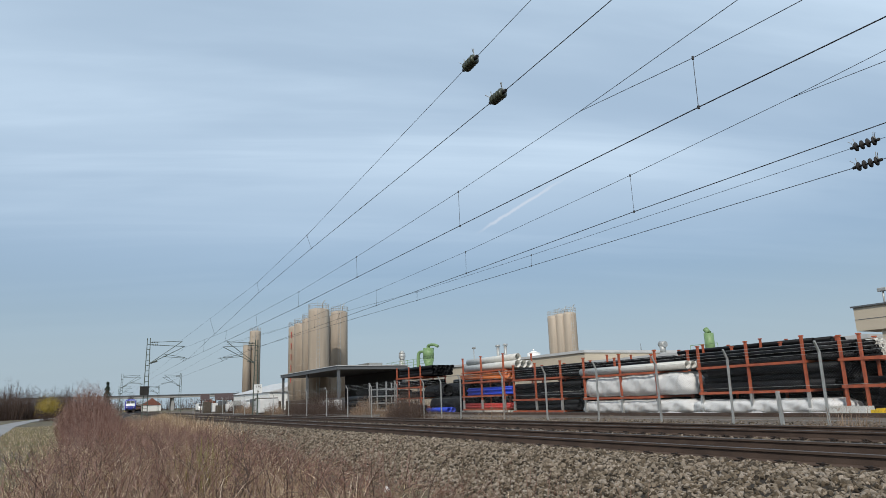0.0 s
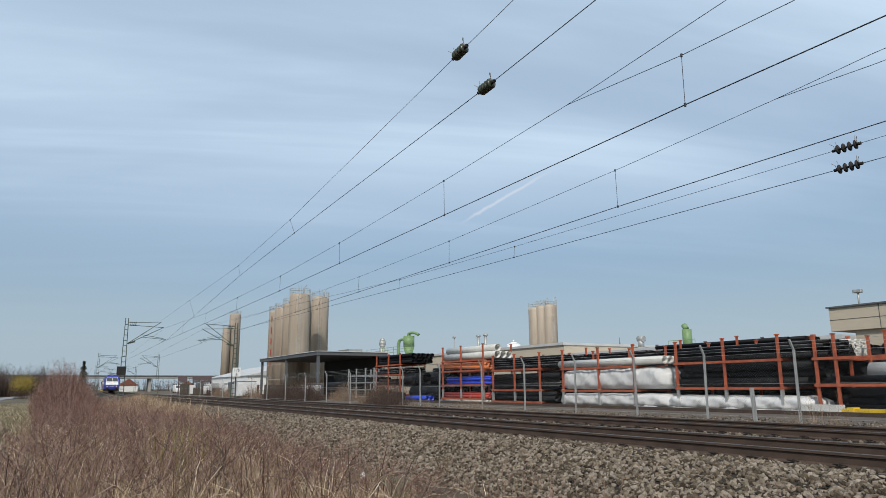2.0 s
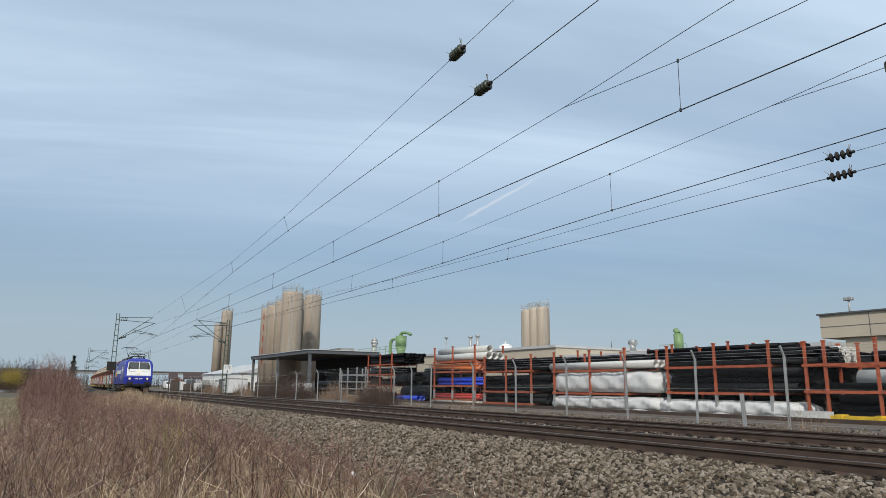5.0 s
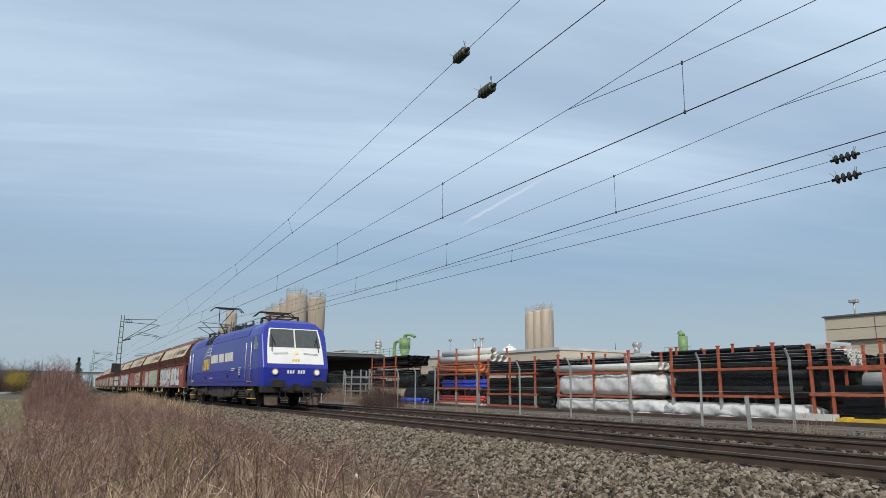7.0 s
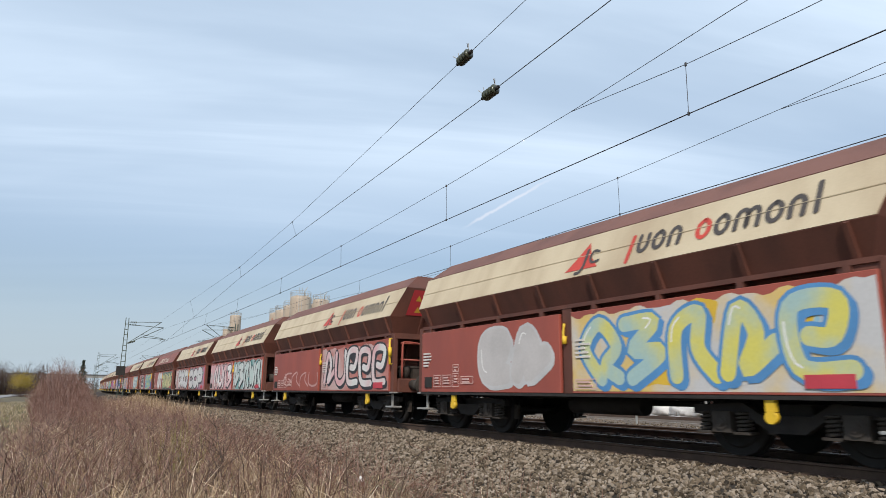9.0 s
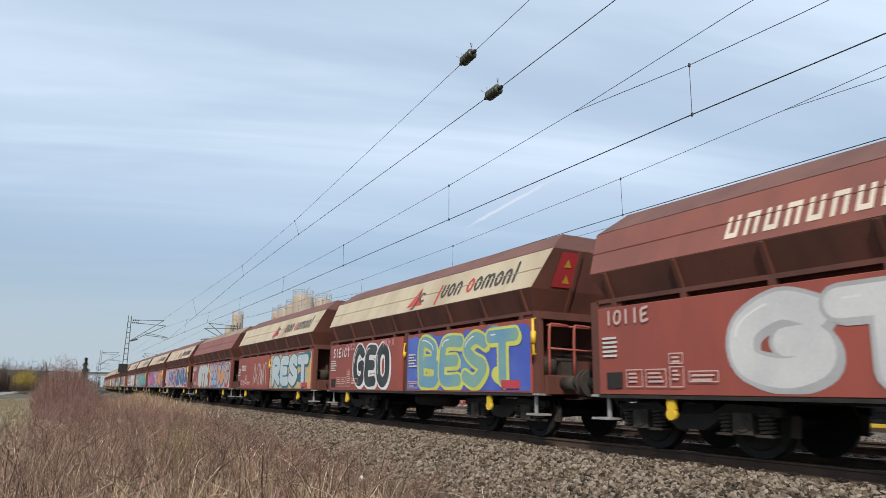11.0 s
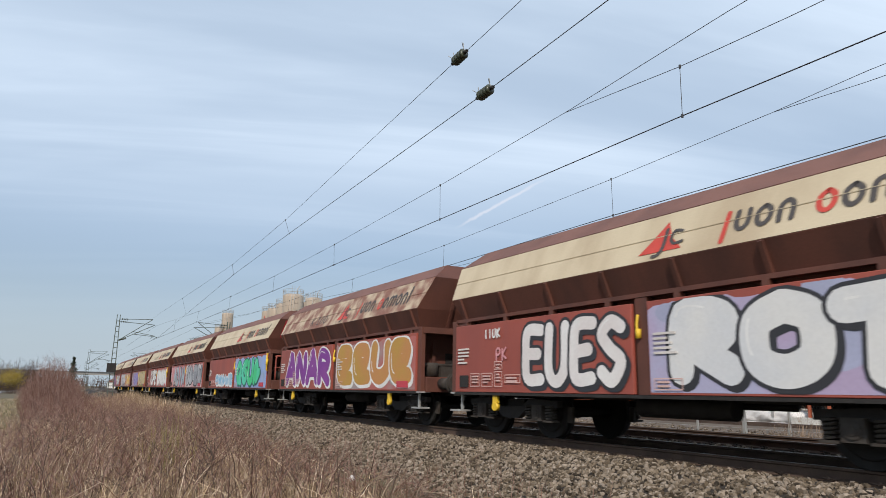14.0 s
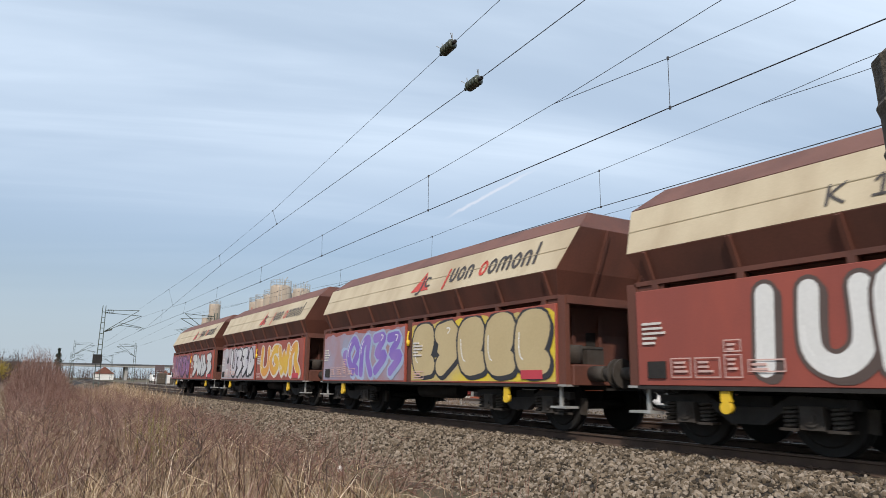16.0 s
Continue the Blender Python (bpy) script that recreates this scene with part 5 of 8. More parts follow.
        for i in range(7):
            if i != 3:
                bm = bmesh.new()
                x = (i - 3) * 0.115
                v = [face(x - 0.04, 1.42, 0.012), face(x + 0.04, 1.42, 0.012), face(x + 0.04, 1.56, 0.012), face(x - 0.04, 1.56, 0.012)]
                bm.faces.new([bm.verts.new(p) for p in v])
                part("number_bar", bm, M_WHITE, body, "white number bar")
        bm = bmesh.new()
        for i in range(3):
            x = (i - 1) * 0.12
            bm.faces.new([bm.verts.new(face(x + a, 1.93 + b, 0.02)) for a, b in ((-0.045, 0), (0.045, 0), (0.045, 0.09), (-0.045, 0.09))])
        part("mark_bar", bm, M_YELLOW, body)
        bm = bmesh.new()
        box(bm, -1.40, 1.40, min(e * 8.6, e * 8.98), max(e * 8.6, e * 8.98), 0.62, 0.90)
        hs = part("headstock", bm, M_DARK, lo, "", 0.02)
        for x in (-0.875, 0.875):
            bm = bmesh.new()
            rod(bm, (x, e * 8.98, 1.0), (x, e * 9.45, 1.0), 0.14, 16)
            box(bm, x - 0.30, x + 0.30, min(e * 9.45, e * 9.52), max(e * 9.45, e * 9.52), 0.84, 1.16)
            part("buffer", bm, M_DARK, lo, "black buffer with a rectangular plate", 0.02)
        bm = bmesh.new()
        path_rod(bm, smooth_line([(0.35, e * 9.0, 0.8), (0.36, e * 9.2, 0.42), (0.3, e * 9.45, 0.38)], 4), 0.03, 6)
        path_rod(bm, smooth_line([(-0.4, e * 9.0, 0.8), (-0.42, e * 9.2, 0.45), (-0.36, e * 9.4, 0.4)], 4), 0.03, 6)
        box(bm, -0.07, 0.07, min(e * 9.0, e * 9.5), max(e * 9.0, e * 9.5), 0.72, 1.0)
        part("coupler", bm, M_DARK, lo)
        for s in (-1, 1):
            bm = bmesh.new()
            ring_loft(bm, [[(s * u, e * 8.72, z) for u, z in ((0.62, 0.14), (1.18, 0.14), (1.22, 0.52), (0.62, 0.52))],
                           [(s * u, e * 8.80, z) for u, z in ((0.62, 0.12), (1.14, 0.12), (1.22, 0.54), (0.62, 0.54))]])
            part("rail_guard", bm, M_GUARD, lo, "dusty brown rail guard plate")
            bm = bmesh.new()
            path_rod(bm, smooth_line([(s * 0.62, e * 9.0, 0.86), (s * 0.66, e * 9.12, 0.5), (s * 0.55, e * 9.2, 0.34), (s * 0.45, e * 9.05, 0.5)], 4), 0.028, 6)
            part("brake_hose", bm, M_DARK, lo)
        # bogie
        yc = e * 5.1
        bm = bmesh.new()
        box(bm, -0.5, 0.5, yc - 1.9, yc + 1.9, 0.5, 0.75)
        bg = part("bogie", bm, M_DARK, lo, "dark grey two-axle bogie")
        for dy in (-1.4, 1.4):
            wheelset(bg, yc + dy, 0.62)
        for s in (-1, 1):
            bm = bmesh.new()
            pts = [(-2.2, 0.62), (-1.4, 0.70), (-0.7, 0.60), (0.7, 0.60), (1.4, 0.70), (2.2, 0.62)]
            for (a, za), (b, zb) in zip(pts, pts[1:]):
                bar(bm, (s * 1.10, yc + a, za), (s * 1.10, yc + b, zb), 0.14, 0.24)
            part("side_frame", bm, M_GREY, bg)
            for dy in (-0.42, -0.14, 0.14, 0.42):
                bm = bmesh.new()
                coil(bm, s * 1.20, yc + dy, 0.34, 0.80, 0.11, 6, 0.028)
                part("spring", bm, M_GREY, bg, "tall coil spring")
            for dy in (-1.4, 1.4):
                bm = bmesh.new()
                box(bm, s * 1.16 - 0.1, s * 1.16 + 0.1, yc + dy - 0.2, yc + dy + 0.2, 0.42, 0.80)
                rod(bm, (s * 1.2, yc + dy, 0.62), (s * 1.36, yc + dy, 0.62), 0.15, 14)
                for q in (-0.33, 0.33):
                    coil(bm, s * 1.16, yc + dy + q, 0.42, 0.78, 0.08, 5, 0.02)
                part("axle_box", bm, M_GREY, bg)
            for d in (-1, 1):
                bm = bmesh.new()
                rod(bm, (s * 1.28, yc + d * 1.25, 0.45), (s * 1.28, yc + d * 0.55, 0.85), 0.06, 8)
                part("damper", bm, M_GREY, bg)
            for d in (-1, 1):
                bm = bmesh.new()
                ring_loft(bm, [[(s * 1.22, yc + d * 2.05 + a, z) for a, z in ((-0.28, 0.88), (0.28, 0.88), (0.14, 0.40), (-0.14, 0.40))],
                               [(s * 1.34, yc + d * 2.05 + a, z) for a, z in ((-0.28, 0.88), (0.28, 0.88), (0.14, 0.40), (-0.14, 0.40))]])
                part("sandbox", bm, M_GREY, bg, "tapered grey sandbox")
    # equipment boxes between the bogies
    for y0, y1, z0, w in ((-2.6, -1.5, 0.38, 1.28), (-1.3, 0.1, 0.32, 1.32), (0.3, 1.6, 0.36, 1.30), (1.8, 2.7, 0.42, 1.26)):
        bm = bmesh.new()
        box(bm, -w, w, y0, y1, z0, 0.88)
        part("equipment_box", bm, M_GREY, lo, "grey under-floor equipment box", 0.02)
    bm = bmesh.new()
    box(bm, -1.2, 1.2, -8.6, 8.6, 0.74, 0.90)
    part("underframe", bm, M_DARK, lo)
    # roof gear: insulators, bus bar, both pantographs
    bm = bmesh.new()
    rod(bm, (-0.55, -5.2, 4.08), (-0.55, 5.0, 4.08), 0.018, 6)
    part("bus_bar", bm, M_CHROME, lo)
    for y in (-5.1, -3.4, -1.9, -1.3, 0.4, 1.0, 2.6, 4.6):
        for x in (-0.55, 0.45):
            bm = bmesh.new()
            rod(bm, (x, y, 3.68), (x, y, 4.05), 0.035, 8)
            for k in range(3):
                rod(bm, (x, y, 3.85 + 0.07 * k), (x, y, 3.885 + 0.07 * k), 0.10, 12, 0.07)
            part("roof_insulator", bm, M_INS, lo, "dark ribbed roof insulator")
    bm = bmesh.new()
    rod(bm, (-0.45, -2.6, 3.82), (-0.45, -2.0, 3.82), 0.12, 10)
    box(bm, -0.7, -0.3, -0.6, -0.1, 3.68, 4.02)
    part("switch_gear", bm, M_DARK, lo)
    for e, up in ((1, True), (-1, False)):
        y0 = e * 6.1
        bm = bmesh.new()
        for x in (-0.65, 0.65):
            rod(bm, (x, y0 - 0.75, 4.0), (x, y0 + 0.75, 4.0), 0.03, 6)
            for k in (-0.7, 0.7):
                rod(bm, (x, y0 + k, 3.6), (x, y0 + k, 4.0), 0.06, 8)
        for k in (-0.7, 0.7):
            rod(bm, (-0.65, y0 + k, 4.0), (0.65, y0 + k, 4.0), 0.03, 6)
        pan = part("pantograph", bm, M_DARK, lo, "raised single-arm pantograph" if up else "folded single-arm pantograph")
        knee = (0, y0 + e * 1.15, 4.72) if up else (0, y0 + e * 0.95, 4.12)
        top = (0, y0 - e * 0.55, 5.46) if up else (0, y0 - e * 0.9, 4.24)
        bm = bmesh.new()
        rod(bm, (0, y0 - e * 0.55, 4.02), knee, 0.045, 8)
        rod(bm, (0.12, y0 - e * 0.25, 4.0), (0.1, knee[1] + e * 0.05, knee[2] - 0.1), 0.02, 6)
        part("lower_arm", bm, M_DARK, pan)
        bm = bmesh.new()
        for s in (-1, 1):
            rod(bm, (s * 0.08, knee[1], knee[2]), (s * 0.42, top[1], top[2]), 0.022, 6)
        rod(bm, (-0.42, top[1], top[2]), (0.42, top[1], top[2]), 0.025, 6)
        part("upper_arm", bm, M_DARK, pan)
        bm = bmesh.new()
        for k in (-0.19, 0.19):
            path_rod(bm, [(-0.97, top[1] + k, top[2] - 0.16), (-0.72, top[1] + k, top[2] + 0.07), (0.72, top[1] + k, top[2] + 0.07), (0.97, top[1] + k, top[2] - 0.16)], 0.028, 6)
        for s in (-0.45, 0.45):
            rod(bm, (s, top[1] - 0.19, top[2] + 0.04), (s, top[1] + 0.19, top[2] + 0.04), 0.02, 6)
        part("collector_head", bm, M_DARK, pan)
    return lo


M_GUARD = mat("guard_brown", (0.14, 0.10, 0.075), 0.8, var=0.25)
M_NAVY = mat("cover_navy", (0.012, 0.014, 0.09), 0.5)
LOCO = locomotive()
for _o in LOCO.children_recursive:
    _o.data.transform(Matrix.Diagonal((1, 0.958, 1, 1)))


# ---- overhead line ----
def lattice_mast(x, y, top, side, label, foot=-0.6):
    """A riveted lattice mast with its bracket; side +1: the bracket reaches towards +x."""
    m = base("catenary_mast", label, "mast", pose(x, y, 0, 0, 0, heading(y)), group="catenary masts")
    bm = bmesh.new()
    w0, w1 = 0.24, 0.13
    for i in (-1, 1):
        for j in (-1, 1):
            bar(bm, (i * w0, j * w0 * 0.7, foot), (i * w1, j * w1 * 0.7, top), 0.055, 0.055)
    legs = part("lattice_frame", bm, M_MAST, m)
    n = 15
    for k in range(n):
        z = foot + 0.4 + (top - foot - 0.5) * k / n
        w = w0 + (w1 - w0) * (z - foot) / (top - foot)
        bm = bmesh.new()
        for j in (-1, 1):
            bar(bm, (-w, j * w * 0.7, z), (w, j * w * 0.7, z), 0.03, 0.05)
        for i in (-1, 1):
            bar(bm, (i * w, -w * 0.7, z), (i * w, w * 0.7, z), 0.03, 0.05)
        part("lattice_tie", bm, M_MAST, m)
    bm = bmesh.new()
    box(bm, -0.4, 0.4, -0.4, 0.4, -1.0, foot + 0.12)
    part("footing", bm, M_CONC, m)
    s = side
    for q, (reach, zt, zc) in enumerate(((3.15, 7.45, 5.55), (3.45, 6.95, 5.50))):
        dy = -0.25 + 0.5 * q
        bm = bmesh.new()
        rod(bm, (s * 0.15, dy, 7.3 - 0.2 * q), (s * reach, dy, zt), 0.03, 6)
        rod(bm, (s * 0.15, dy, 5.2), (s * reach, dy, zt), 0.035, 6)
        rod(bm, (s * 1.4, dy, 5.2 + (zt - 5.2) * 0.42), (s * (reach + 0.3), dy, zc + 0.25), 0.028, 6)
        rod(bm, (s * (reach + 0.3), dy, zc + 0.25), (s * (reach - 0.1), dy, zc), 0.02, 5)
        br = part("bracket_arm", bm, M_MAST, m, "tubular bracket arm")
        for k in range(4):
            a = 0.3 + 0.16 * k
            for z0, z1 in ((7.305 - 0.2 * q, 7.305 - 0.2 * q), (5.27 + 0.05 * k, 5.32 + 0.05 * k)):
                bm = bmesh.new()
                rod(bm, (s * a, dy, z0), (s * (a + 0.07), dy, z1), 0.085, 10)
                part("insulator_shed", bm, M_INS, br)
    return m


lattice_mast(6.55, 74.0, 7.75, 1, "green lattice catenary mast carrying a dark cabinet")
lattice_mast(17.25, 74.0, 7.7, -1, "green lattice catenary mast with a white kilometre board")
for yy in (150.0, 225.0):
    lattice_mast(6.0 + bend(yy), yy, 7.8, 1, "green lattice catenary mast beside the line")
    lattice_mast(16.9 + bend(yy), yy, 7.8, -1, "green lattice catenary mast beside the yard")


def hang_wire(label, runs, r=0.0062, cat="overhead wire"):
    for pts in runs:
        bm = bmesh.new()
        path_rod(bm, pts, r, 6)
        thing("overhead_wire", bm, M_WIRE, label, cat, group="overhead wires")


def beyond(x, z, u):
    """The wire's further course over the track."""
    return [(x, 74.0, z), (TRACK_A + u + bend(112), 112.0, z - (0.5 if z > 6 else 0)), (TRACK_A + u + bend(150), 150.0, z),
            (TRACK_A + u + bend(225), 225.0, z), (TRACK_A + u + bend(300), 300.0, z), (TRACK_A + u + bend(380), 380.0, z)]


WIRE_A = [(6.05, -3.0, 7.75), (6.9, 8.94, 7.9), (7.2, 11.64, 7.99), (8.2, 26.8, 7.66), (9.0, 38.9, 7.70), (9.67, 74.0, 7.6)]
WIRE_B = [(6.6, -4.0, 7.02), (7.3, 7.33, 7.08), (7.6, 11.23, 7.10), (8.4, 26.8, 7.12), (9.1, 38.85, 7.13), (10.39, 74.0, 5.72)]
WIRE_C = [(9.25, 10.57, 6.79), (9.24, 15.89, 6.52), (9.43, 24.3, 6.33), (9.67, 32.82, 6.27), (9.9, 52.0, 6.30), (10.09, 74.0, 6.87)]
WIRE_D = [(9.02, -30.0, 5.53), (9.07, 7.35, 5.53), (9.25, 15.89, 5.53), (9.45, 24.3, 5.53), (9.65, 32.82, 5.53), (9.98, 74.0, 5.48)]
WIRE_E = [(13.0, 8.19, 6.81), (12.87, 12.89, 6.54), (13.14, 22.22, 6.38), (13.3, 31.47, 6.31), (13.6, 52.0, 6.35), (14.04, 74.0, 7.09)]
WIRE_F = [(12.89, -30.0, 5.53), (12.89, 12.89, 5.53), (13.13, 22.22, 5.53), (13.26, 31.47, 5.53), (13.88, 74.0, 5.6)]
WIRE_G = [(17.1, -5.0, 6.66), (16.5, 8.72, 6.51), (15.9, 21.72, 6.34), (15.4, 31.13, 6.26), (14.19, 74.0, 7.3)]
WIRE_H = [(17.1, -5.0, 6.12), (16.5, 8.74, 6.01), (15.9, 21.77, 5.91), (15.4, 31.16, 5.83), (13.2, 74.0, 5.7)]
hang_wire("messenger wire ending in an insulator near the path", [WIRE_A])
hang_wire("contact wire ending in an insulator near the path", [WIRE_B], 0.0085)
hang_wire("messenger wire over the first track, split into two strands", [WIRE_C[::-1] + [(9.0, 6.29, 6.94), (8.6, -12.0, 7.5)], [(9.25, 10.57, 6.79), (9.08, 7.35, 6.45), (9.0, 5.27, 6.34), (9.2, -25.0, 6.2)],
           beyond(10.09, 6.87, 0.3)])
hang_wire("contact wire over the first track", [WIRE_D, beyond(9.98, 5.48, 0.2)], 0.010)
hang_wire("messenger wire over the second track, split into two strands", [WIRE_E[::-1] + [(12.8, 6.1, 6.85), (12.3, -20.0, 7.3)], [(13.0, 8.19, 6.81), (13.0, 6.24, 6.73), (13.0, -25.0, 6.2)], beyond(14.04, 7.0, 4.3)])
hang_wire("contact wire over the second track", [WIRE_F, beyond(13.88, 5.5, 4.2)], 0.010)
hang_wire("messenger wire ending in an insulator beside the yard", [WIRE_G])
hang_wire("contact wire ending in an insulator beside the yard", [WIRE_H], 0.009)


def dropper(a, b):
    bm = bmesh.new()
    rod(bm, a, b, 0.006, 5)
    for p in (a, b):
        rod(bm, (p[0], p[1], p[2] - 0.03), (p[0], p[1], p[2] + 0.03), 0.022, 6)
    thing("dropper", bm, M_WIRE, "thin vertical dropper wire between messenger and contact wire", "dropper wire", group="droppers")


for a, b in (((9.08, 7.35, 6.45), (9.07, 7.35, 5.53)), ((9.24, 15.89, 6.52), (9.25, 15.89, 5.53)), ((9.43, 24.3, 6.33), (9.45, 24.3, 5.53)),
             ((9.67, 32.82, 6.27), (9.65, 32.82, 5.53)), ((9.76, 42.0, 6.28), (9.72, 42.0, 5.52)), ((9.9, 52.0, 6.3), (9.80, 52.0, 5.51)), ((9.98, 62.0, 6.56), (9.88, 62.0, 5.50)),
             ((12.87, 12.89, 6.54), (12.89, 12.89, 5.53)), ((13.14, 22.22, 6.38), (13.13, 22.22, 5.53)), ((13.3, 31.47, 6.31), (13.26, 31.47, 5.53)), ((13.46, 42.0, 6.33), (13.42, 42.0, 5.55)),
             ((8.2, 26.8, 7.66), (8.4, 26.8, 7.12)), ((9.0, 38.9, 7.70), (9.1, 38.85, 7.13)), ((9.33, 56.0, 7.65), (9.71, 56.0, 6.45)),
             ((15.9, 21.72, 6.34), (15.9, 21.77, 5.91)), ((15.4, 31.13, 6.26), (15.4, 31.16, 5.83)), ((15.1, 42.0, 6.5), (14.85, 42.0, 5.8))):
    dropper(a, b)


def insulator(a, b, at, label, glaze=None, spots=(-0.17, -0.055, 0.06, 0.17), thick=1.0):
    """A string of round sheds with arcing horns, set into a wire."""
    a, b = Vector(a), Vector(b)
    d = (b - a).normalized()
    c = Vector(at)
    e = base("wire_insulator", label, "insulator", group="wire insulators")
    bm = bmesh.new()
    rod(bm, c - d * 0.34, c + d * 0.34, 0.028, 8)
    rod(bm, c - d * 0.34, c - d * 0.24, 0.04, 8)
    rod(bm, c + d * 0.24, c + d * 0.34, 0.04, 8)
    part("core", bm, M_DARK, e)
    for k in spots:
        bm = bmesh.new()
        p = c + d * k
        rod(bm, p - d * 0.045 * thick, p - d * 0.02 * thick, 0.05, 16, 0.118, cap=True)
        rod(bm, p - d * 0.02 * thick, p + d * 0.02 * thick, 0.118, 16, 0.110)
        rod(bm, p + d * 0.02 * thick, p + d * 0.045 * thick, 0.110, 16, 0.05)
        part("shed", bm, glaze or M_INS, e)
    for s in (-1, 1):
        bm = bmesh.new()
        p = c + d * (0.27 * s)
        path_rod(bm, [p, p + Vector((-0.02, 0, 0.12)) - d * 0.05 * s, p + Vector((-0.03, 0, 0.22)) - d * 0.03 * s], 0.009, 5)
        path_rod(bm, [p, p + Vector((-0.06, 0, 0.10)), p + Vector((-0.12, 0, 0.16)) + d * 0.06 * s], 0.008, 5)
        part("arcing_horn", bm, M_GALV, e)


insulator(WIRE_A[1], WIRE_A[3], WIRE_A[2], "olive insulator string in the upper wire near the path")
insulator(WIRE_B[1], WIRE_B[3], WIRE_B[2], "olive insulator string in the lower wire near the path")
insulator(WIRE_G[0], WIRE_G[2], WIRE_G[1], "dark insulator string in the upper wire beside the yard", M_DARK, (-0.21, -0.07, 0.07, 0.21), 0.5)
insulator(WIRE_H[0], WIRE_H[2], WIRE_H[1], "dark insulator string in the lower wire beside the yard", M_DARK, (-0.21, -0.07, 0.07, 0.21), 0.5)

# cabinet and boards on the masts
bm = bmesh.new()
box(bm, 5.98, 6.78, 73.45, 73.72, 2.15, 3.0)
thing("mast_cabinet", bm, M_DARK, "dark square cabinet fixed to the catenary mast", "cabinet")
kb = base("kilometre_board", "white kilometre board with black figures on the mast", "sign", pose(17.42, 73.6, 2.55))
bm = bmesh.new()
box(bm, -0.42, 0.42, -0.02, 0.02, -0.5, 0.42)
part("board", bm, M_SIGN, kb)
for txt, z, size in (("175", 0.02, 0.40), ("6", -0.42, 0.40)):
    cu = bpy.data.curves.new("figure", "FONT")
    cu.body, cu.size, cu.align_x, cu.extrude = txt, size, "CENTER", 0.004
    cu.materials.append(M_INK)
    o = new("figure", cu)
    o.parent = kb
    o.matrix_basis = pose(0, -0.03, z, 90, 0, 0)
bm = bmesh.new()
prev = None
rings = []
for i, (z, r) in enumerate(((-1.0, 0.125), (0.8, 0.125), (1.5, 0.13), (1.62, 0.142), (1.64, 0.130), (1.86, 0.133), (1.90, 0.146), (1.92, 0.136), (2.06, 0.140), (2.10, 0.152), (2.12, 0.142), (2.24, 0.145), (2.30, 0.150), (2.335, 0.11), (2.345, 0.03))):
    rings.append([(2.98 + 0.04 * (z - 2.3) * -0.5 + r * math.cos(2 * math.pi * k / 14), 1.19 + r * math.sin(2 * math.pi * k / 14), (z if z < 1 else z - 0.14) + 0.008 * math.sin(k * 2.1)) for k in range(14)])
ring_loft(bm, rings)
thing("wooden_post", bm, M_WOOD, "weathered dark wooden post with ringed, rounded top", "post")


# ---- the yard behind the fence ----
G = -0.18


def rack(y_posts, x0, x1, top, shelves, label, metal=None, grey_foot=True, foot=G, thin=0.09):
    """A stillage of posts, crossbars and long beams."""
    rk = base("pipe_rack", label, "rack", group="pipe racks")
    mt = metal or M_ORANGE
    for y in y_posts:
        for x in (x0, x1):
            bm = bmesh.new()
            zf = foot + (0.85 if grey_foot and x == x0 else 0.0)
            box(bm, x - thin / 2, x + thin / 2, y - thin / 2, y + thin / 2, zf, top)
            box(bm, x - thin * 0.75, x + thin * 0.75, y - thin * 0.75, y + thin * 0.75, top, top + 0.05)
            part("post", bm, mt, rk)
            if zf > foot:
                bm = bmesh.new()
                box(bm, x - thin * 0.6, x + thin * 0.6, y - thin * 0.6, y + thin * 0.6, foot, zf)
                part("foot", bm, M_GALV, rk, "galvanised lower post")
        for z in shelves:
            bm = bmesh.new()
            box(bm, x0, x1, y - 0.04, y + 0.04, z - 0.10, z)
            part("crossbar", bm, mt, rk)
    for z in shelves:
        for x in (x0 - 0.06, x1 + 0.06):
            bm = bmesh.new()
            box(bm, x - 0.025, x + 0.025, min(y_posts) - 0.1, max(y_posts) + 0.1, z - 0.11, z - 0.01)
            part("beam", bm, mt, rk)
    return rk


PIPE_MESH = {}


def lay_pipe(x, y0, y1, z, r, material, label, tilt=0.0, wall=0.08):
    key = (round(y1 - y0, 2), r, material.name)
    if key not in PIPE_MESH:
        bm = bmesh.new()
        pipe(bm, (0, 0, 0), (0, y1 - y0, 0), r, wall)
        PIPE_MESH[key] = solid(bm, "pipe", material)
    o = new("pipe", PIPE_MESH[key])
    o.matrix_basis = pose(x, y0, z, tilt, 0, 0)
    tagged(o, label, "pipe", "stored pipes")
    return o


def stack(x0, y0, y1, z0, cols, rows, r, material, label, seed=1, jitter=0.12, joined=False):
    rng = random.Random(seed)
    if joined:
        bm = bmesh.new()
        for j in range(rows):
            for i in range(cols - (j % 2)):
                d = rng.uniform(-jitter, jitter)
                x, z = x0 + r + 2 * r * i + (r if j % 2 else 0), z0 + r + j * r * 1.75
                pipe(bm, (x, y0 + d, z), (x, y1 + d, z), r, 0.08, 12)
        thing("pipe_pile", bm, material, label, "pipes", kind="stuff")
        return
    for j in range(rows):
        for i in range(cols - (j % 2)):
            d = rng.uniform(-jitter, jitter)
            lay_pipe(x0 + r + 2 * r * i + (r if j % 2 else 0), y0 + d, y1 + d, z0 + r + j * r * 1.75, r, material, label)


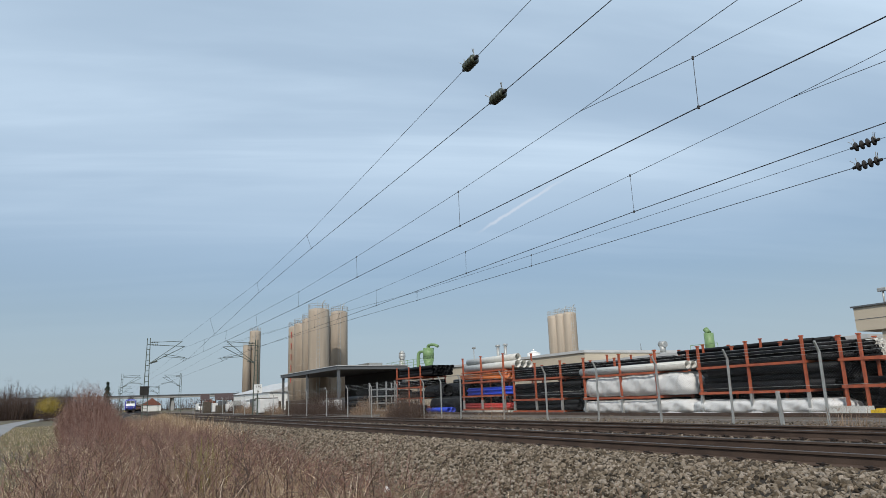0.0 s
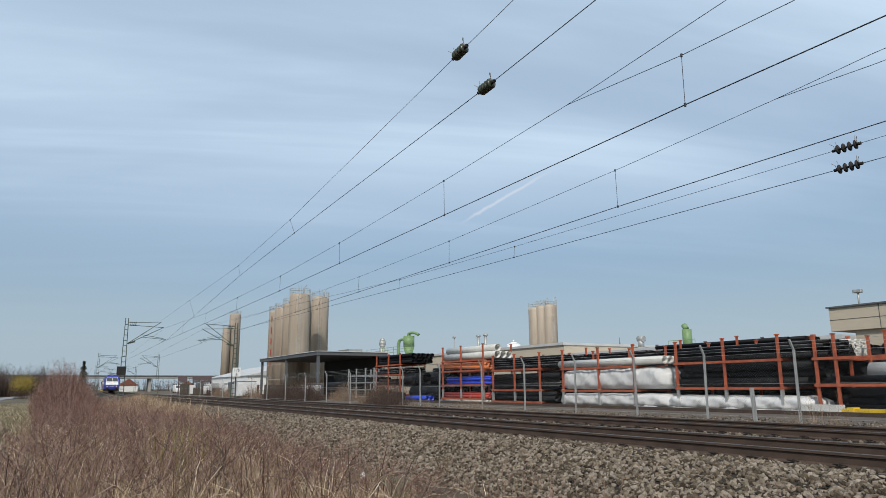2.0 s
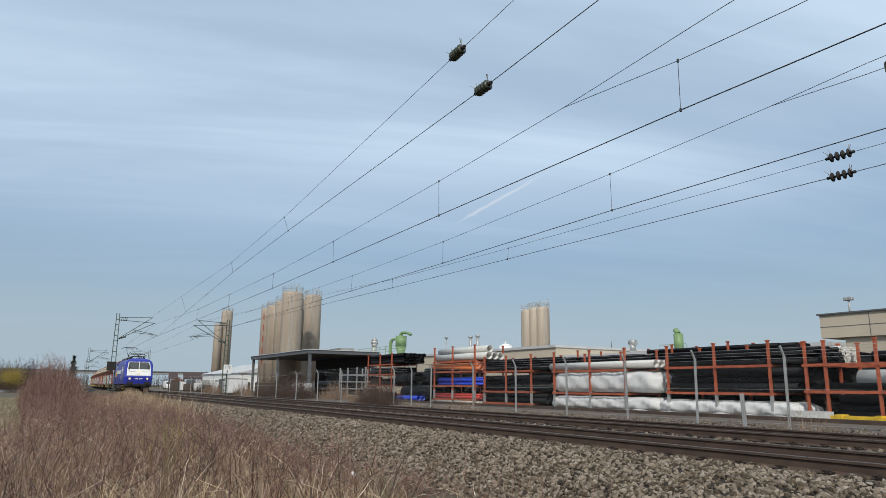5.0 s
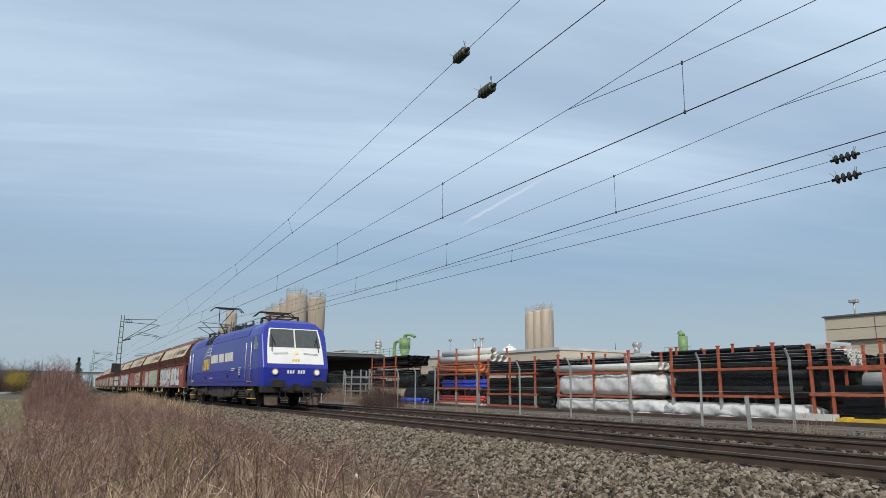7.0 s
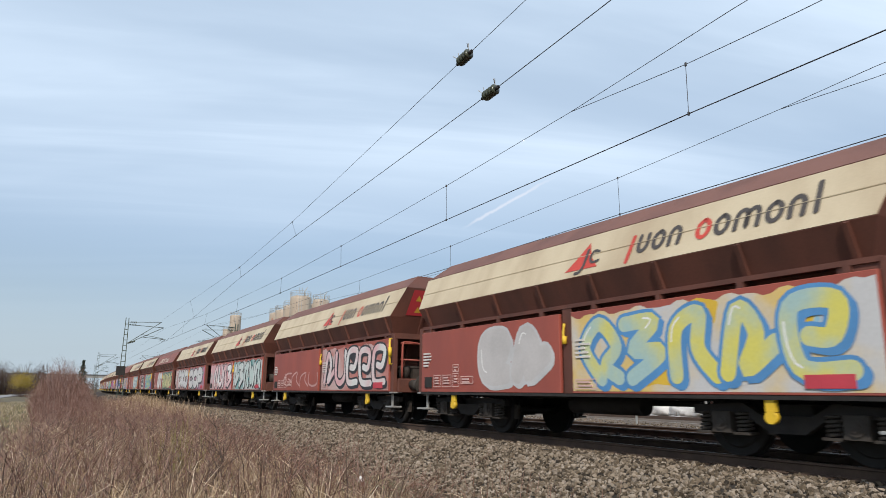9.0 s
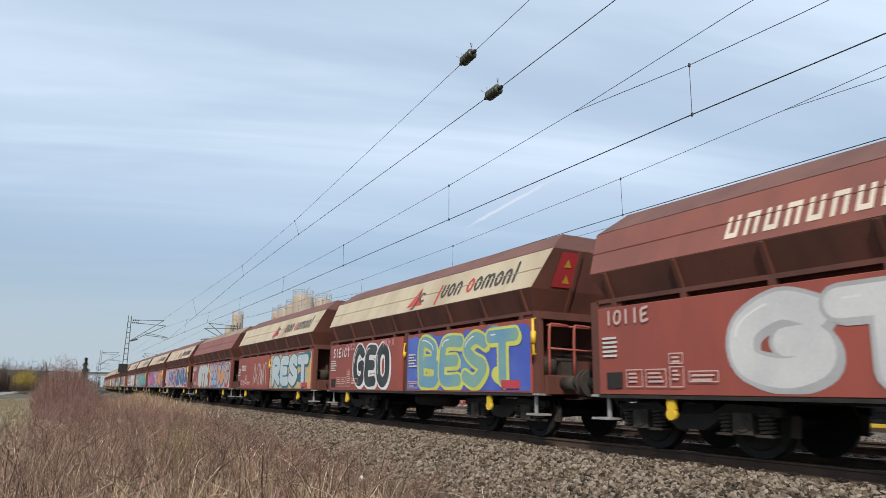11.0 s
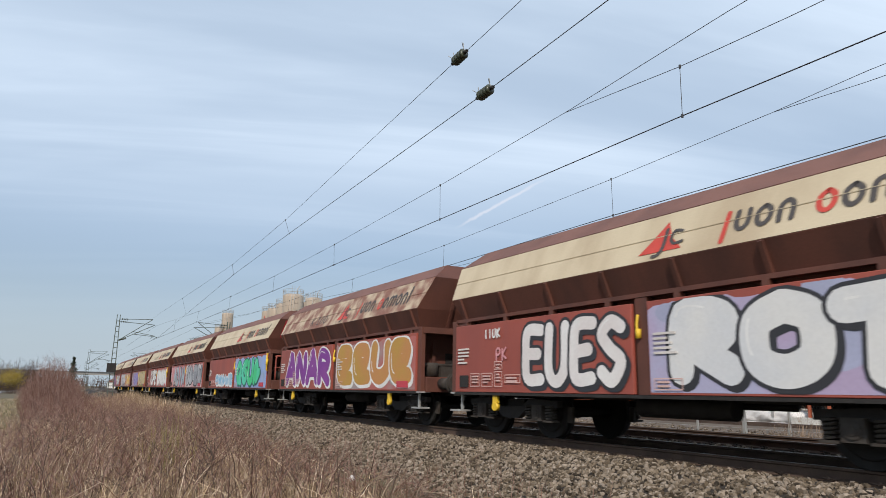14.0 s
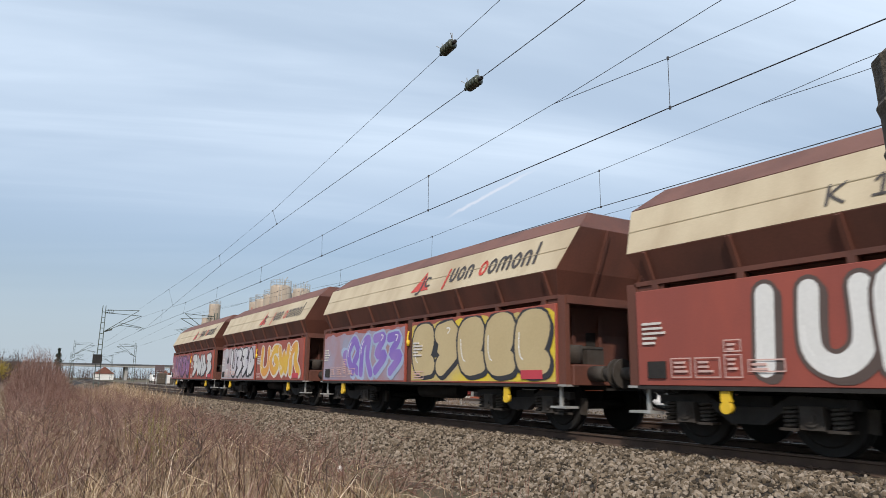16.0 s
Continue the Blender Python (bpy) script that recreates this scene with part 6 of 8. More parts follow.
def bundle(x, y0, y1, z0, z1, w, seed, label):
    """Pipes wrapped in white film: a rounded, creased, tied sack with loose ends."""
    rng = random.Random(seed)
    bm = bmesh.new()
    rings = []
    n, k = 70, 26
    zc, hz = (z0 + z1) / 2, (z1 - z0) / 2
    for i in range(n + 1):
        t = i / n
        y = y0 + (y1 - y0) * t
        f = min(1.0, 0.4 + 9 * min(t, 1 - t)) ** 0.5
        rings.append([])
        for j in range(k):
            a = 2 * math.pi * j / k
            c, s = math.cos(a), math.sin(a)
            q = (abs(c) ** 4 + abs(s) ** 4) ** -0.25
            wob = 1 + rng.uniform(-0.03, 0.03) + 0.035 * math.sin(i * 0.55 + j * 0.9) + 0.03 * math.sin(i * 1.7 - j * 1.3)
            rings[-1].append((x + w * c * q * f * wob, y + rng.uniform(-0.02, 0.02), max(z0, zc - (1 - f) * hz * 0.6 + hz * s * q * f * wob)))
    ring_loft(bm, rings)
    ob = thing("film_wrapped_load", bm, M_WRAP, label, "pipe bundle", group="wrapped bundles")
    for p in ob.data.polygons:
        p.use_smooth = True
    return ob


def build_racks():
    X0, X1 = 24.0, 26.2
    rack([16.15, 18.6, 21.05], X0, X1, 2.66, (1.80, 0.74), "rusty orange stillage loaded with long black pipes")
    stack(X0 + 0.08, 14.5, 21.2, 1.80, 12, 4, 0.085, M_BLACKPIPE, "long thin black plastic pipe in the rack", 1, 0.25)
    stack(X0 + 0.10, 14.9, 21.0, 0.76, 6, 3, 0.17, M_BLACKPIPE, "thick black plastic pipe on the lower shelf", 2, 0.3)
    for _y0, _y1, _s in ((8.5, 13.8, 41), (14.6, 21.4, 42), (21.8, 28.6, 43), (29.0, 35.2, 44), (42.5, 48.5, 45)):
        stack(26.9, _y0, _y1, G, 5, 7, 0.20, M_BLACKPIPE, "pile of wide black pipes behind the front racks", _s, 0.25, True)
    bundle(24.7, 14.9, 21.85, G, 0.40, 0.75, 5, "long pipe bundle wrapped in white film on the ground")
    rack([23.6, 26.0, 28.75], X0, X1, 2.68, (1.76, 0.64), "orange stillage holding white wrapped bundles")
    bundle(24.75, 21.75, 29.1, 0.66, 1.66, 0.72, 6, "pipe bundle wrapped in creased white film on the shelf")
    bundle(24.75, 21.6, 29.3, G, 0.46, 0.74, 7, "sagging pipe bundle wrapped in white film below")
    for i in range(4):
        lay_pipe(24.18 + 0.38 * i, 21.85, 29.15, 1.96, 0.18, M_GREYPIPE, "pale grey pipe on the upper shelf")
    rack([30.75, 33.15, 35.4], X0, X1, 2.66, (1.84, 0.66, 0.0), "orange stillage packed with black pipes")
    stack(X0 + 0.08, 28.9, 35.5, 1.84, 8, 3, 0.12, M_BLACKPIPE, "black plastic pipe on the top shelf", 8, 0.2)
    stack(X0 + 0.08, 29.2, 35.5, 0.68, 6, 3, 0.16, M_BLACKPIPE, "black plastic pipe on the middle shelf", 9, 0.2)
    stack(X0 + 0.08, 29.6, 35.5, G + 0.18, 6, 2, 0.15, M_BLACKPIPE, "black plastic pipe on the bottom shelf", 10, 0.2)
    for i in range(3):
        lay_pipe(24.3 + 0.16 * i, 29.3, 33.0, 0.95 + 0.12 * (i % 2), 0.06, M_GREYPIPE, "thin pale grey pipe among the black ones")
    rack([36.5, 39.2, 41.6], X0, X1, 3.48, (2.56, 1.90, 0.98, 0.12), "tall orange stillage with white, orange, blue and red pipes")
    for i, (dx, dz) in enumerate(((0.30, 0.24), (0.82, 0.24), (1.34, 0.24), (0.56, 0.68))):
        lay_pipe(X0 + dx, 35.3 + 0.1 * i, 41.7, 2.56 + dz, 0.235, M_GREYPIPE, "wide pale pipe on the top shelf")
    for i in range(5):
        lay_pipe(X0 + 0.2 + 0.28 * i, 36.0, 42.0, 2.02, 0.13, M_ORANGEPIPE, "orange pipe on the sloping shelf", 1.6)
        lay_pipe(X0 + 0.2 + 0.28 * i, 36.3, 42.2, 2.24, 0.12, M_ORANGEPIPE, "orange pipe lying on the others", 0.4)
    stack(X0 + 0.10, 35.7, 41.3, 0.98, 9, 4, 0.07, M_BLUEPIPE, "blue plastic pipe on the middle shelf", 12, 0.15)
    stack(X0 + 0.10, 36.2, 42.0, 0.12, 5, 2, 0.09, M_REDPIPE, "red plastic pipe on the lower shelf", 13, 0.15)
    for i in range(3):
        lay_pipe(X0 + 0.2 + 0.2 * i, 36.2, 42.2, G + 0.09, 0.08, M_GREYPIPE, "pale pipe under the rack")
    for i, (x, y0, y1, z, r) in enumerate(((24.6, 42.2, 46.8, 0.42, 0.58), (25.9, 42.4, 47.5, 0.48, 0.62), (25.2, 42.0, 47.4, 1.42, 0.52), (24.4, 44.6, 47.6, 1.45, 0.42), (23.4, 46.6, 48.4, 0.14, 0.32), (23.3, 48.6, 50.1, 0.1, 0.30))):
        lay_pipe(x, y0, y1, z, r, M_BLACKPIPE, "very wide black plastic pipe on the ground", 0, 0.06)
    for i in range(2):
        lay_pipe(23.5 + 0.36 * i, 42.9, 46.1, G + 0.24, 0.17, M_BLUEPIPE, "short bright blue pipe on the ground")
    rack([48.3, 50.4, 52.7], X0, X1, 3.40, (2.62, 1.85, 1.0, 0.3), "tall orange stillage with short black pipes", None, False)
    stack(X0 + 0.08, 46.6, 52.6, 2.62, 7, 3, 0.14, M_BLACKPIPE, "black plastic pipe on the top shelf", 14, 0.2)
    stack(X0 + 0.08, 47.4, 52.6, 1.85, 7, 2, 0.13, M_BLACKPIPE, "black plastic pipe on the upper shelf", 15, 0.2)
    stack(X0 + 0.08, 47.6, 52.6, 1.0, 7, 2, 0.13, M_BLACKPIPE, "black plastic pipe on the middle shelf", 16, 0.2)
    rack([53.2, 55.0, 57.0, 58.8], X0, X1, 2.40, (1.9, 1.3, 0.7, 0.1), "grey steel stillage with thin pipes", M_GALV, False)
    stack(X0 + 0.08, 53.1, 58.6, 1.3, 8, 2, 0.10, M_BLACKPIPE, "thin black pipe in the grey rack", 17, 0.1)
    stack(X0 + 0.08, 53.1, 58.6, 0.1, 8, 3, 0.10, M_BLACKPIPE, "thin black pipe in the grey rack", 18, 0.1)
    for i in range(7):
        lay_pipe(25.0 + 0.55 * (i % 3), 60.5, 66.5, 0.1 + 0.5 * (i // 3), 0.27, M_BLACKPIPE, "wide black pipe stacked under the canopy")
    # rack towards the gate
    rack([9.6, 12.25, 14.0, 14.72], X0, X1, 2.54, (1.78, 0.84), "rusty brown stillage with mixed pipes", M_ORANGE, False)
    stack(X0 + 1.7, 14.4, 15.7, 1.82, 10, 6, 0.06, M_GREYPIPE, "short white pipe stacked behind the rack", 21, 0.05)
    lay_pipe(25.5, 9.0, 13.6, 1.22, 0.36, M_GREYPIPE, "wide pale grey pipe on the shelf")
    lay_pipe(24.4, 8.0, 14.2, 0.98, 0.13, M_BLACKPIPE, "black pipe on the shelf")
    stack(X0 + 0.1, 8.0, 13.8, G, 6, 3, 0.16, M_BLACKPIPE, "black plastic pipe on the ground", 22, 0.3)
    # a second, further row showing over the first
    rack([22.0, 25.5, 29.0, 33.0], 29.5, 31.5, 3.15, (2.4, 1.2), "further orange stillage behind the first row", None, False)
    stack(29.6, 19.0, 27.0, 2.4, 8, 3, 0.11, M_BLACKPIPE, "pile of black pipes in the further row", 31, 0.4, True)
    stack(29.6, 28.0, 34.0, 2.4, 8, 2, 0.11, M_BLACKPIPE, "pile of black pipes in the further row", 32, 0.4, True)
    stack(29.6, 42.0, 48.0, G, 5, 5, 0.2, M_BLACKPIPE, "pile of black pipes in the further row", 33, 0.4, True)
    # low things along the fence
    bm = bmesh.new()
    for a, b in (((22.6, 9.5, 0.0), (22.6, 13.3, 0.0)),):
        box(bm, 22.45, 22.75, 9.5, 13.1, -0.16, 0.04)
    for y in (10.2, 11.6, 12.8):
        box(bm, 22.4, 22.8, y - 0.1, y + 0.1, -0.18, 0.08)
    thing("yellow_beam", bm, M_YELLOW, "yellow steel lifting beam lying on the ground", "beam")
    bm = bmesh.new()
    for x0, x1, z0, z1 in ((22.7, 22.75, G, 0.14), (23.15, 23.2, G, 0.14), (22.7, 23.2, G, -0.13)):
        box(bm, x0, x1, 13.4, 14.7, z0, z1)
    thing("white_channel", bm, M_GREYPIPE, "pale open plastic channel lying on the ground", "channel")
    bm = bmesh.new()
    rng = random.Random(3)
    rows = []
    for i in range(26):
        y = 12.6 + i * 0.42
        rows.append([bm.verts.new((x + rng.uniform(-0.08, 0.08), y, G + 0.02 + abs(rng.gauss(0, 0.05)))) for x in (22.6, 22.9, 23.2, 23.5)])
    for A, B in zip(rows, rows[1:]):
        for i in range(3):
            bm.faces.new((A[i], A[i + 1], B[i + 1], B[i])).smooth = True
    sh = thing("loose_film", bm, M_WRAP, "torn sheet of white film lying along the racks", "plastic film")
    md = sh.modifiers.new("thick", "SOLIDIFY"); md.thickness = 0.012
    # a low timber and rail edging along the yard
    bm = bmesh.new()
    sweep(bm, [(12.6, -0.3), (12.85, -0.3), (12.85, -0.05), (12.6, -0.05)], [-10, 10, 20, 30, 40, 60], TRACK_A)
    thing("edge_beam", bm, M_RAIL, "rust-brown steel edge beam along the yard", "beam")


build_racks()


def build_fence():
    fe = base("chain_link_fence", "galvanised chain-link fence on posts with angled tops", "fence")
    ys = [8.6, 11.85, 14.96, 17.95, 21.24, 24.58, 28.0, 32.2, 34.4, 36.6, 40.5, 44.8, 49.5, 54.5, 60.0, 66.0, 72.0, 79.0, 86.0, 93.0, 101.0, 110.0, 120.0, 131.0]
    X = 18.3
    rng = random.Random(9)
    for y in ys:
        x = X + bend(y) * 0.6
        lean = rng.uniform(-0.06, 0.06)
        bm = bmesh.new()
        bar(bm, (x, y, -0.4), (x, y + lean, 1.78), 0.055, 0.06)
        bar(bm, (x, y + lean, 1.76), (x - 0.16, y + lean, 2.06), 0.05, 0.05)
        part("fence_post", bm, M_GALV, fe, "grey post with angled top")
    bm = bmesh.new()
    bar(bm, (X, 13.25, -0.35), (X, 13.3, 0.72), 0.09, 0.09)
    part("stub_post", bm, M_GALV, fe)
    for dx, z in ((0, -0.1), (0, 0.85), (0, 1.72), (-0.05, 1.82), (-0.10, 1.91), (-0.15, 2.0)):
        bm = bmesh.new()
        rod(bm, (X + dx, ys[0], z), (X + bend(79) * 0.6 + dx, ys[-1], z), 0.004, 4)
        part("line_wire", bm, M_GALV, fe)
    verts, faces = [], []
    H, step = 1.85, 0.085
    y = 6.0
    while y < 46:
        for s in (-1, 1):
            n = len(verts)
            for p, q in ((y, -0.12), (y + s * H, -0.12 + H)):
                verts += [(X - 0.0014, p, q), (X + 0.0014, p, q), (X + 0.0, p + 0.0028, q)]
            faces += [(n, n + 1, n + 4, n + 3), (n + 1, n + 2, n + 5, n + 4), (n + 2, n, n + 3, n + 5)]
        y += step
    o = new("mesh_wire", raw("mesh_wire", verts, faces, M_MESHWIRE))
    o.parent = fe
    o["kind"] = "stuff"


build_fence()


def silo(x, y, r, top, label, ladder=True, foot=G):
    s = base("silo", label, "silo", pose(x, y, 0), group="steel silos")
    bm = bmesh.new()
    rings = []
    n = 32
    for z, k in ((foot, 1.0), (top - 0.5, 1.0), (top - 0.15, 0.96), (top, 0.75), (top + 0.1, 0.2)):
        rings.append([(r * k * math.cos(2 * math.pi * i / n), r * k * math.sin(2 * math.pi * i / n), z) for i in range(n)])
    R = ring_loft(bm, rings)
    for f in bm.faces:
        f.smooth = True
    sh = part("shell", bm, M_STEEL, s, "brushed beige-grey steel shell")
    for i in range(1, 6):
        z = foot + (top - foot) * i / 6
        bm = bmesh.new()
        rod(bm, (0, 0, z - 0.03), (0, 0, z + 0.03), r + 0.012, n, cap=False)
        part("seam_band", bm, M_STEEL, sh)
    bm = bmesh.new()
    for z in (top + 0.35, top + 0.7):
        for i in range(16):
            a, b = 2 * math.pi * i / 16, 2 * math.pi * (i + 1) / 16
            rod(bm, (r * math.cos(a), r * math.sin(a), z), (r * math.cos(b), r * math.sin(b), z), 0.025, 4)
    for i in range(16):
        a = 2 * math.pi * i / 16
        rod(bm, (r * math.cos(a), r * math.sin(a), top - 0.4), (r * math.cos(a), r * math.sin(a), top + 0.72), 0.025, 4)
    part("railing", bm, M_GALV, s)
    if ladder:
        bm = bmesh.new()
        a = -1.9
        cx, cy = (r + 0.15) * math.cos(a), (r + 0.15) * math.sin(a)
        for d in (-0.22, 0.22):
            rod(bm, (cx + d, cy, foot + 2), (cx + d, cy, top + 1.1), 0.03, 4)
        for i in range(int((top - foot - 2) / 0.6)):
            rod(bm, (cx - 0.22, cy, foot + 2.2 + 0.6 * i), (cx + 0.22, cy, foot + 2.2 + 0.6 * i), 0.02, 4)
        part("ladder", bm, M_GALV, s)
    bm = bmesh.new()
    path_rod(bm, [(0.3, -r * 0.6, top), (0.3, -r * 0.6, top + 0.8), (0.7, -r * 0.6, top + 1.3)], 0.07, 6)
    part("vent_pipe", bm, M_GALV, s)
    return s


for x, y, r, top, lad in ((32.6, 100, 1.55, 14.9, True), (38.4, 107, 1.38, 15.6, True), (36.2, 109.5, 1.4, 15.2, False), (35.2, 112, 1.5, 14.9, False), (35.4, 117.5, 1.5, 14.7, False), (36.1, 123.5, 1.5, 14.8, True), (38.6, 113.0, 1.45, 15.5, False)):
    silo(x, y, r, top, "tall steel silo in the cluster behind the canopy", lad)
for x, y, top in ((71.0, 91.6, 13.9), (71.6, 90.5, 14.1), (72.25, 89.2, 14.2)):
    silo(x, y, 1.15, top, "steel silo in the row of three behind the hall", x > 72)
for i in range(5):
    a = radians(212)
    bm = bmesh.new()
    z = 12.6 - 2.0 * i
    bar(bm, (1.52 * math.cos(a), 1.52 * math.sin(a), z), (1.52 * math.cos(a), 1.52 * math.sin(a), z + 1.1), 0.5, 0.03)
    SILO_MARKED = [o for o in scene.objects if o.name.startswith("silo") and o.parent is None and abs(o.location.y - 123.5) < 0.1][0]
    part("red_mark", bm, M_LOGORED, SILO_MARKED, "faded red painted mark on the silo")
silo(42.7, 185, 1.45, 20.4, "slim steel silo standing apart")
silo(40.4, 184, 1.0, 16.5, "lower steel silo beside the slim one", False)


def prism(name, x0, x1, y0, y1, z0, z1, material, label, cat, kind=""):
    bm = bmesh.new()
    box(bm, x0, x1, y0, y1, z0, z1)
    return thing(name, bm, material, label, cat, kind=kind)


def build_buildings():
    # long hall with horizontal cladding
    h = base("factory_hall", "long low factory hall with beige cladding and flat roof", "building")
    bm = bmesh.new()
    box(bm, 42.0, 80.0, 50.0, 104.0, G, 4.62)
    part("wall", bm, M_HALL, h)
    bm = bmesh.new()
    box(bm, 42.05, 79.9, 24.0, 50.0, G, 3.55)
    part("annexe_wall", bm, M_HALL, h)
    bm = bmesh.new()
    box(bm, 41.9, 80.1, 23.9, 49.85, 3.55, 3.80)
    part("annexe_roof_edge", bm, M_HALLROOF, h)
    for z in (0.9, 1.8, 2.7, 3.6):
        bm = bmesh.new()
        box(bm, 41.98, 42.0, 50.0, 104.0, z - 0.02, z + 0.02)
        part("cladding_joint", bm, M_CANOPY, h)
    bm = bmesh.new()
    box(bm, 41.85, 80.2, 49.9, 104.2, 4.62, 4.86)
    part("roof_edge", bm, M_HALLROOF, h)
    # house block with overhanging upper storey
    b = base("office_block", "beige panelled building with an overhanging upper storey", "building")
    bm = bmesh.new()
    box(bm, 36.2, 52.0, 2.0, 19.9, G, 3.56)
    part("lower_wall", bm, M_HALL, b)
    bm = bmesh.new()
    box(bm, 36.0, 52.0, 1.0, 21.05, 3.56, 4.78)
    up = part("upper_wall", bm, M_HALL, b)
    bm = bmesh.new()
    box(bm, 35.9, 52.1, 0.9, 21.15, 4.78, 4.86)
    part("roof_edge", bm, M_CANOPY, b, "dark roof edge")
    for z in (0.6, 1.6, 2.6, 4.15):
        bm = bmesh.new()
        box(bm, 36.18 if z < 3 else 35.985, 36.2 if z < 3 else 36.0, 2.0, 19.9 if z < 3 else 21.05, z - 0.012, z + 0.012)
        part("panel_joint", bm, M_CANOPY, b)
    for y in (8.0, 14.0, 18.5):
        bm = bmesh.new()
        box(bm, 35.985, 36.0, y - 0.012, y + 0.012, 3.56, 4.78)
        part("panel_joint", bm, M_CANOPY, b)
    # open canopy
    c = base("canopy", "open storage canopy with grey steel posts and dark underside", "canopy")
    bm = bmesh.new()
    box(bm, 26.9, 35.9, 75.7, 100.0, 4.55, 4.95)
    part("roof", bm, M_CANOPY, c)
    bm = bmesh.new()
    box(bm, 26.8, 36.0, 75.6, 100.1, 4.95, 5.03)
    part("roof_sheet", bm, M_HALLROOF, c, "pale roof sheet")
    for x, y in ((27.2, 76.0), (27.2, 88.0), (27.2, 99.6), (35.5, 76.0)):
        bm = bmesh.new()
        box(bm, x - 0.15, x + 0.15, y - 0.15, y + 0.15, G, 4.62)
        part("post", bm, M_CANOPY, c)
    # added dark sheet that stands for the shade under the roof
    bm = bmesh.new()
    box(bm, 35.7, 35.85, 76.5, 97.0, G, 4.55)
    part("shade_backing", bm, M_DARK, c, "dark sheet added as the shade under the canopy")
    # low sheds beyond the canopy
    s = base("shed", "low white shed with a pale pitched roof", "building")
    bm = bmesh.new()
    box(bm, 33.0, 52.0, 130.0, 165.0, G, 3.2)
    part("wall", bm, M_SIGN, s)
    bm = bmesh.new()
    ring_loft(bm, [[(32.7, 129.6, 3.2), (52.3, 129.6, 3.2), (42.5, 129.6, 5.6)], [(32.7, 165.4, 3.2), (52.3, 165.4, 3.2), (42.5, 165.4, 5.6)]])
    part("roof", bm, M_HALLROOF, s)


build_buildings()


def roof_plant():
    g = base("dust_cyclone", "green dust cyclone with a bent outlet duct", "cyclone", pose(48.0, 93.6, 4.86) @ Matrix.Diagonal((1, 1, 0.78, 1)))
    bm = bmesh.new()
    rod(bm, (0, 0, 2.6), (0, 0, 4.7), 0.85, 20)
    rod(bm, (0, 0, 0.4), (0, 0, 2.6), 0.35, 20, 0.85)
    part("cone", bm, M_GREEN, g)
    bm = bmesh.new()
    path_rod(bm, smooth_line([(0, 0, 4.7), (0, -0.1, 5.2), (0.2, -0.9, 5.3), (0.4, -1.7, 5.1), (0.5, -2.2, 4.8)], 4), 0.27, 12)
    part("outlet_duct", bm, M_GREEN, g)
    bm = bmesh.new()
    path_rod(bm, smooth_line([(-0.4, 0.4, 4.0), (-0.7, 1.2, 4.1), (-0.9, 1.7, 3.4), (-0.9, 1.8, 0.0)], 4), 0.26, 12)
    part("inlet_duct", bm, M_GREEN, g)
    bm = bmesh.new()
    for y in (-6, -4, -2, 0, 2, 4, 8, 10):
        rod(bm, (-2.6, y, 0), (-2.6, y, 2.5), 0.04, 5)
    for z in (1.5, 2.0, 2.5):
        rod(bm, (-2.6, -6, z), (-2.6, 10, z), 0.04, 5)
    part("roof_railing", bm, M_GREEN, g, "pale green guard rail")
    v = base("roof_ventilator", "grey cowled ventilator on the hall roof", "ventilator", pose(48.0, 103.2, 4.86) @ Matrix.Diagonal((0.62, 0.62, 0.8, 1)))
    bm = bmesh.new()
    rod(bm, (0, 0, 0), (0, 0, 3.0), 0.8, 14)
    rod(bm, (0, 0, 3.0), (0, 0, 3.6), 0.5, 14, 0.9)
    rod(bm, (0, 0, 3.6), (0, 0, 4.3), 0.9, 14, 0.9)
    rod(bm, (0, 0, 4.3), (0, 0, 5.0), 0.9, 14, 0.4)
    part("cowl", bm, M_GALV, v)
    for y in (72.3, 74.0):
        s = base("exhaust_stack", "slim grey exhaust stack with a cap", "stack", pose(48.0, y, 4.86) @ Matrix.Diagonal((0.85, 0.85, 0.72, 1)), group="exhaust stacks")
        bm = bmesh.new()
        rod(bm, (0, 0, 0), (0, 0, 3.1), 0.24, 10)
        part("stack_pipe", bm, M_GALV, s)
        bm = bmesh.new()
        rod(bm, (0, 0, 3.2), (0, 0, 3.5), 0.4, 10, 0.36)
        part("cap", bm, M_GALV, s)
    t = base("roof_tank", "small white domed tank on the hall roof", "tank", pose(48.0, 66.3, 4.86) @ Matrix.Diagonal((0.6, 0.6, 0.6, 1)))
    bm = bmesh.new()
    rod(bm, (0, 0, 0), (0, 0, 1.5), 1.3, 20)
    rod(bm, (0, 0, 1.5), (0, 0, 1.9), 1.3, 20, 0.4)
    rod(bm, (0, 0, 1.9), (0, 0, 2.3), 0.15, 8)
    part("dome", bm, M_SIGN, t)
    for x, y, z, hgt in ((40.0, 66.7, G, 6.5), (38.0, 20.5, 4.8, 0.95)):
        l = base("floodlight", "floodlight on a slim pole", "floodlight", pose(x, y, z), group="floodlights")
        bm = bmesh.new()
        rod(bm, (0, 0, 0), (0, 0, hgt), 0.05, 8)
        part("pole", bm, M_GALV, l)
        bm = bmesh.new()
        box(bm, -0.12, 0.12, -0.24, 0.24, hgt - 0.06, hgt + 0.14)
        part("lamp_head", bm, M_GALV, l, "", 0.03)
    c = base("filter_unit", "pale green filter unit with a guard rail on the roof", "filter unit", pose(50.0, 42.4, 3.8))
    bm = bmesh.new()
    rod(bm, (0, 0, 0.3), (0, 0, 2.0), 0.42, 16)
    rod(bm, (0, 0, 2.0), (0, 0.3, 2.4), 0.25, 12)
    part("drum", bm, M_GREEN, c)
    bm = bmesh.new()
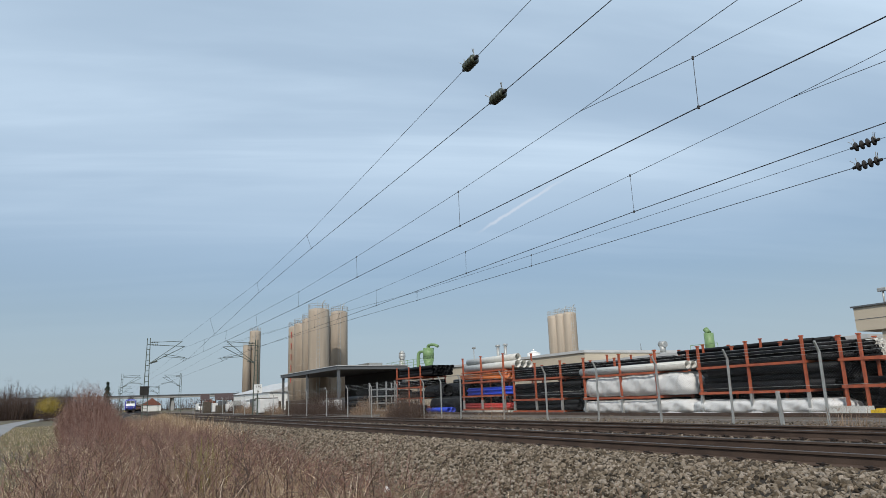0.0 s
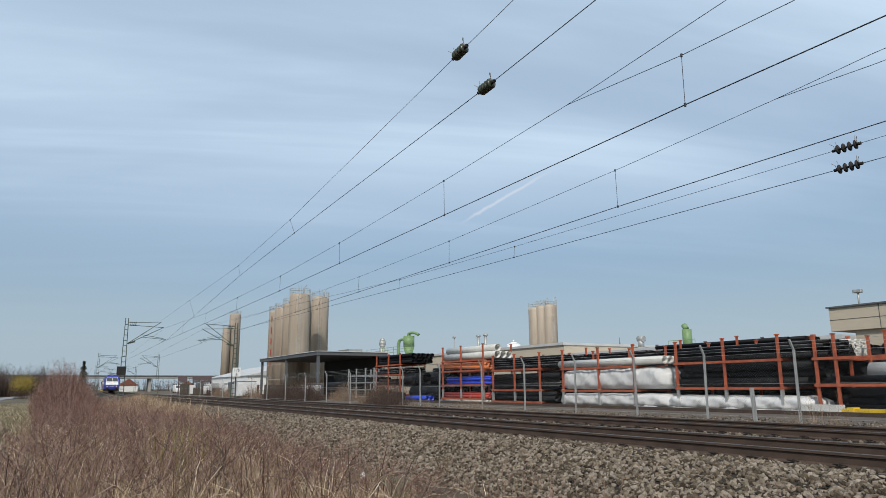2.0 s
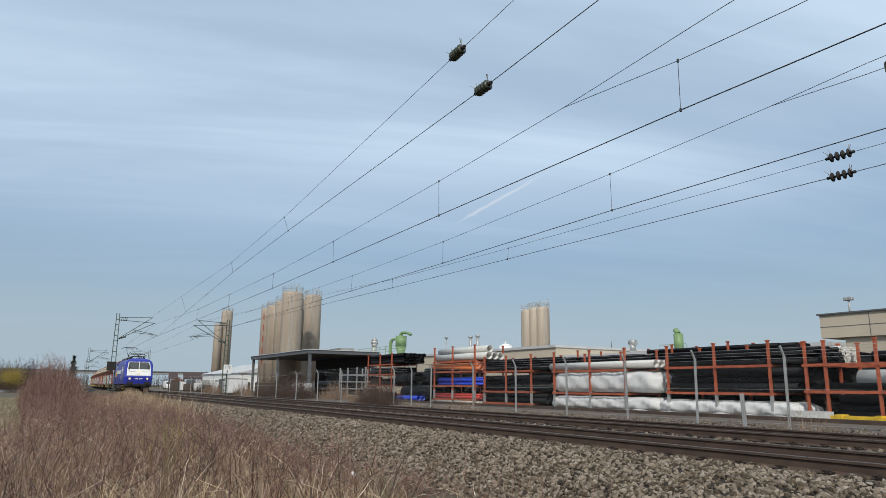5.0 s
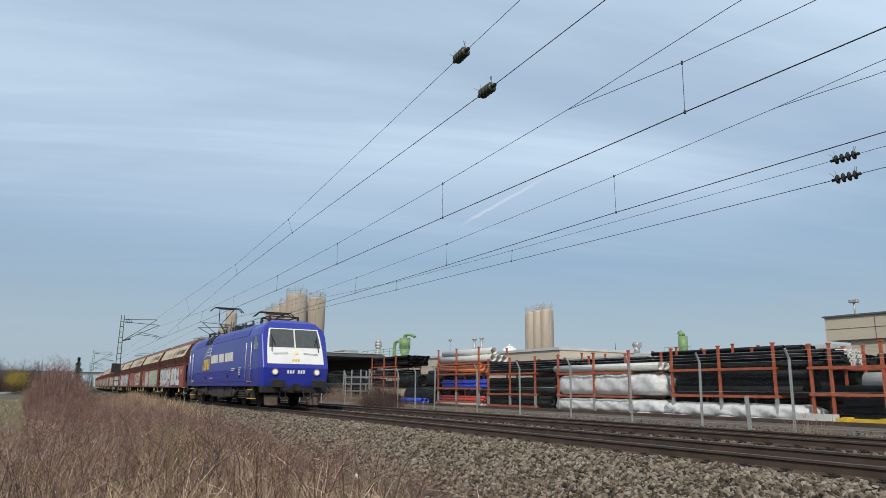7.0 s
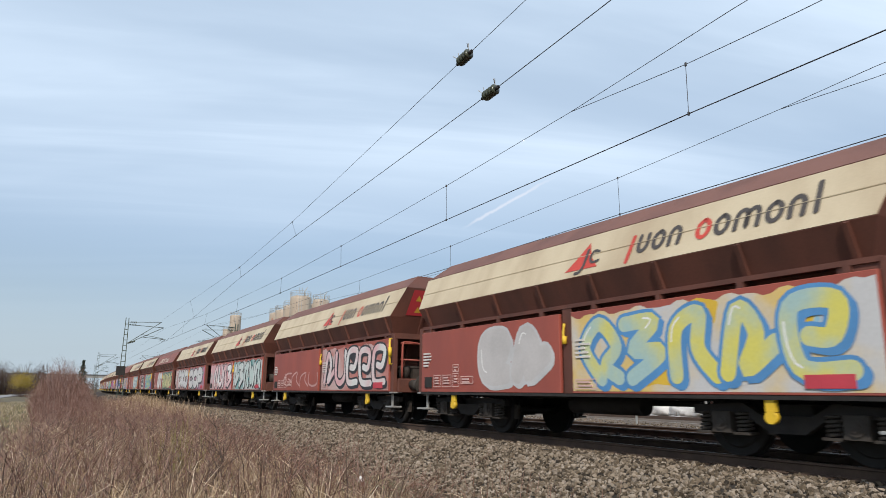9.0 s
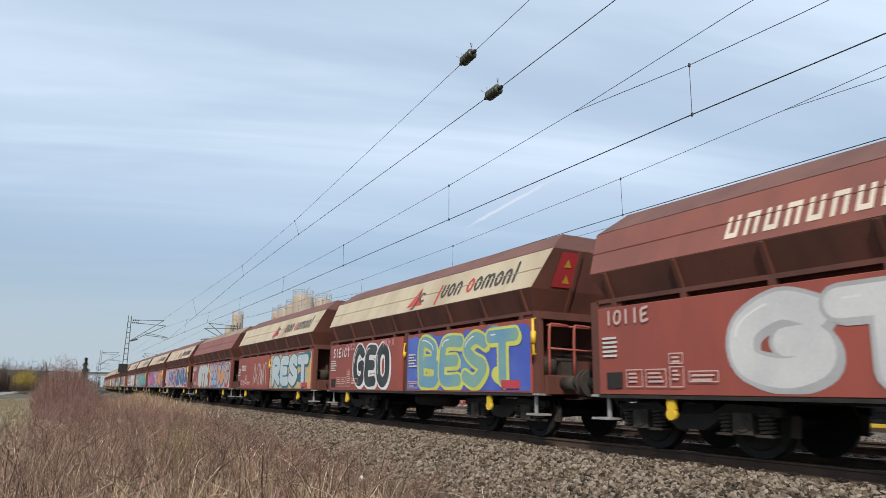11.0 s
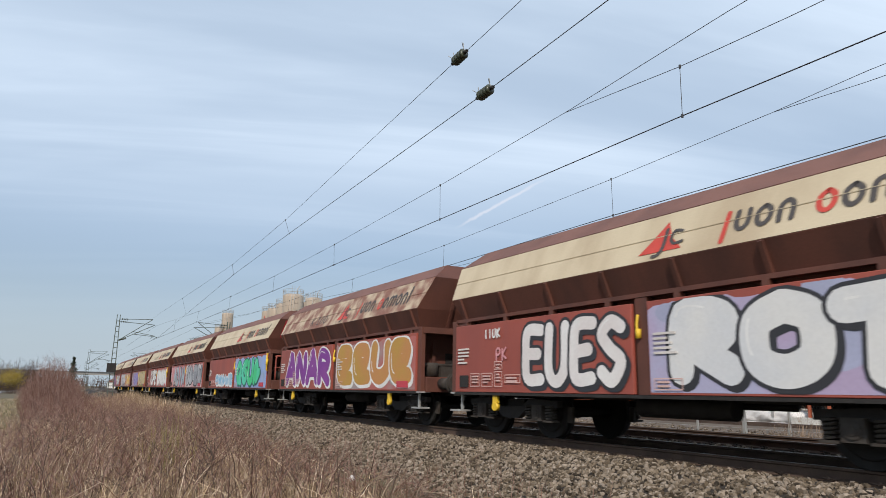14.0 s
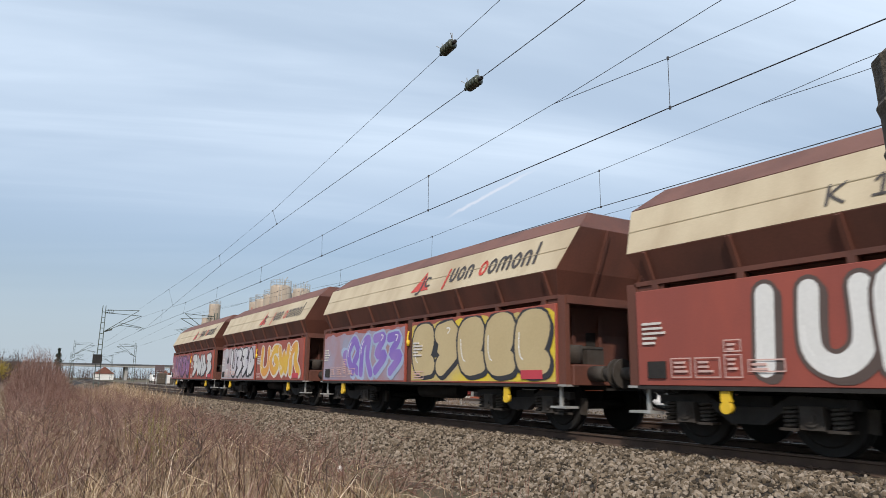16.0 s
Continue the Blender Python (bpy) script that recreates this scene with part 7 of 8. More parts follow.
    for y in (-1.5, 0, 1.5):
        rod(bm, (-0.8, y, 0), (-0.8, y, 1.0), 0.025, 4)
    rod(bm, (-0.8, -1.5, 1.0), (-0.8, 1.5, 1.0), 0.025, 4)
    part("roof_railing", bm, M_GREEN, c)
    f = base("roof_fan", "grey roof fan with a bent cowl", "fan", pose(50.0, 48.0, 3.8))
    bm = bmesh.new()
    rod(bm, (0, 0, 0), (0, 0, 0.7), 0.6, 12, 0.3)
    rod(bm, (0, 0, 0.7), (0, 0, 1.3), 0.3, 12)
    rod(bm, (0, 0.3, 1.5), (0, -0.4, 1.45), 0.3, 12)
    part("cowl", bm, M_GALV, f)
    prism("roof_unit", 44.0, 46.5, 108.0, 113.0, G, 7.2, M_GALV, "grey louvred cooling unit behind the canopy", "cooling unit")
    bm = bmesh.new()
    rod(bm, (0, 0, 0), (0, 0, 9.0), 0.9, 4, 0.02)
    o = thing("church_spire", bm, M_CANOPY, "thin dark spire far behind the hall", "spire")
    o.matrix_basis = pose(290, 295, 20)
    prism("church_tower", 287.5, 292.5, 292.5, 297.5, -1, 20.2, M_CONC, "pale church tower far behind the hall", "tower")


roof_plant()


def yard_clutter():
    rng = random.Random(12)
    for i, (x, y, w, hgt) in enumerate(((20.5, 82, 2.2, 1.7), (21.0, 86, 2.0, 1.5), (22.4, 90, 2.4, 1.9), (23.2, 95, 2.2, 1.6), (24.0, 100, 2.6, 1.9), (24.6, 106, 2.2, 1.5), (26.2, 112, 2.6, 1.9), (22.8, 78, 1.8, 1.4), (24.5, 70.5, 1.6, 1.3), (25.6, 72.5, 1.6, 1.5), (27.5, 120, 3.0, 2.0), (28.5, 127, 3.0, 1.8), (25.2, 98, 2.2, 1.5), (26.0, 103, 2.4, 1.8), (27.2, 109, 2.4, 1.4), (29.4, 134, 3.0, 2.0), (30.6, 141, 3.0, 1.9), (21.4, 128, 1.2, 1.9), (22.7, 128.3, 1.2, 1.6), (24.0, 127.8, 1.2, 2.0), (25.3, 128.2, 1.2, 1.8), (26.6, 128.0, 1.2, 2.0), (22.0, 119, 1.2, 1.2), (23.6, 119.5, 1.2, 1.4), (25.0, 119, 1.2, 1.1))):
        p = base("wrapped_pallet", "pallet stack wrapped in white film beside the yard fence", "pallet", pose(x, y, G, 0, 0, rng.uniform(-8, 8)), group="wrapped pallets")
        bm = bmesh.new()
        for k in (-0.4, 0, 0.4):
            box(bm, -w / 2, w / 2, k * w - 0.06, k * w + 0.06, 0, 0.12)
        part("pallet_base", bm, M_WOOD, p)
        bm = bmesh.new()
        box(bm, -w / 2, w / 2, -w / 2, w / 2, 0.12, hgt)
        part("load", bm, (M_WRAP, M_GALV, M_WOOD, M_WRAP, M_CANOPY)[i % 5], p, "", 0.06)
    # parked white van, far down the yard
    v = base("van", "small white van parked in the far yard", "van", pose(27.4, 172, G))
    bm = bmesh.new()
    ring_loft(bm, [[(x, y, z) for y, z in ((-2.2, 0.35), (-2.2, 0.95), (-1.4, 1.15), (-0.8, 1.8), (2.1, 1.85), (2.2, 0.35))] for x in (-0.85, 0.85)])
    part("van_body", bm, M_WHITE, v, "", 0.05)
    bm = bmesh.new()
    bm.faces.new([bm.verts.new(p) for p in ((-0.72, -1.38, 1.22), (0.72, -1.38, 1.22), (0.68, -0.86, 1.75), (-0.68, -0.86, 1.75))])
    part("windscreen", bm, M_GLASS, v)
    for x in (-0.8, 0.8):
        for y in (-1.4, 1.4):
            bm = bmesh.new()
            rod(bm, (x - 0.1, y, 0.32), (x + 0.1, y, 0.32), 0.32, 14)
            part("wheel", bm, M_DARK, v)
    # brown tilted tarpaulin roofs
    for x0, x1, y in ((20.6, 22.2, 130.0), (23.2, 26.6, 130.6)):
        bm = bmesh.new()
        ring_loft(bm, [[(x0, y, 2.05), (x1, y, 2.05), (x1, y, 1.93), (x0, y, 1.93)], [(x0 + 0.5, y + 3.4, 3.2), (x1 + 0.5, y + 3.4, 3.2), (x1 + 0.5, y + 3.4, 3.08), (x0 + 0.5, y + 3.4, 3.08)]])
        for a in (x0 + 0.15, x1 - 0.15):
            box(bm, a - 0.08, a + 0.08, y + 0.05, y + 0.21, G, 1.98)
            box(bm, a + 0.42, a + 0.58, y + 3.1, y + 3.26, G, 3.08)
        thing("lean_to", bm, M_BROWNROOF, "open lean-to with a dark brown sloping roof", "shelter", group="lean-tos")
    # road bridge over the line
    b = base("road_bridge", "long low concrete road bridge crossing the railway", "bridge")
    bm = bmesh.new()
    box(bm, -70, 190, 340, 350, 5.6, 6.5)
    part("deck", bm, M_CONC, b)
    bm = bmesh.new()
    box(bm, -70, 190, 339.7, 340.0, 6.5, 6.95)
    part("parapet", bm, M_CANOPY, b)
    for x in (-40, -12, 8, 42, 66, 95, 125, 160):
        bm = bmesh.new()
        box(bm, x - 0.6, x + 0.6, 341.5, 348.5, -1, 5.6)
        part("pier", bm, M_CONC, b)
    # houses beyond
    for x, y, w in ((21.0, 300, 8), (75, 400, 9)):
        hs = base("house", "small white house with a red tiled roof", "house", pose(x + (14 if x < 31 else 4), y + 60, -0.8), group="far houses")
        bm = bmesh.new()
        box(bm, -w / 2, w / 2, 0, 8, 0, 3.4)
        part("wall", bm, M_SIGN, hs)
        bm = bmesh.new()
        ring_loft(bm, [[(-w / 2 - 0.3, -0.3, 3.4), (w / 2 + 0.3, -0.3, 3.4), (0, -0.3, 6.6)], [(-w / 2 - 0.3, 8.3, 3.4), (w / 2 + 0.3, 8.3, 3.4), (0, 8.3, 6.6)]])
        part("roof", bm, M_ROOFTILE, hs)


yard_clutter()


# ---- stones and plants ----
def fill_mesh(name, V, F, material):
    """Fast mesh from arrays of vertices and quads or triangles."""
    me = bpy.data.meshes.new(name)
    k = F.shape[1]
    me.vertices.add(len(V))
    me.vertices.foreach_set("co", V.astype(np.float32).ravel())
    me.loops.add(F.size)
    me.loops.foreach_set("vertex_index", F.astype(np.int32).ravel())
    me.polygons.add(len(F))
    me.polygons.foreach_set("loop_start", np.arange(0, F.size, k, dtype=np.int32))
    me.polygons.foreach_set("loop_total", np.full(len(F), k, dtype=np.int32))
    me.materials.append(material)
    me.update(calc_edges=True)
    me.shade_flat()
    return me


def scatter_stones(name, P, size, rng, material, label):
    """Angular broken stones at the points P."""
    t = (1 + 5 ** 0.5) / 2
    ico = np.array([(-1, t, 0), (1, t, 0), (-1, -t, 0), (1, -t, 0), (0, -1, t), (0, 1, t), (0, -1, -t), (0, 1, -t), (t, 0, -1), (t, 0, 1), (-t, 0, -1), (-t, 0, 1)]) / 1.902
    tri = np.array([(0, 11, 5), (0, 5, 1), (0, 1, 7), (0, 7, 10), (0, 10, 11), (1, 5, 9), (5, 11, 4), (11, 10, 2), (10, 7, 6), (7, 1, 8), (3, 9, 4), (3, 4, 2), (3, 2, 6), (3, 6, 8), (3, 8, 9), (4, 9, 5), (2, 4, 11), (6, 2, 10), (8, 6, 7), (9, 8, 1)])
    n = len(P)
    s = rng.uniform(0.55, 1.25, (n, 1, 1)) * size
    V = ico[None] * s * rng.uniform(0.55, 1.25, (n, 12, 1)) * np.stack([rng.uniform(0.8, 1.35, n), rng.uniform(0.7, 1.1, n), rng.uniform(0.5, 0.9, n)], 1)[:, None, :]
    q = rng.normal(size=(n, 4)); q /= np.linalg.norm(q, axis=1)[:, None]
    w, x, y, z = q.T
    Rm = np.stack([1 - 2 * (y * y + z * z), 2 * (x * y - z * w), 2 * (x * z + y * w), 2 * (x * y + z * w), 1 - 2 * (x * x + z * z), 2 * (y * z - x * w), 2 * (x * z - y * w), 2 * (y * z + x * w), 1 - 2 * (x * x + y * y)], 1).reshape(n, 3, 3)
    V = np.einsum("nij,nkj->nki", Rm, V) + P[:, None, :]
    F = (tri[None] + (np.arange(n) * 12)[:, None, None]).reshape(-1, 3)
    o = new(name, fill_mesh(name, V.reshape(-1, 3), F, material))
    return tagged(o, label, "ballast", kind="stuff")


def bed_height(u):
    return np.interp(u, [-4.4, -3.9, -1.85, -1.3, 1.35, 2.0, 2.65, 5.3, 5.75, 7.3], [-0.98, -0.86, -0.215, -0.184, -0.184, -0.25, -0.184, -0.184, -0.22, -0.55])


def build_stones():
    rng = np.random.default_rng(5)
    def spots(n, u0, u1, y0, y1, power=1.0):
        u = rng.uniform(u0, u1, n)
        y = y0 + (y1 - y0) * rng.uniform(0, 1, n) ** power
        keep = np.ones(n, bool)
        for c in (0.0, 4.0):
            for r in (-0.7525, 0.7525):
                keep &= np.abs(u - c - r) > 0.11
            on = (np.abs(u - c) < 1.32) & (np.abs(((y + 4) / 0.6) % 1.0 - np.round(((y + 4) / 0.6) % 1.0)) < 0.21) & (y < 80)
            keep &= ~(on & (rng.uniform(size=n) < 0.93))
        u, y = u[keep], y[keep]
        x = TRACK_A + u + np.maximum(0, y - BEND_START) ** 2 / (2 * BEND_RADIUS)
        return np.stack([x, y, bed_height(u) + rng.uniform(-0.012, 0.022, len(u))], 1)
    scatter_stones("ballast_stones", spots(26000, -4.1, -0.86, 2.0, 16.0), 0.041, rng, M_STONE, "loose broken grey-brown ballast stones on the embankment")
    scatter_stones("ballast_stones", spots(26000, -4.0, -0.86, 16.0, 48.0, 1.25), 0.046, rng, M_STONE, "loose broken grey-brown ballast stones on the embankment")
    scatter_stones("ballast_stones", spots(15000, -0.8, 6.6, 3.0, 40.0, 1.2), 0.040, rng, M_STONE, "loose broken ballast stones between the rails")
    scatter_stones("ballast_stones", spots(9000, -4.0, 6.6, 48.0, 130.0), 0.075, rng, M_STONE, "coarse ballast further along the line")
    n = 9000
    x = rng.uniform(16.6, 22.0, n); y = rng.uniform(6, 45, n)
    P = np.stack([x, y, np.where(x < 17.7, -0.36, -0.23) + rng.uniform(-0.02, 0.02, n)], 1)
    scatter_stones("yard_gravel", P, 0.035, rng, M_STONE, "loose gravel along the yard fence")


def strands(P, R, material, name, label, cat):
    """Thin three-sided stems: P (n, k, 3) points, R (n, k) radii."""
    n, k, _ = P.shape
    d = np.gradient(P, axis=1)
    d /= np.linalg.norm(d, axis=2, keepdims=True) + 1e-9
    side = np.cross(d, np.array([0.31, 0.52, 0.79]))
    side /= np.linalg.norm(side, axis=2, keepdims=True) + 1e-9
    up = np.cross(side, d)
    V = np.stack([P + (side * math.cos(a) + up * math.sin(a)) * R[..., None] for a in (0, 2.094, 4.189)], 2)   # n,k,3,3
    idx = np.arange(n * k * 3).reshape(n, k, 3)
    quads = []
    for j in range(3):
        quads.append(np.stack([idx[:, :-1, j], idx[:, :-1, (j + 1) % 3], idx[:, 1:, (j + 1) % 3], idx[:, 1:, j]], -1).reshape(-1, 4))
    o = new(name, fill_mesh(name, V.reshape(-1, 3), np.concatenate(quads), material))
    return tagged(o, label, cat, kind="stuff")


def blades(root, h, w, lean, material, name, label, rng):
    """Grass blades: a bent strip that tapers to a point."""
    n = len(root)
    a = rng.uniform(0, 2 * np.pi, n)
    dirv = np.stack([np.cos(a), np.sin(a), np.zeros(n)], 1)
    b = rng.uniform(0, 2 * np.pi, n)
    wv = np.stack([np.cos(b), np.sin(b), np.zeros(n)], 1) * w[:, None]
    p1 = root + dirv * (lean * 0.3)[:, None] + np.array([0, 0, 1]) * (h * 0.55)[:, None]
    p2 = root + dirv * lean[:, None] + np.array([0, 0, 1]) * h[:, None]
    V = np.stack([root - wv, root + wv, p1 + wv * 0.7, p1 - wv * 0.7, p2 + wv * 0.12, p2 - wv * 0.12], 1)
    i = np.arange(n)[:, None] * 6
    F = np.concatenate([i + np.array([[0, 1, 2, 3]]), i + np.array([[3, 2, 4, 5]])])
    o = new(name, fill_mesh(name, V.reshape(-1, 3), F, material))
    return tagged(o, label, "grass", kind="stuff")


def edge_x(y):
    """Where the growth gives way to ballast."""
    return 5.05 + 0.035 * np.maximum(0, y - 8) + 0.25 * np.sin(y * 0.9) + np.maximum(0, y - BEND_START) ** 2 / (2 * BEND_RADIUS)


def build_plants():
    rng = np.random.default_rng(11)
    Z = -0.84

    def spots(n, x0, y0, y1, power, spill=0.35):
        y = y0 + (y1 - y0) * rng.uniform(0, 1, n) ** power
        left = x0 + np.interp(y, [8, 14, 22, 30], [-1.5, -0.9, -0.3, 0.1]) + 0.25 * np.sin(y * 1.3) + rng.normal(0, 0.22, n)
        x = left + (edge_x(y) - left) * rng.uniform(0, 1, n)
        x = np.where(rng.uniform(size=n) < 0.05, edge_x(y) + np.abs(rng.normal(0, spill, n)), x)
        z = np.maximum(Z, bed_height(x - TRACK_A - np.maximum(0, y - BEND_START) ** 2 / (2 * BEND_RADIUS)) - 0.02)
        return np.stack([x, y, z], 1)
    # pale dry grass, denser in patches
    P = spots(150000, 0.0, 6.5, 34.0, 1.35)
    patch = np.sin(P[:, 0] * 2.3 + 1.0) * np.sin(P[:, 1] * 1.1) + np.sin(P[:, 0] * 0.9 - P[:, 1] * 0.7)
    P = P[rng.uniform(-1.6, 1.6, len(P)) < patch + 0.55]
    # tufts: each small cell of ground has its own density, height and lean
    table = rng.uniform(0, 1, (64, 512))
    def tuft_of(P, cell, shift):
        return table[(np.floor(P[:, 0] / cell).astype(int) + 32 + shift) % 64, (np.floor(P[:, 1] / cell).astype(int) + shift * 7) % 512]
    dense = 0.55 * tuft_of(P, 0.19, 0) + 0.45 * tuft_of(P, 0.43, 3)
    P = P[rng.uniform(0.0, 0.85, len(P)) < dense ** 1.4 + 0.06]
    n = len(P)
    tall = 0.45 + 0.9 * tuft_of(P, 0.19, 11)
    near_edge = np.clip((edge_x(P[:, 1]) - P[:, 0]) / 1.9, 0.16, 1)
    h = rng.uniform(0.14, 0.52, n) * near_edge * tall * (0.85 + 0.3 * np.sin(P[:, 0] * 1.7) * np.sin(P[:, 1] * 0.8 + 1))
    blades(P, h, rng.uniform(0.003, 0.0075, n), rng.uniform(0.02, 0.32, n) * (0.4 + h), M_DRY, "dry_grass", "long brown dry grass beside the embankment", rng)
    tuft = np.sin(P[:, 0] * 3.1 + 2.0) * np.sin(P[:, 1] * 2.3) + 0.6 * np.sin(P[:, 0] * 1.3 + P[:, 1] * 0.9)
    k = rng.uniform(0, 1, n) < np.clip(0.22 + 0.34 * tuft, 0.03, 0.6)
    Q = P[k] + rng.normal(0, 0.03, (k.sum(), 3)) * np.array([1, 1, 0])
    m = len(Q)
    blades(Q, rng.uniform(0.1, 0.42, m) * near_edge[k], rng.uniform(0.0025, 0.006, m), rng.uniform(0.05, 0.40, m) * near_edge[k], M_STRAW, "straw", "bleached straw lying among the dry grass", rng)
    P = spots(26000, 0.2, 30.0, 75.0, 1.0)
    n = len(P)
    blades(P, rng.uniform(0.3, 0.8, n), rng.uniform(0.006, 0.012, n), rng.uniform(0.05, 0.3, n), M_DRY, "dry_grass", "long pale dry grass further along the line", rng)
    # green turf by the path
    n = 60000
    y = 9 + 85 * rng.uniform(0, 1, n) ** 1.8
    x = rng.uniform(-9.5, 0.35, n)
    keep = (np.abs(x - np.interp(y, [20, 52, 76, 100, 217], [-4.9, -5.2, -6.0, -6.9, -4.6])) > 1.25)
    P = np.stack([x, y, np.full(n, Z + 0.0)], 1)[keep]
    k = rng.uniform(size=len(P)) < 0.45
    Q = P[k]; m = len(Q)
    blades(Q, rng.uniform(0.04, 0.2, m), rng.uniform(0.005, 0.011, m), rng.uniform(0.03, 0.2, m), M_STRAW, "straw", "bleached short grass along the farm path", rng)
    P = P[~k]
    n = len(P)
    blades(P, rng.uniform(0.05, 0.2, n), rng.uniform(0.005, 0.012, n), rng.uniform(0.01, 0.08, n), M_TURF, "turf", "short patchy green turf along the farm path", rng)
    # brambles: arching reddish stems
    def arches(n, x0, y0, y1, power, hmin, hmax, rad, material, name, label, k=7, reach=0.8, upright=0.5):
        P = spots(n, x0, y0, y1, power)
        t = np.linspace(0, 1, k)[None, :, None]
        a = rng.uniform(0, 2 * np.pi, n)
        out = np.stack([np.cos(a), np.sin(a), np.zeros(n)], 1)[:, None] * (rng.uniform(0.1, reach, n))[:, None, None]
        hh = rng.uniform(hmin, hmax, n)[:, None, None] * np.clip((edge_x(P[:, 1]) - P[:, 0]) / 1.2, 0.35, 1)[:, None, None]
        drop = rng.uniform(0, 1.0 - upright, n)[:, None, None]
        pts = P[:, None] + out * t ** 1.4 + np.array([0, 0, 1]) * hh * (t * (1 + drop) - drop * t ** 3 * 1.1)
        pts = pts + rng.normal(0, 0.02, pts.shape) * t
        R = rad * (1 - 0.75 * t[..., 0]) * rng.uniform(0.6, 1.3, (n, 1))
        return strands(pts, R, material, name, label, "scrub"), pts
    arches(3800, 0.1, 8.0, 34.0, 1.0, 0.35, 1.05, 0.0068, M_REDTWIG, "bramble", "tangle of arching red-brown bramble stems")
    arches(420, 0.1, 8.0, 26.0, 1.0, 0.35, 0.9, 0.0075, M_TWIG, "bramble", "thick dark arching bramble stems", k=9, reach=1.3, upright=0.2)
    arches(3600, 0.1, 8.0, 34.0, 1.0, 0.3, 0.9, 0.0055, M_STALK, "weed_stalks", "upright brown dead weed stalks", upright=1.0, reach=0.3)
    arches(2600, 0.5, 22.0, 70.0, 1.0, 0.6, 1.25, 0.009, M_REDTWIG, "bramble", "red-brown scrub beside the far ballast", reach=0.6)
    _, main = arches(900, 0.1, 8.5, 30.0, 1.0, 0.45, 1.15, 0.008, M_TWIG, "thicket_stems", "dark forked stems of a bare thicket", k=8, reach=0.9, upright=0.6)
    m = 7000
    src, pos = rng.integers(0, len(main), m), rng.integers(2, 8, m)
    d = np.stack([rng.normal(0, 0.16, m), rng.normal(0, 0.16, m), rng.uniform(-0.08, 0.30, m)], 1)
    tw = main[src, pos][:, None] + d[:, None] * np.linspace(0, 1, 5)[None, :, None] + np.cumsum(rng.normal(0, 0.008, (m, 5, 3)), 1)
    strands(tw, 0.0028 * (1 - 0.6 * np.linspace(0, 1, 5))[None] * np.ones((m, 1)), M_REDTWIG, "thicket_twigs", "fine red-brown side twigs of the thicket", "scrub")
    # leaning pale dead canes
    arches(900, 0.1, 7.5, 28.0, 1.0, 0.35, 0.8, 0.0068, M_STRAW, "dead_canes", "pale broken canes leaning in the thicket", k=6, reach=1.1, upright=0.4)
    n = 60
    t = np.linspace(0, 1, 6)[None, :, None]
    P = np.stack([rng.normal(2.35, 0.22, n), rng.normal(13.6, 0.4, n), np.full(n, Z)], 1)
    pts = P[:, None] + np.array([0, 0, 1]) * t * rng.uniform(0.6, 1.2, n)[:, None, None] + rng.normal(0, 0.13, (n, 1, 3)) * np.array([1, 1, 0]) * t
    strands(pts, 0.0065 * (1 - 0.7 * t[..., 0]) * np.ones((n, 1)), M_GREENTWIG, "willow_shoots", "yellow-green young shoots among the dry grass", "scrub")
    # reddish stalks on the ballast slope
    n = 260
    y = rng.uniform(6, 16, n); x = edge_x(y) + rng.uniform(-0.2, 1.1, n) ** 1
    z = bed_height(x - TRACK_A)
    t = np.linspace(0, 1, 5)[None, :, None]
    pts = np.stack([x, y, z], 1)[:, None] + np.array([0, 0, 1]) * t * rng.uniform(0.15, 0.55, n)[:, None, None] + rng.normal(0, 0.06, (n, 1, 3)) * t
    strands(pts, 0.004 * (1 - 0.7 * t[..., 0]) * np.ones((n, 1)), M_REDTWIG, "stalks", "thin red-brown stalks on the ballast slope", "scrub")
    # leaning saplings in front
    sap = base("bare_sapling", "dark bare sapling with thin forked twigs", "sapling")
    r2 = random.Random(8)
    for (x, y, hgt) in ((2.30, 10.6, 1.35), (2.36, 10.7, 1.05), (2.22, 10.5, 0.9)):
        bm = bmesh.new()
        pts = [Vector((x + r2.uniform(-0.03, 0.03) * i, y + r2.uniform(-0.02, 0.02) * i, -0.86 + hgt * i / 6)) for i in range(7)]
        for i in range(6):
            rod(bm, pts[i], pts[i + 1], 0.013 * (1 - i / 8), 5, 0.013 * (1 - (i + 1) / 8))
        for i in range(2, 7):
            for s in range(2):
                q = pts[i - 1]
                e = q + Vector((r2.uniform(-0.3, 0.3), r2.uniform(-0.2, 0.2), r2.uniform(0.1, 0.35)))
                rod(bm, q, e, 0.005, 4, 0.002)
        part("stem", bm, M_TWIG, sap)
    # tall shrub at the bend of the path, bare red-brown twigs
    def shrub(cx, cy, rx, ry, hgt, n, material, name, label, rad=0.012, k=6):
        a = rng.uniform(0, 2 * np.pi, n); rr = np.sqrt(rng.uniform(0, 1, n))
        P = np.stack([cx + rx * rr * np.cos(a), cy + ry * rr * np.sin(a), np.full(n, Z)], 1)
        t = np.linspace(0, 1, k)[None, :, None]
        top = hgt * rng.uniform(0.45, 1.0, n) * (1 - 0.55 * rr ** 2)
        out = np.stack([np.cos(a), np.sin(a), 0 * a], 1)[:, None] * (0.25 * rr * hgt * 0.5)[:, None, None]
        pts = P[:, None] + out * t + np.array([0, 0, 1]) * top[:, None, None] * t + np.cumsum(rng.normal(0, 0.05 * hgt / 3, (n, k, 3)), 1) * t
        main = rad * (1 - 0.7 * t[..., 0]) * np.ones((n, 1))
        # side twigs
        m = n * 3
        src = rng.integers(0, n, m); pos = rng.integers(2, k, m)
        b0 = pts[src, pos]
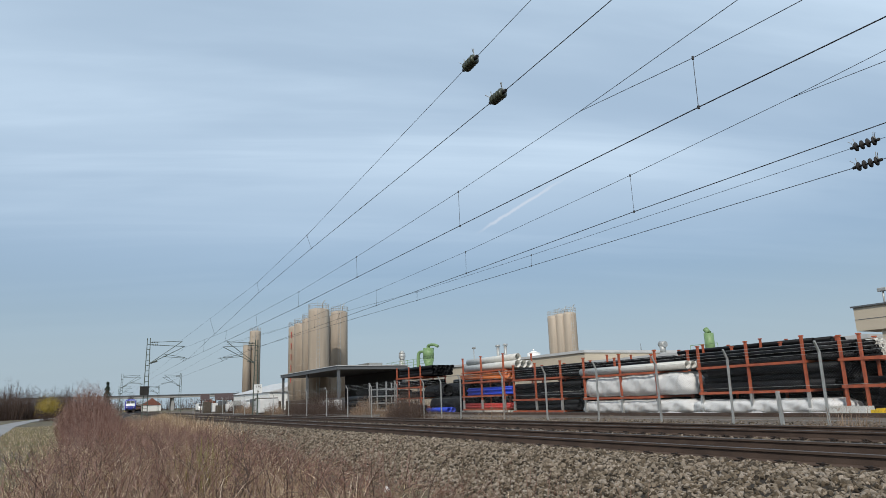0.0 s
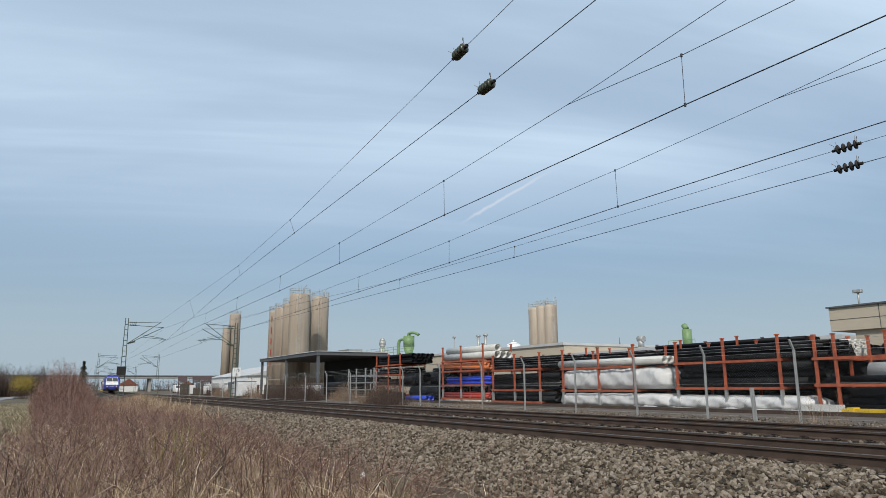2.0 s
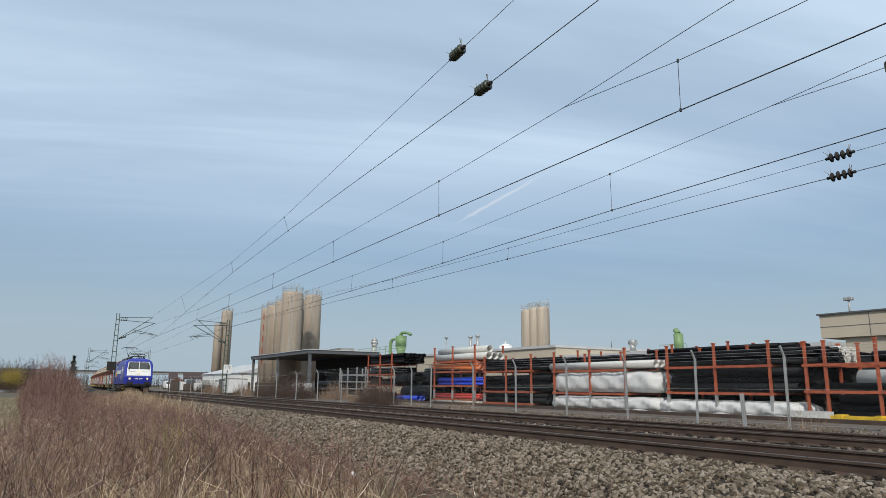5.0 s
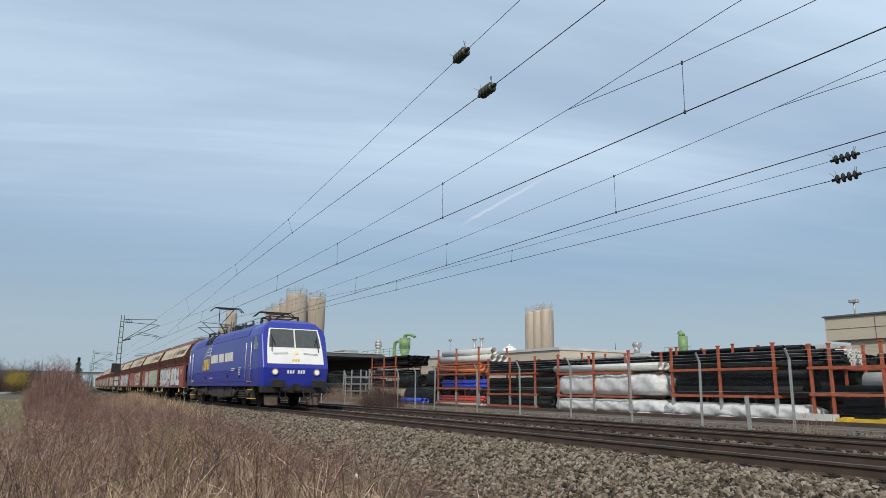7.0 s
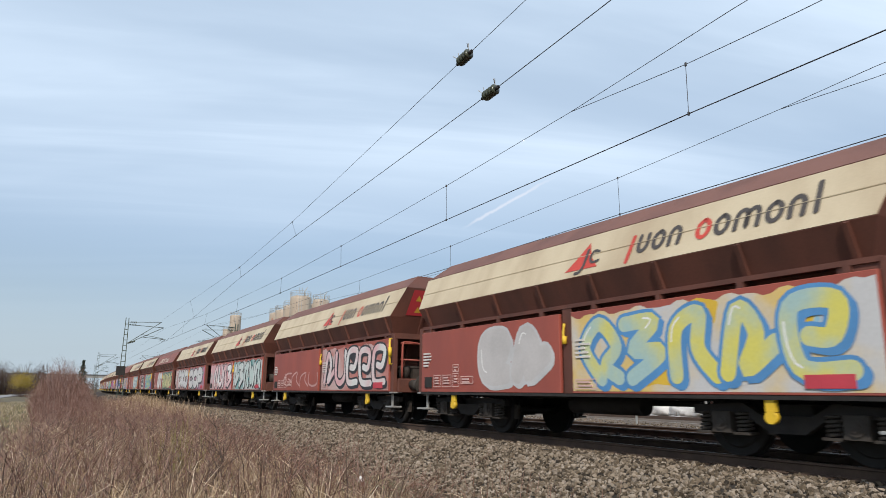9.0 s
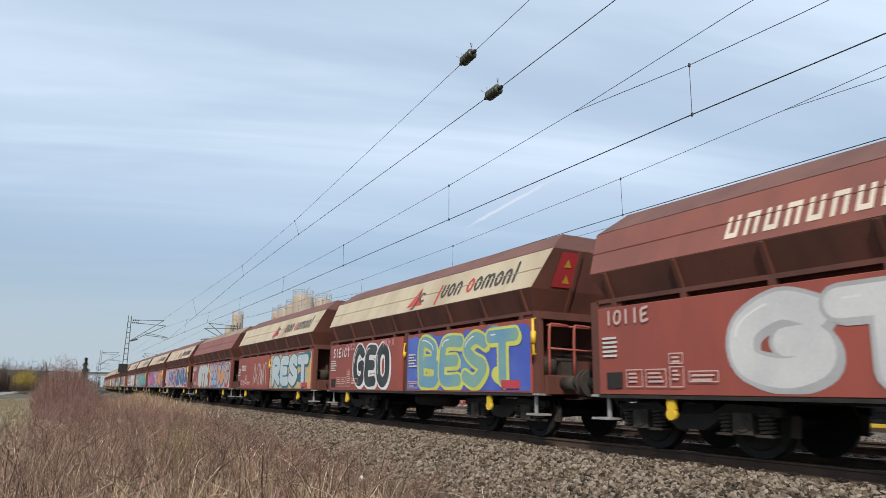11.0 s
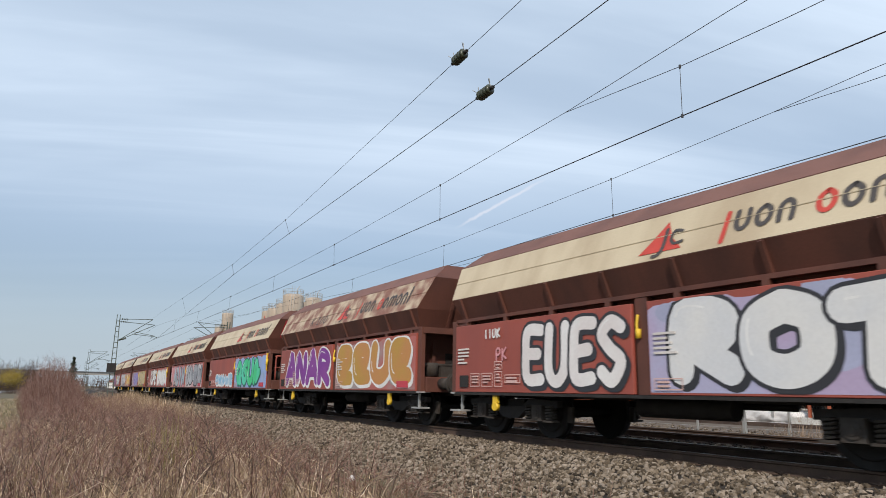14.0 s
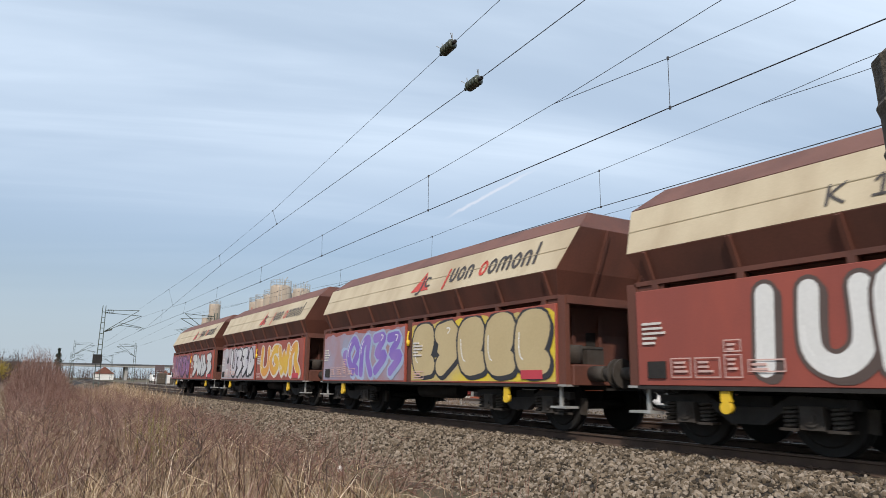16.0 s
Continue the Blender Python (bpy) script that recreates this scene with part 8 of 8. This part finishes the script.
        d = np.stack([rng.normal(0, 0.25, m), rng.normal(0, 0.25, m), rng.uniform(0.05, 0.5, m)], 1) * hgt / 3
        tw = b0[:, None] + d[:, None] * np.linspace(0, 1, k)[None, :, None] + np.cumsum(rng.normal(0, 0.015 * hgt / 3, (m, k, 3)), 1)
        R2 = rad * 0.5 * (1 - 0.6 * np.linspace(0, 1, k))[None] * np.ones((m, 1))
        return strands(np.concatenate([pts, tw]), np.concatenate([main, R2]), material, name, label, "shrub")
    shrub(0.9, 42.0, 1.1, 4.0, 3.0, 1200, M_REDTWIG, "shrub", "dense bare red-brown shrub beside the path")
    shrub(1.3, 52.0, 1.4, 6.0, 3.2, 1000, M_REDTWIG, "shrub", "dense bare red-brown shrub beside the line")
    shrub(0.9, 33.0, 1.0, 4.0, 1.7, 700, M_REDTWIG, "shrub", "low bare red-brown thicket")
    shrub(2.1, 37.0, 0.8, 3.0, 1.4, 350, M_REDTWIG, "shrub", "low red-brown bramble bush")
    shrub(0.2, 47.0, 0.7, 3.0, 2.2, 350, M_STALK, "shrub", "dry brown weeds beside the shrub")
    shrub(2.3, 56.0, 0.9, 4.0, 2.3, 350, M_STALK, "shrub", "tall pale dry weeds by the line")
    shrub(3.5, 60.0, 1.2, 5.0, 1.0, 300, M_TWIG, "shrub", "bare brown shrub by the mast")
    shrub(4.2, 80.0, 1.2, 8.0, 1.2, 300, M_TWIG, "shrub", "bare brown shrub beyond the mast", 0.016)
    # scrub along the yard fence
    for x, y, hgt in ((17.4, 27.5, 1.0), (18.0, 38.0, 1.9), (18.8, 41.0, 1.5), (19.5, 56.0, 2.2), (19.8, 60.0, 2.3), (19.6, 64.0, 2.0), (20.2, 69.0, 1.8), (21.0, 52.0, 1.6), (17.6, 11.0, 0.8), (17.3, 19.5, 0.4), (17.4, 33.0, 0.6), (19.8, 76.0, 1.5), (20.4, 83.0, 1.7), (20.8, 91.0, 1.4), (21.6, 100.0, 1.6), (22.5, 110.0, 1.8), (24.5, 125.0, 2.2), (27.0, 140.0, 2.4), (30.0, 155.0, 2.4)):
        shrub(x, y, 0.9, 2.0 if hgt > 1.2 else 1.0, hgt + 0.6, 620 if hgt > 1.2 else 90, M_TWIG if hgt > 1.7 else M_STALK, "shrub", "bare brown weeds along the yard fence", 0.009)
    # far hedges and trees on the left and behind the bridge
    for i in range(26):
        x = -62 + 2.5 * i + rng.uniform(-1, 1); y = 170 + 2.0 * i + rng.uniform(-8, 8)
        shrub(x, y, 3.4, 4.0, rng.uniform(6.5, 10.0), 230, M_TWIG, "hedge", "row of bare brown hedge trees across the field", 0.05, 5)
    for i in range(40):
        x = -90 + 11 * i + rng.uniform(-4, 4)
        shrub(x, 430 + rng.uniform(-30, 60), 8, 6, rng.uniform(7, 11), 60, M_TWIG, "far_trees", "bare brown trees on the horizon", 0.11, 5)
    n = 2600
    c = np.array([-3.3, 150.0, 1.9])
    P = c + rng.normal(0, 1, (n, 3)) * np.array([0.95, 1.0, 0.75])
    blades(P, rng.uniform(0.05, 0.25, n), rng.uniform(0.03, 0.07, n), rng.uniform(0.0, 0.2, n), M_BLOSSOM, "forsythia", "yellow flowering shrub at the field's edge", rng)
    shrub(-3.3, 150.0, 1.4, 1.4, 3.4, 80, M_TWIG, "forsythia_twigs", "bare twigs of the yellow flowering shrub", 0.02)
    # dark conifer beyond the shrubs
    bm = bmesh.new()
    rod(bm, (7.0, 165, -0.9), (7.0, 165, 6.6), 0.16, 6, 0.03)
    tree = base("conifer", "small dark pine tree beyond the shrubs", "tree")
    part("trunk", bm, M_WOOD, tree)
    n = 2600
    lev = rng.uniform(0.15, 1, n)
    rad = (1.1 - lev) * 2.3 * rng.uniform(0.2, 1, n) * (0.7 + 0.3 * np.sin(lev * 40))
    a = rng.uniform(0, 2 * np.pi, n)
    P = np.stack([7.0 + rad * np.cos(a), 165 + rad * np.sin(a), -0.9 + 7.6 * lev], 1)
    o = blades(P, rng.uniform(-0.3, 0.25, n), rng.uniform(0.04, 0.09, n), rng.uniform(0.1, 0.4, n), M_PINE, "crown", "", rng)
    o.parent = tree
    # pale bag on the ballast foot
    bm = bmesh.new()
    bmesh.ops.create_icosphere(bm, subdivisions=2, radius=0.075)
    for v in bm.verts:
        v.co = v.co * random.Random(int(v.co.x * 9000 + v.co.z * 300)).uniform(0.75, 1.15)
        v.co.z *= 0.7
    o = thing("litter", bm, M_WRAP, "crumpled scrap of white film on the ground", "litter")
    o.location = (5.02, 11.55, -0.70)


build_stones()
build_plants()


# ---- the train's run ----
def rail_pose(s):
    return pose(TRACK_A + bend(s), s, 0.0, 0, 0, heading(s))


def travelled(t):
    k = min(1.0, max(0.0, (t - 8.0) / 2.5))
    return 27.5 * t - 0.9 * (1 - k * k * (3 - 2 * k))


def motions():
    times = [0.2 * i for i in range(81)]
    start = [228.4] + [243.8 + 12.38 * i for i in range(20)]
    for ob, s0 in zip([LOCO] + TRAIN, start):
        walk(ob, [(t, rail_pose(s0 - travelled(t))) for t in times])


motions()
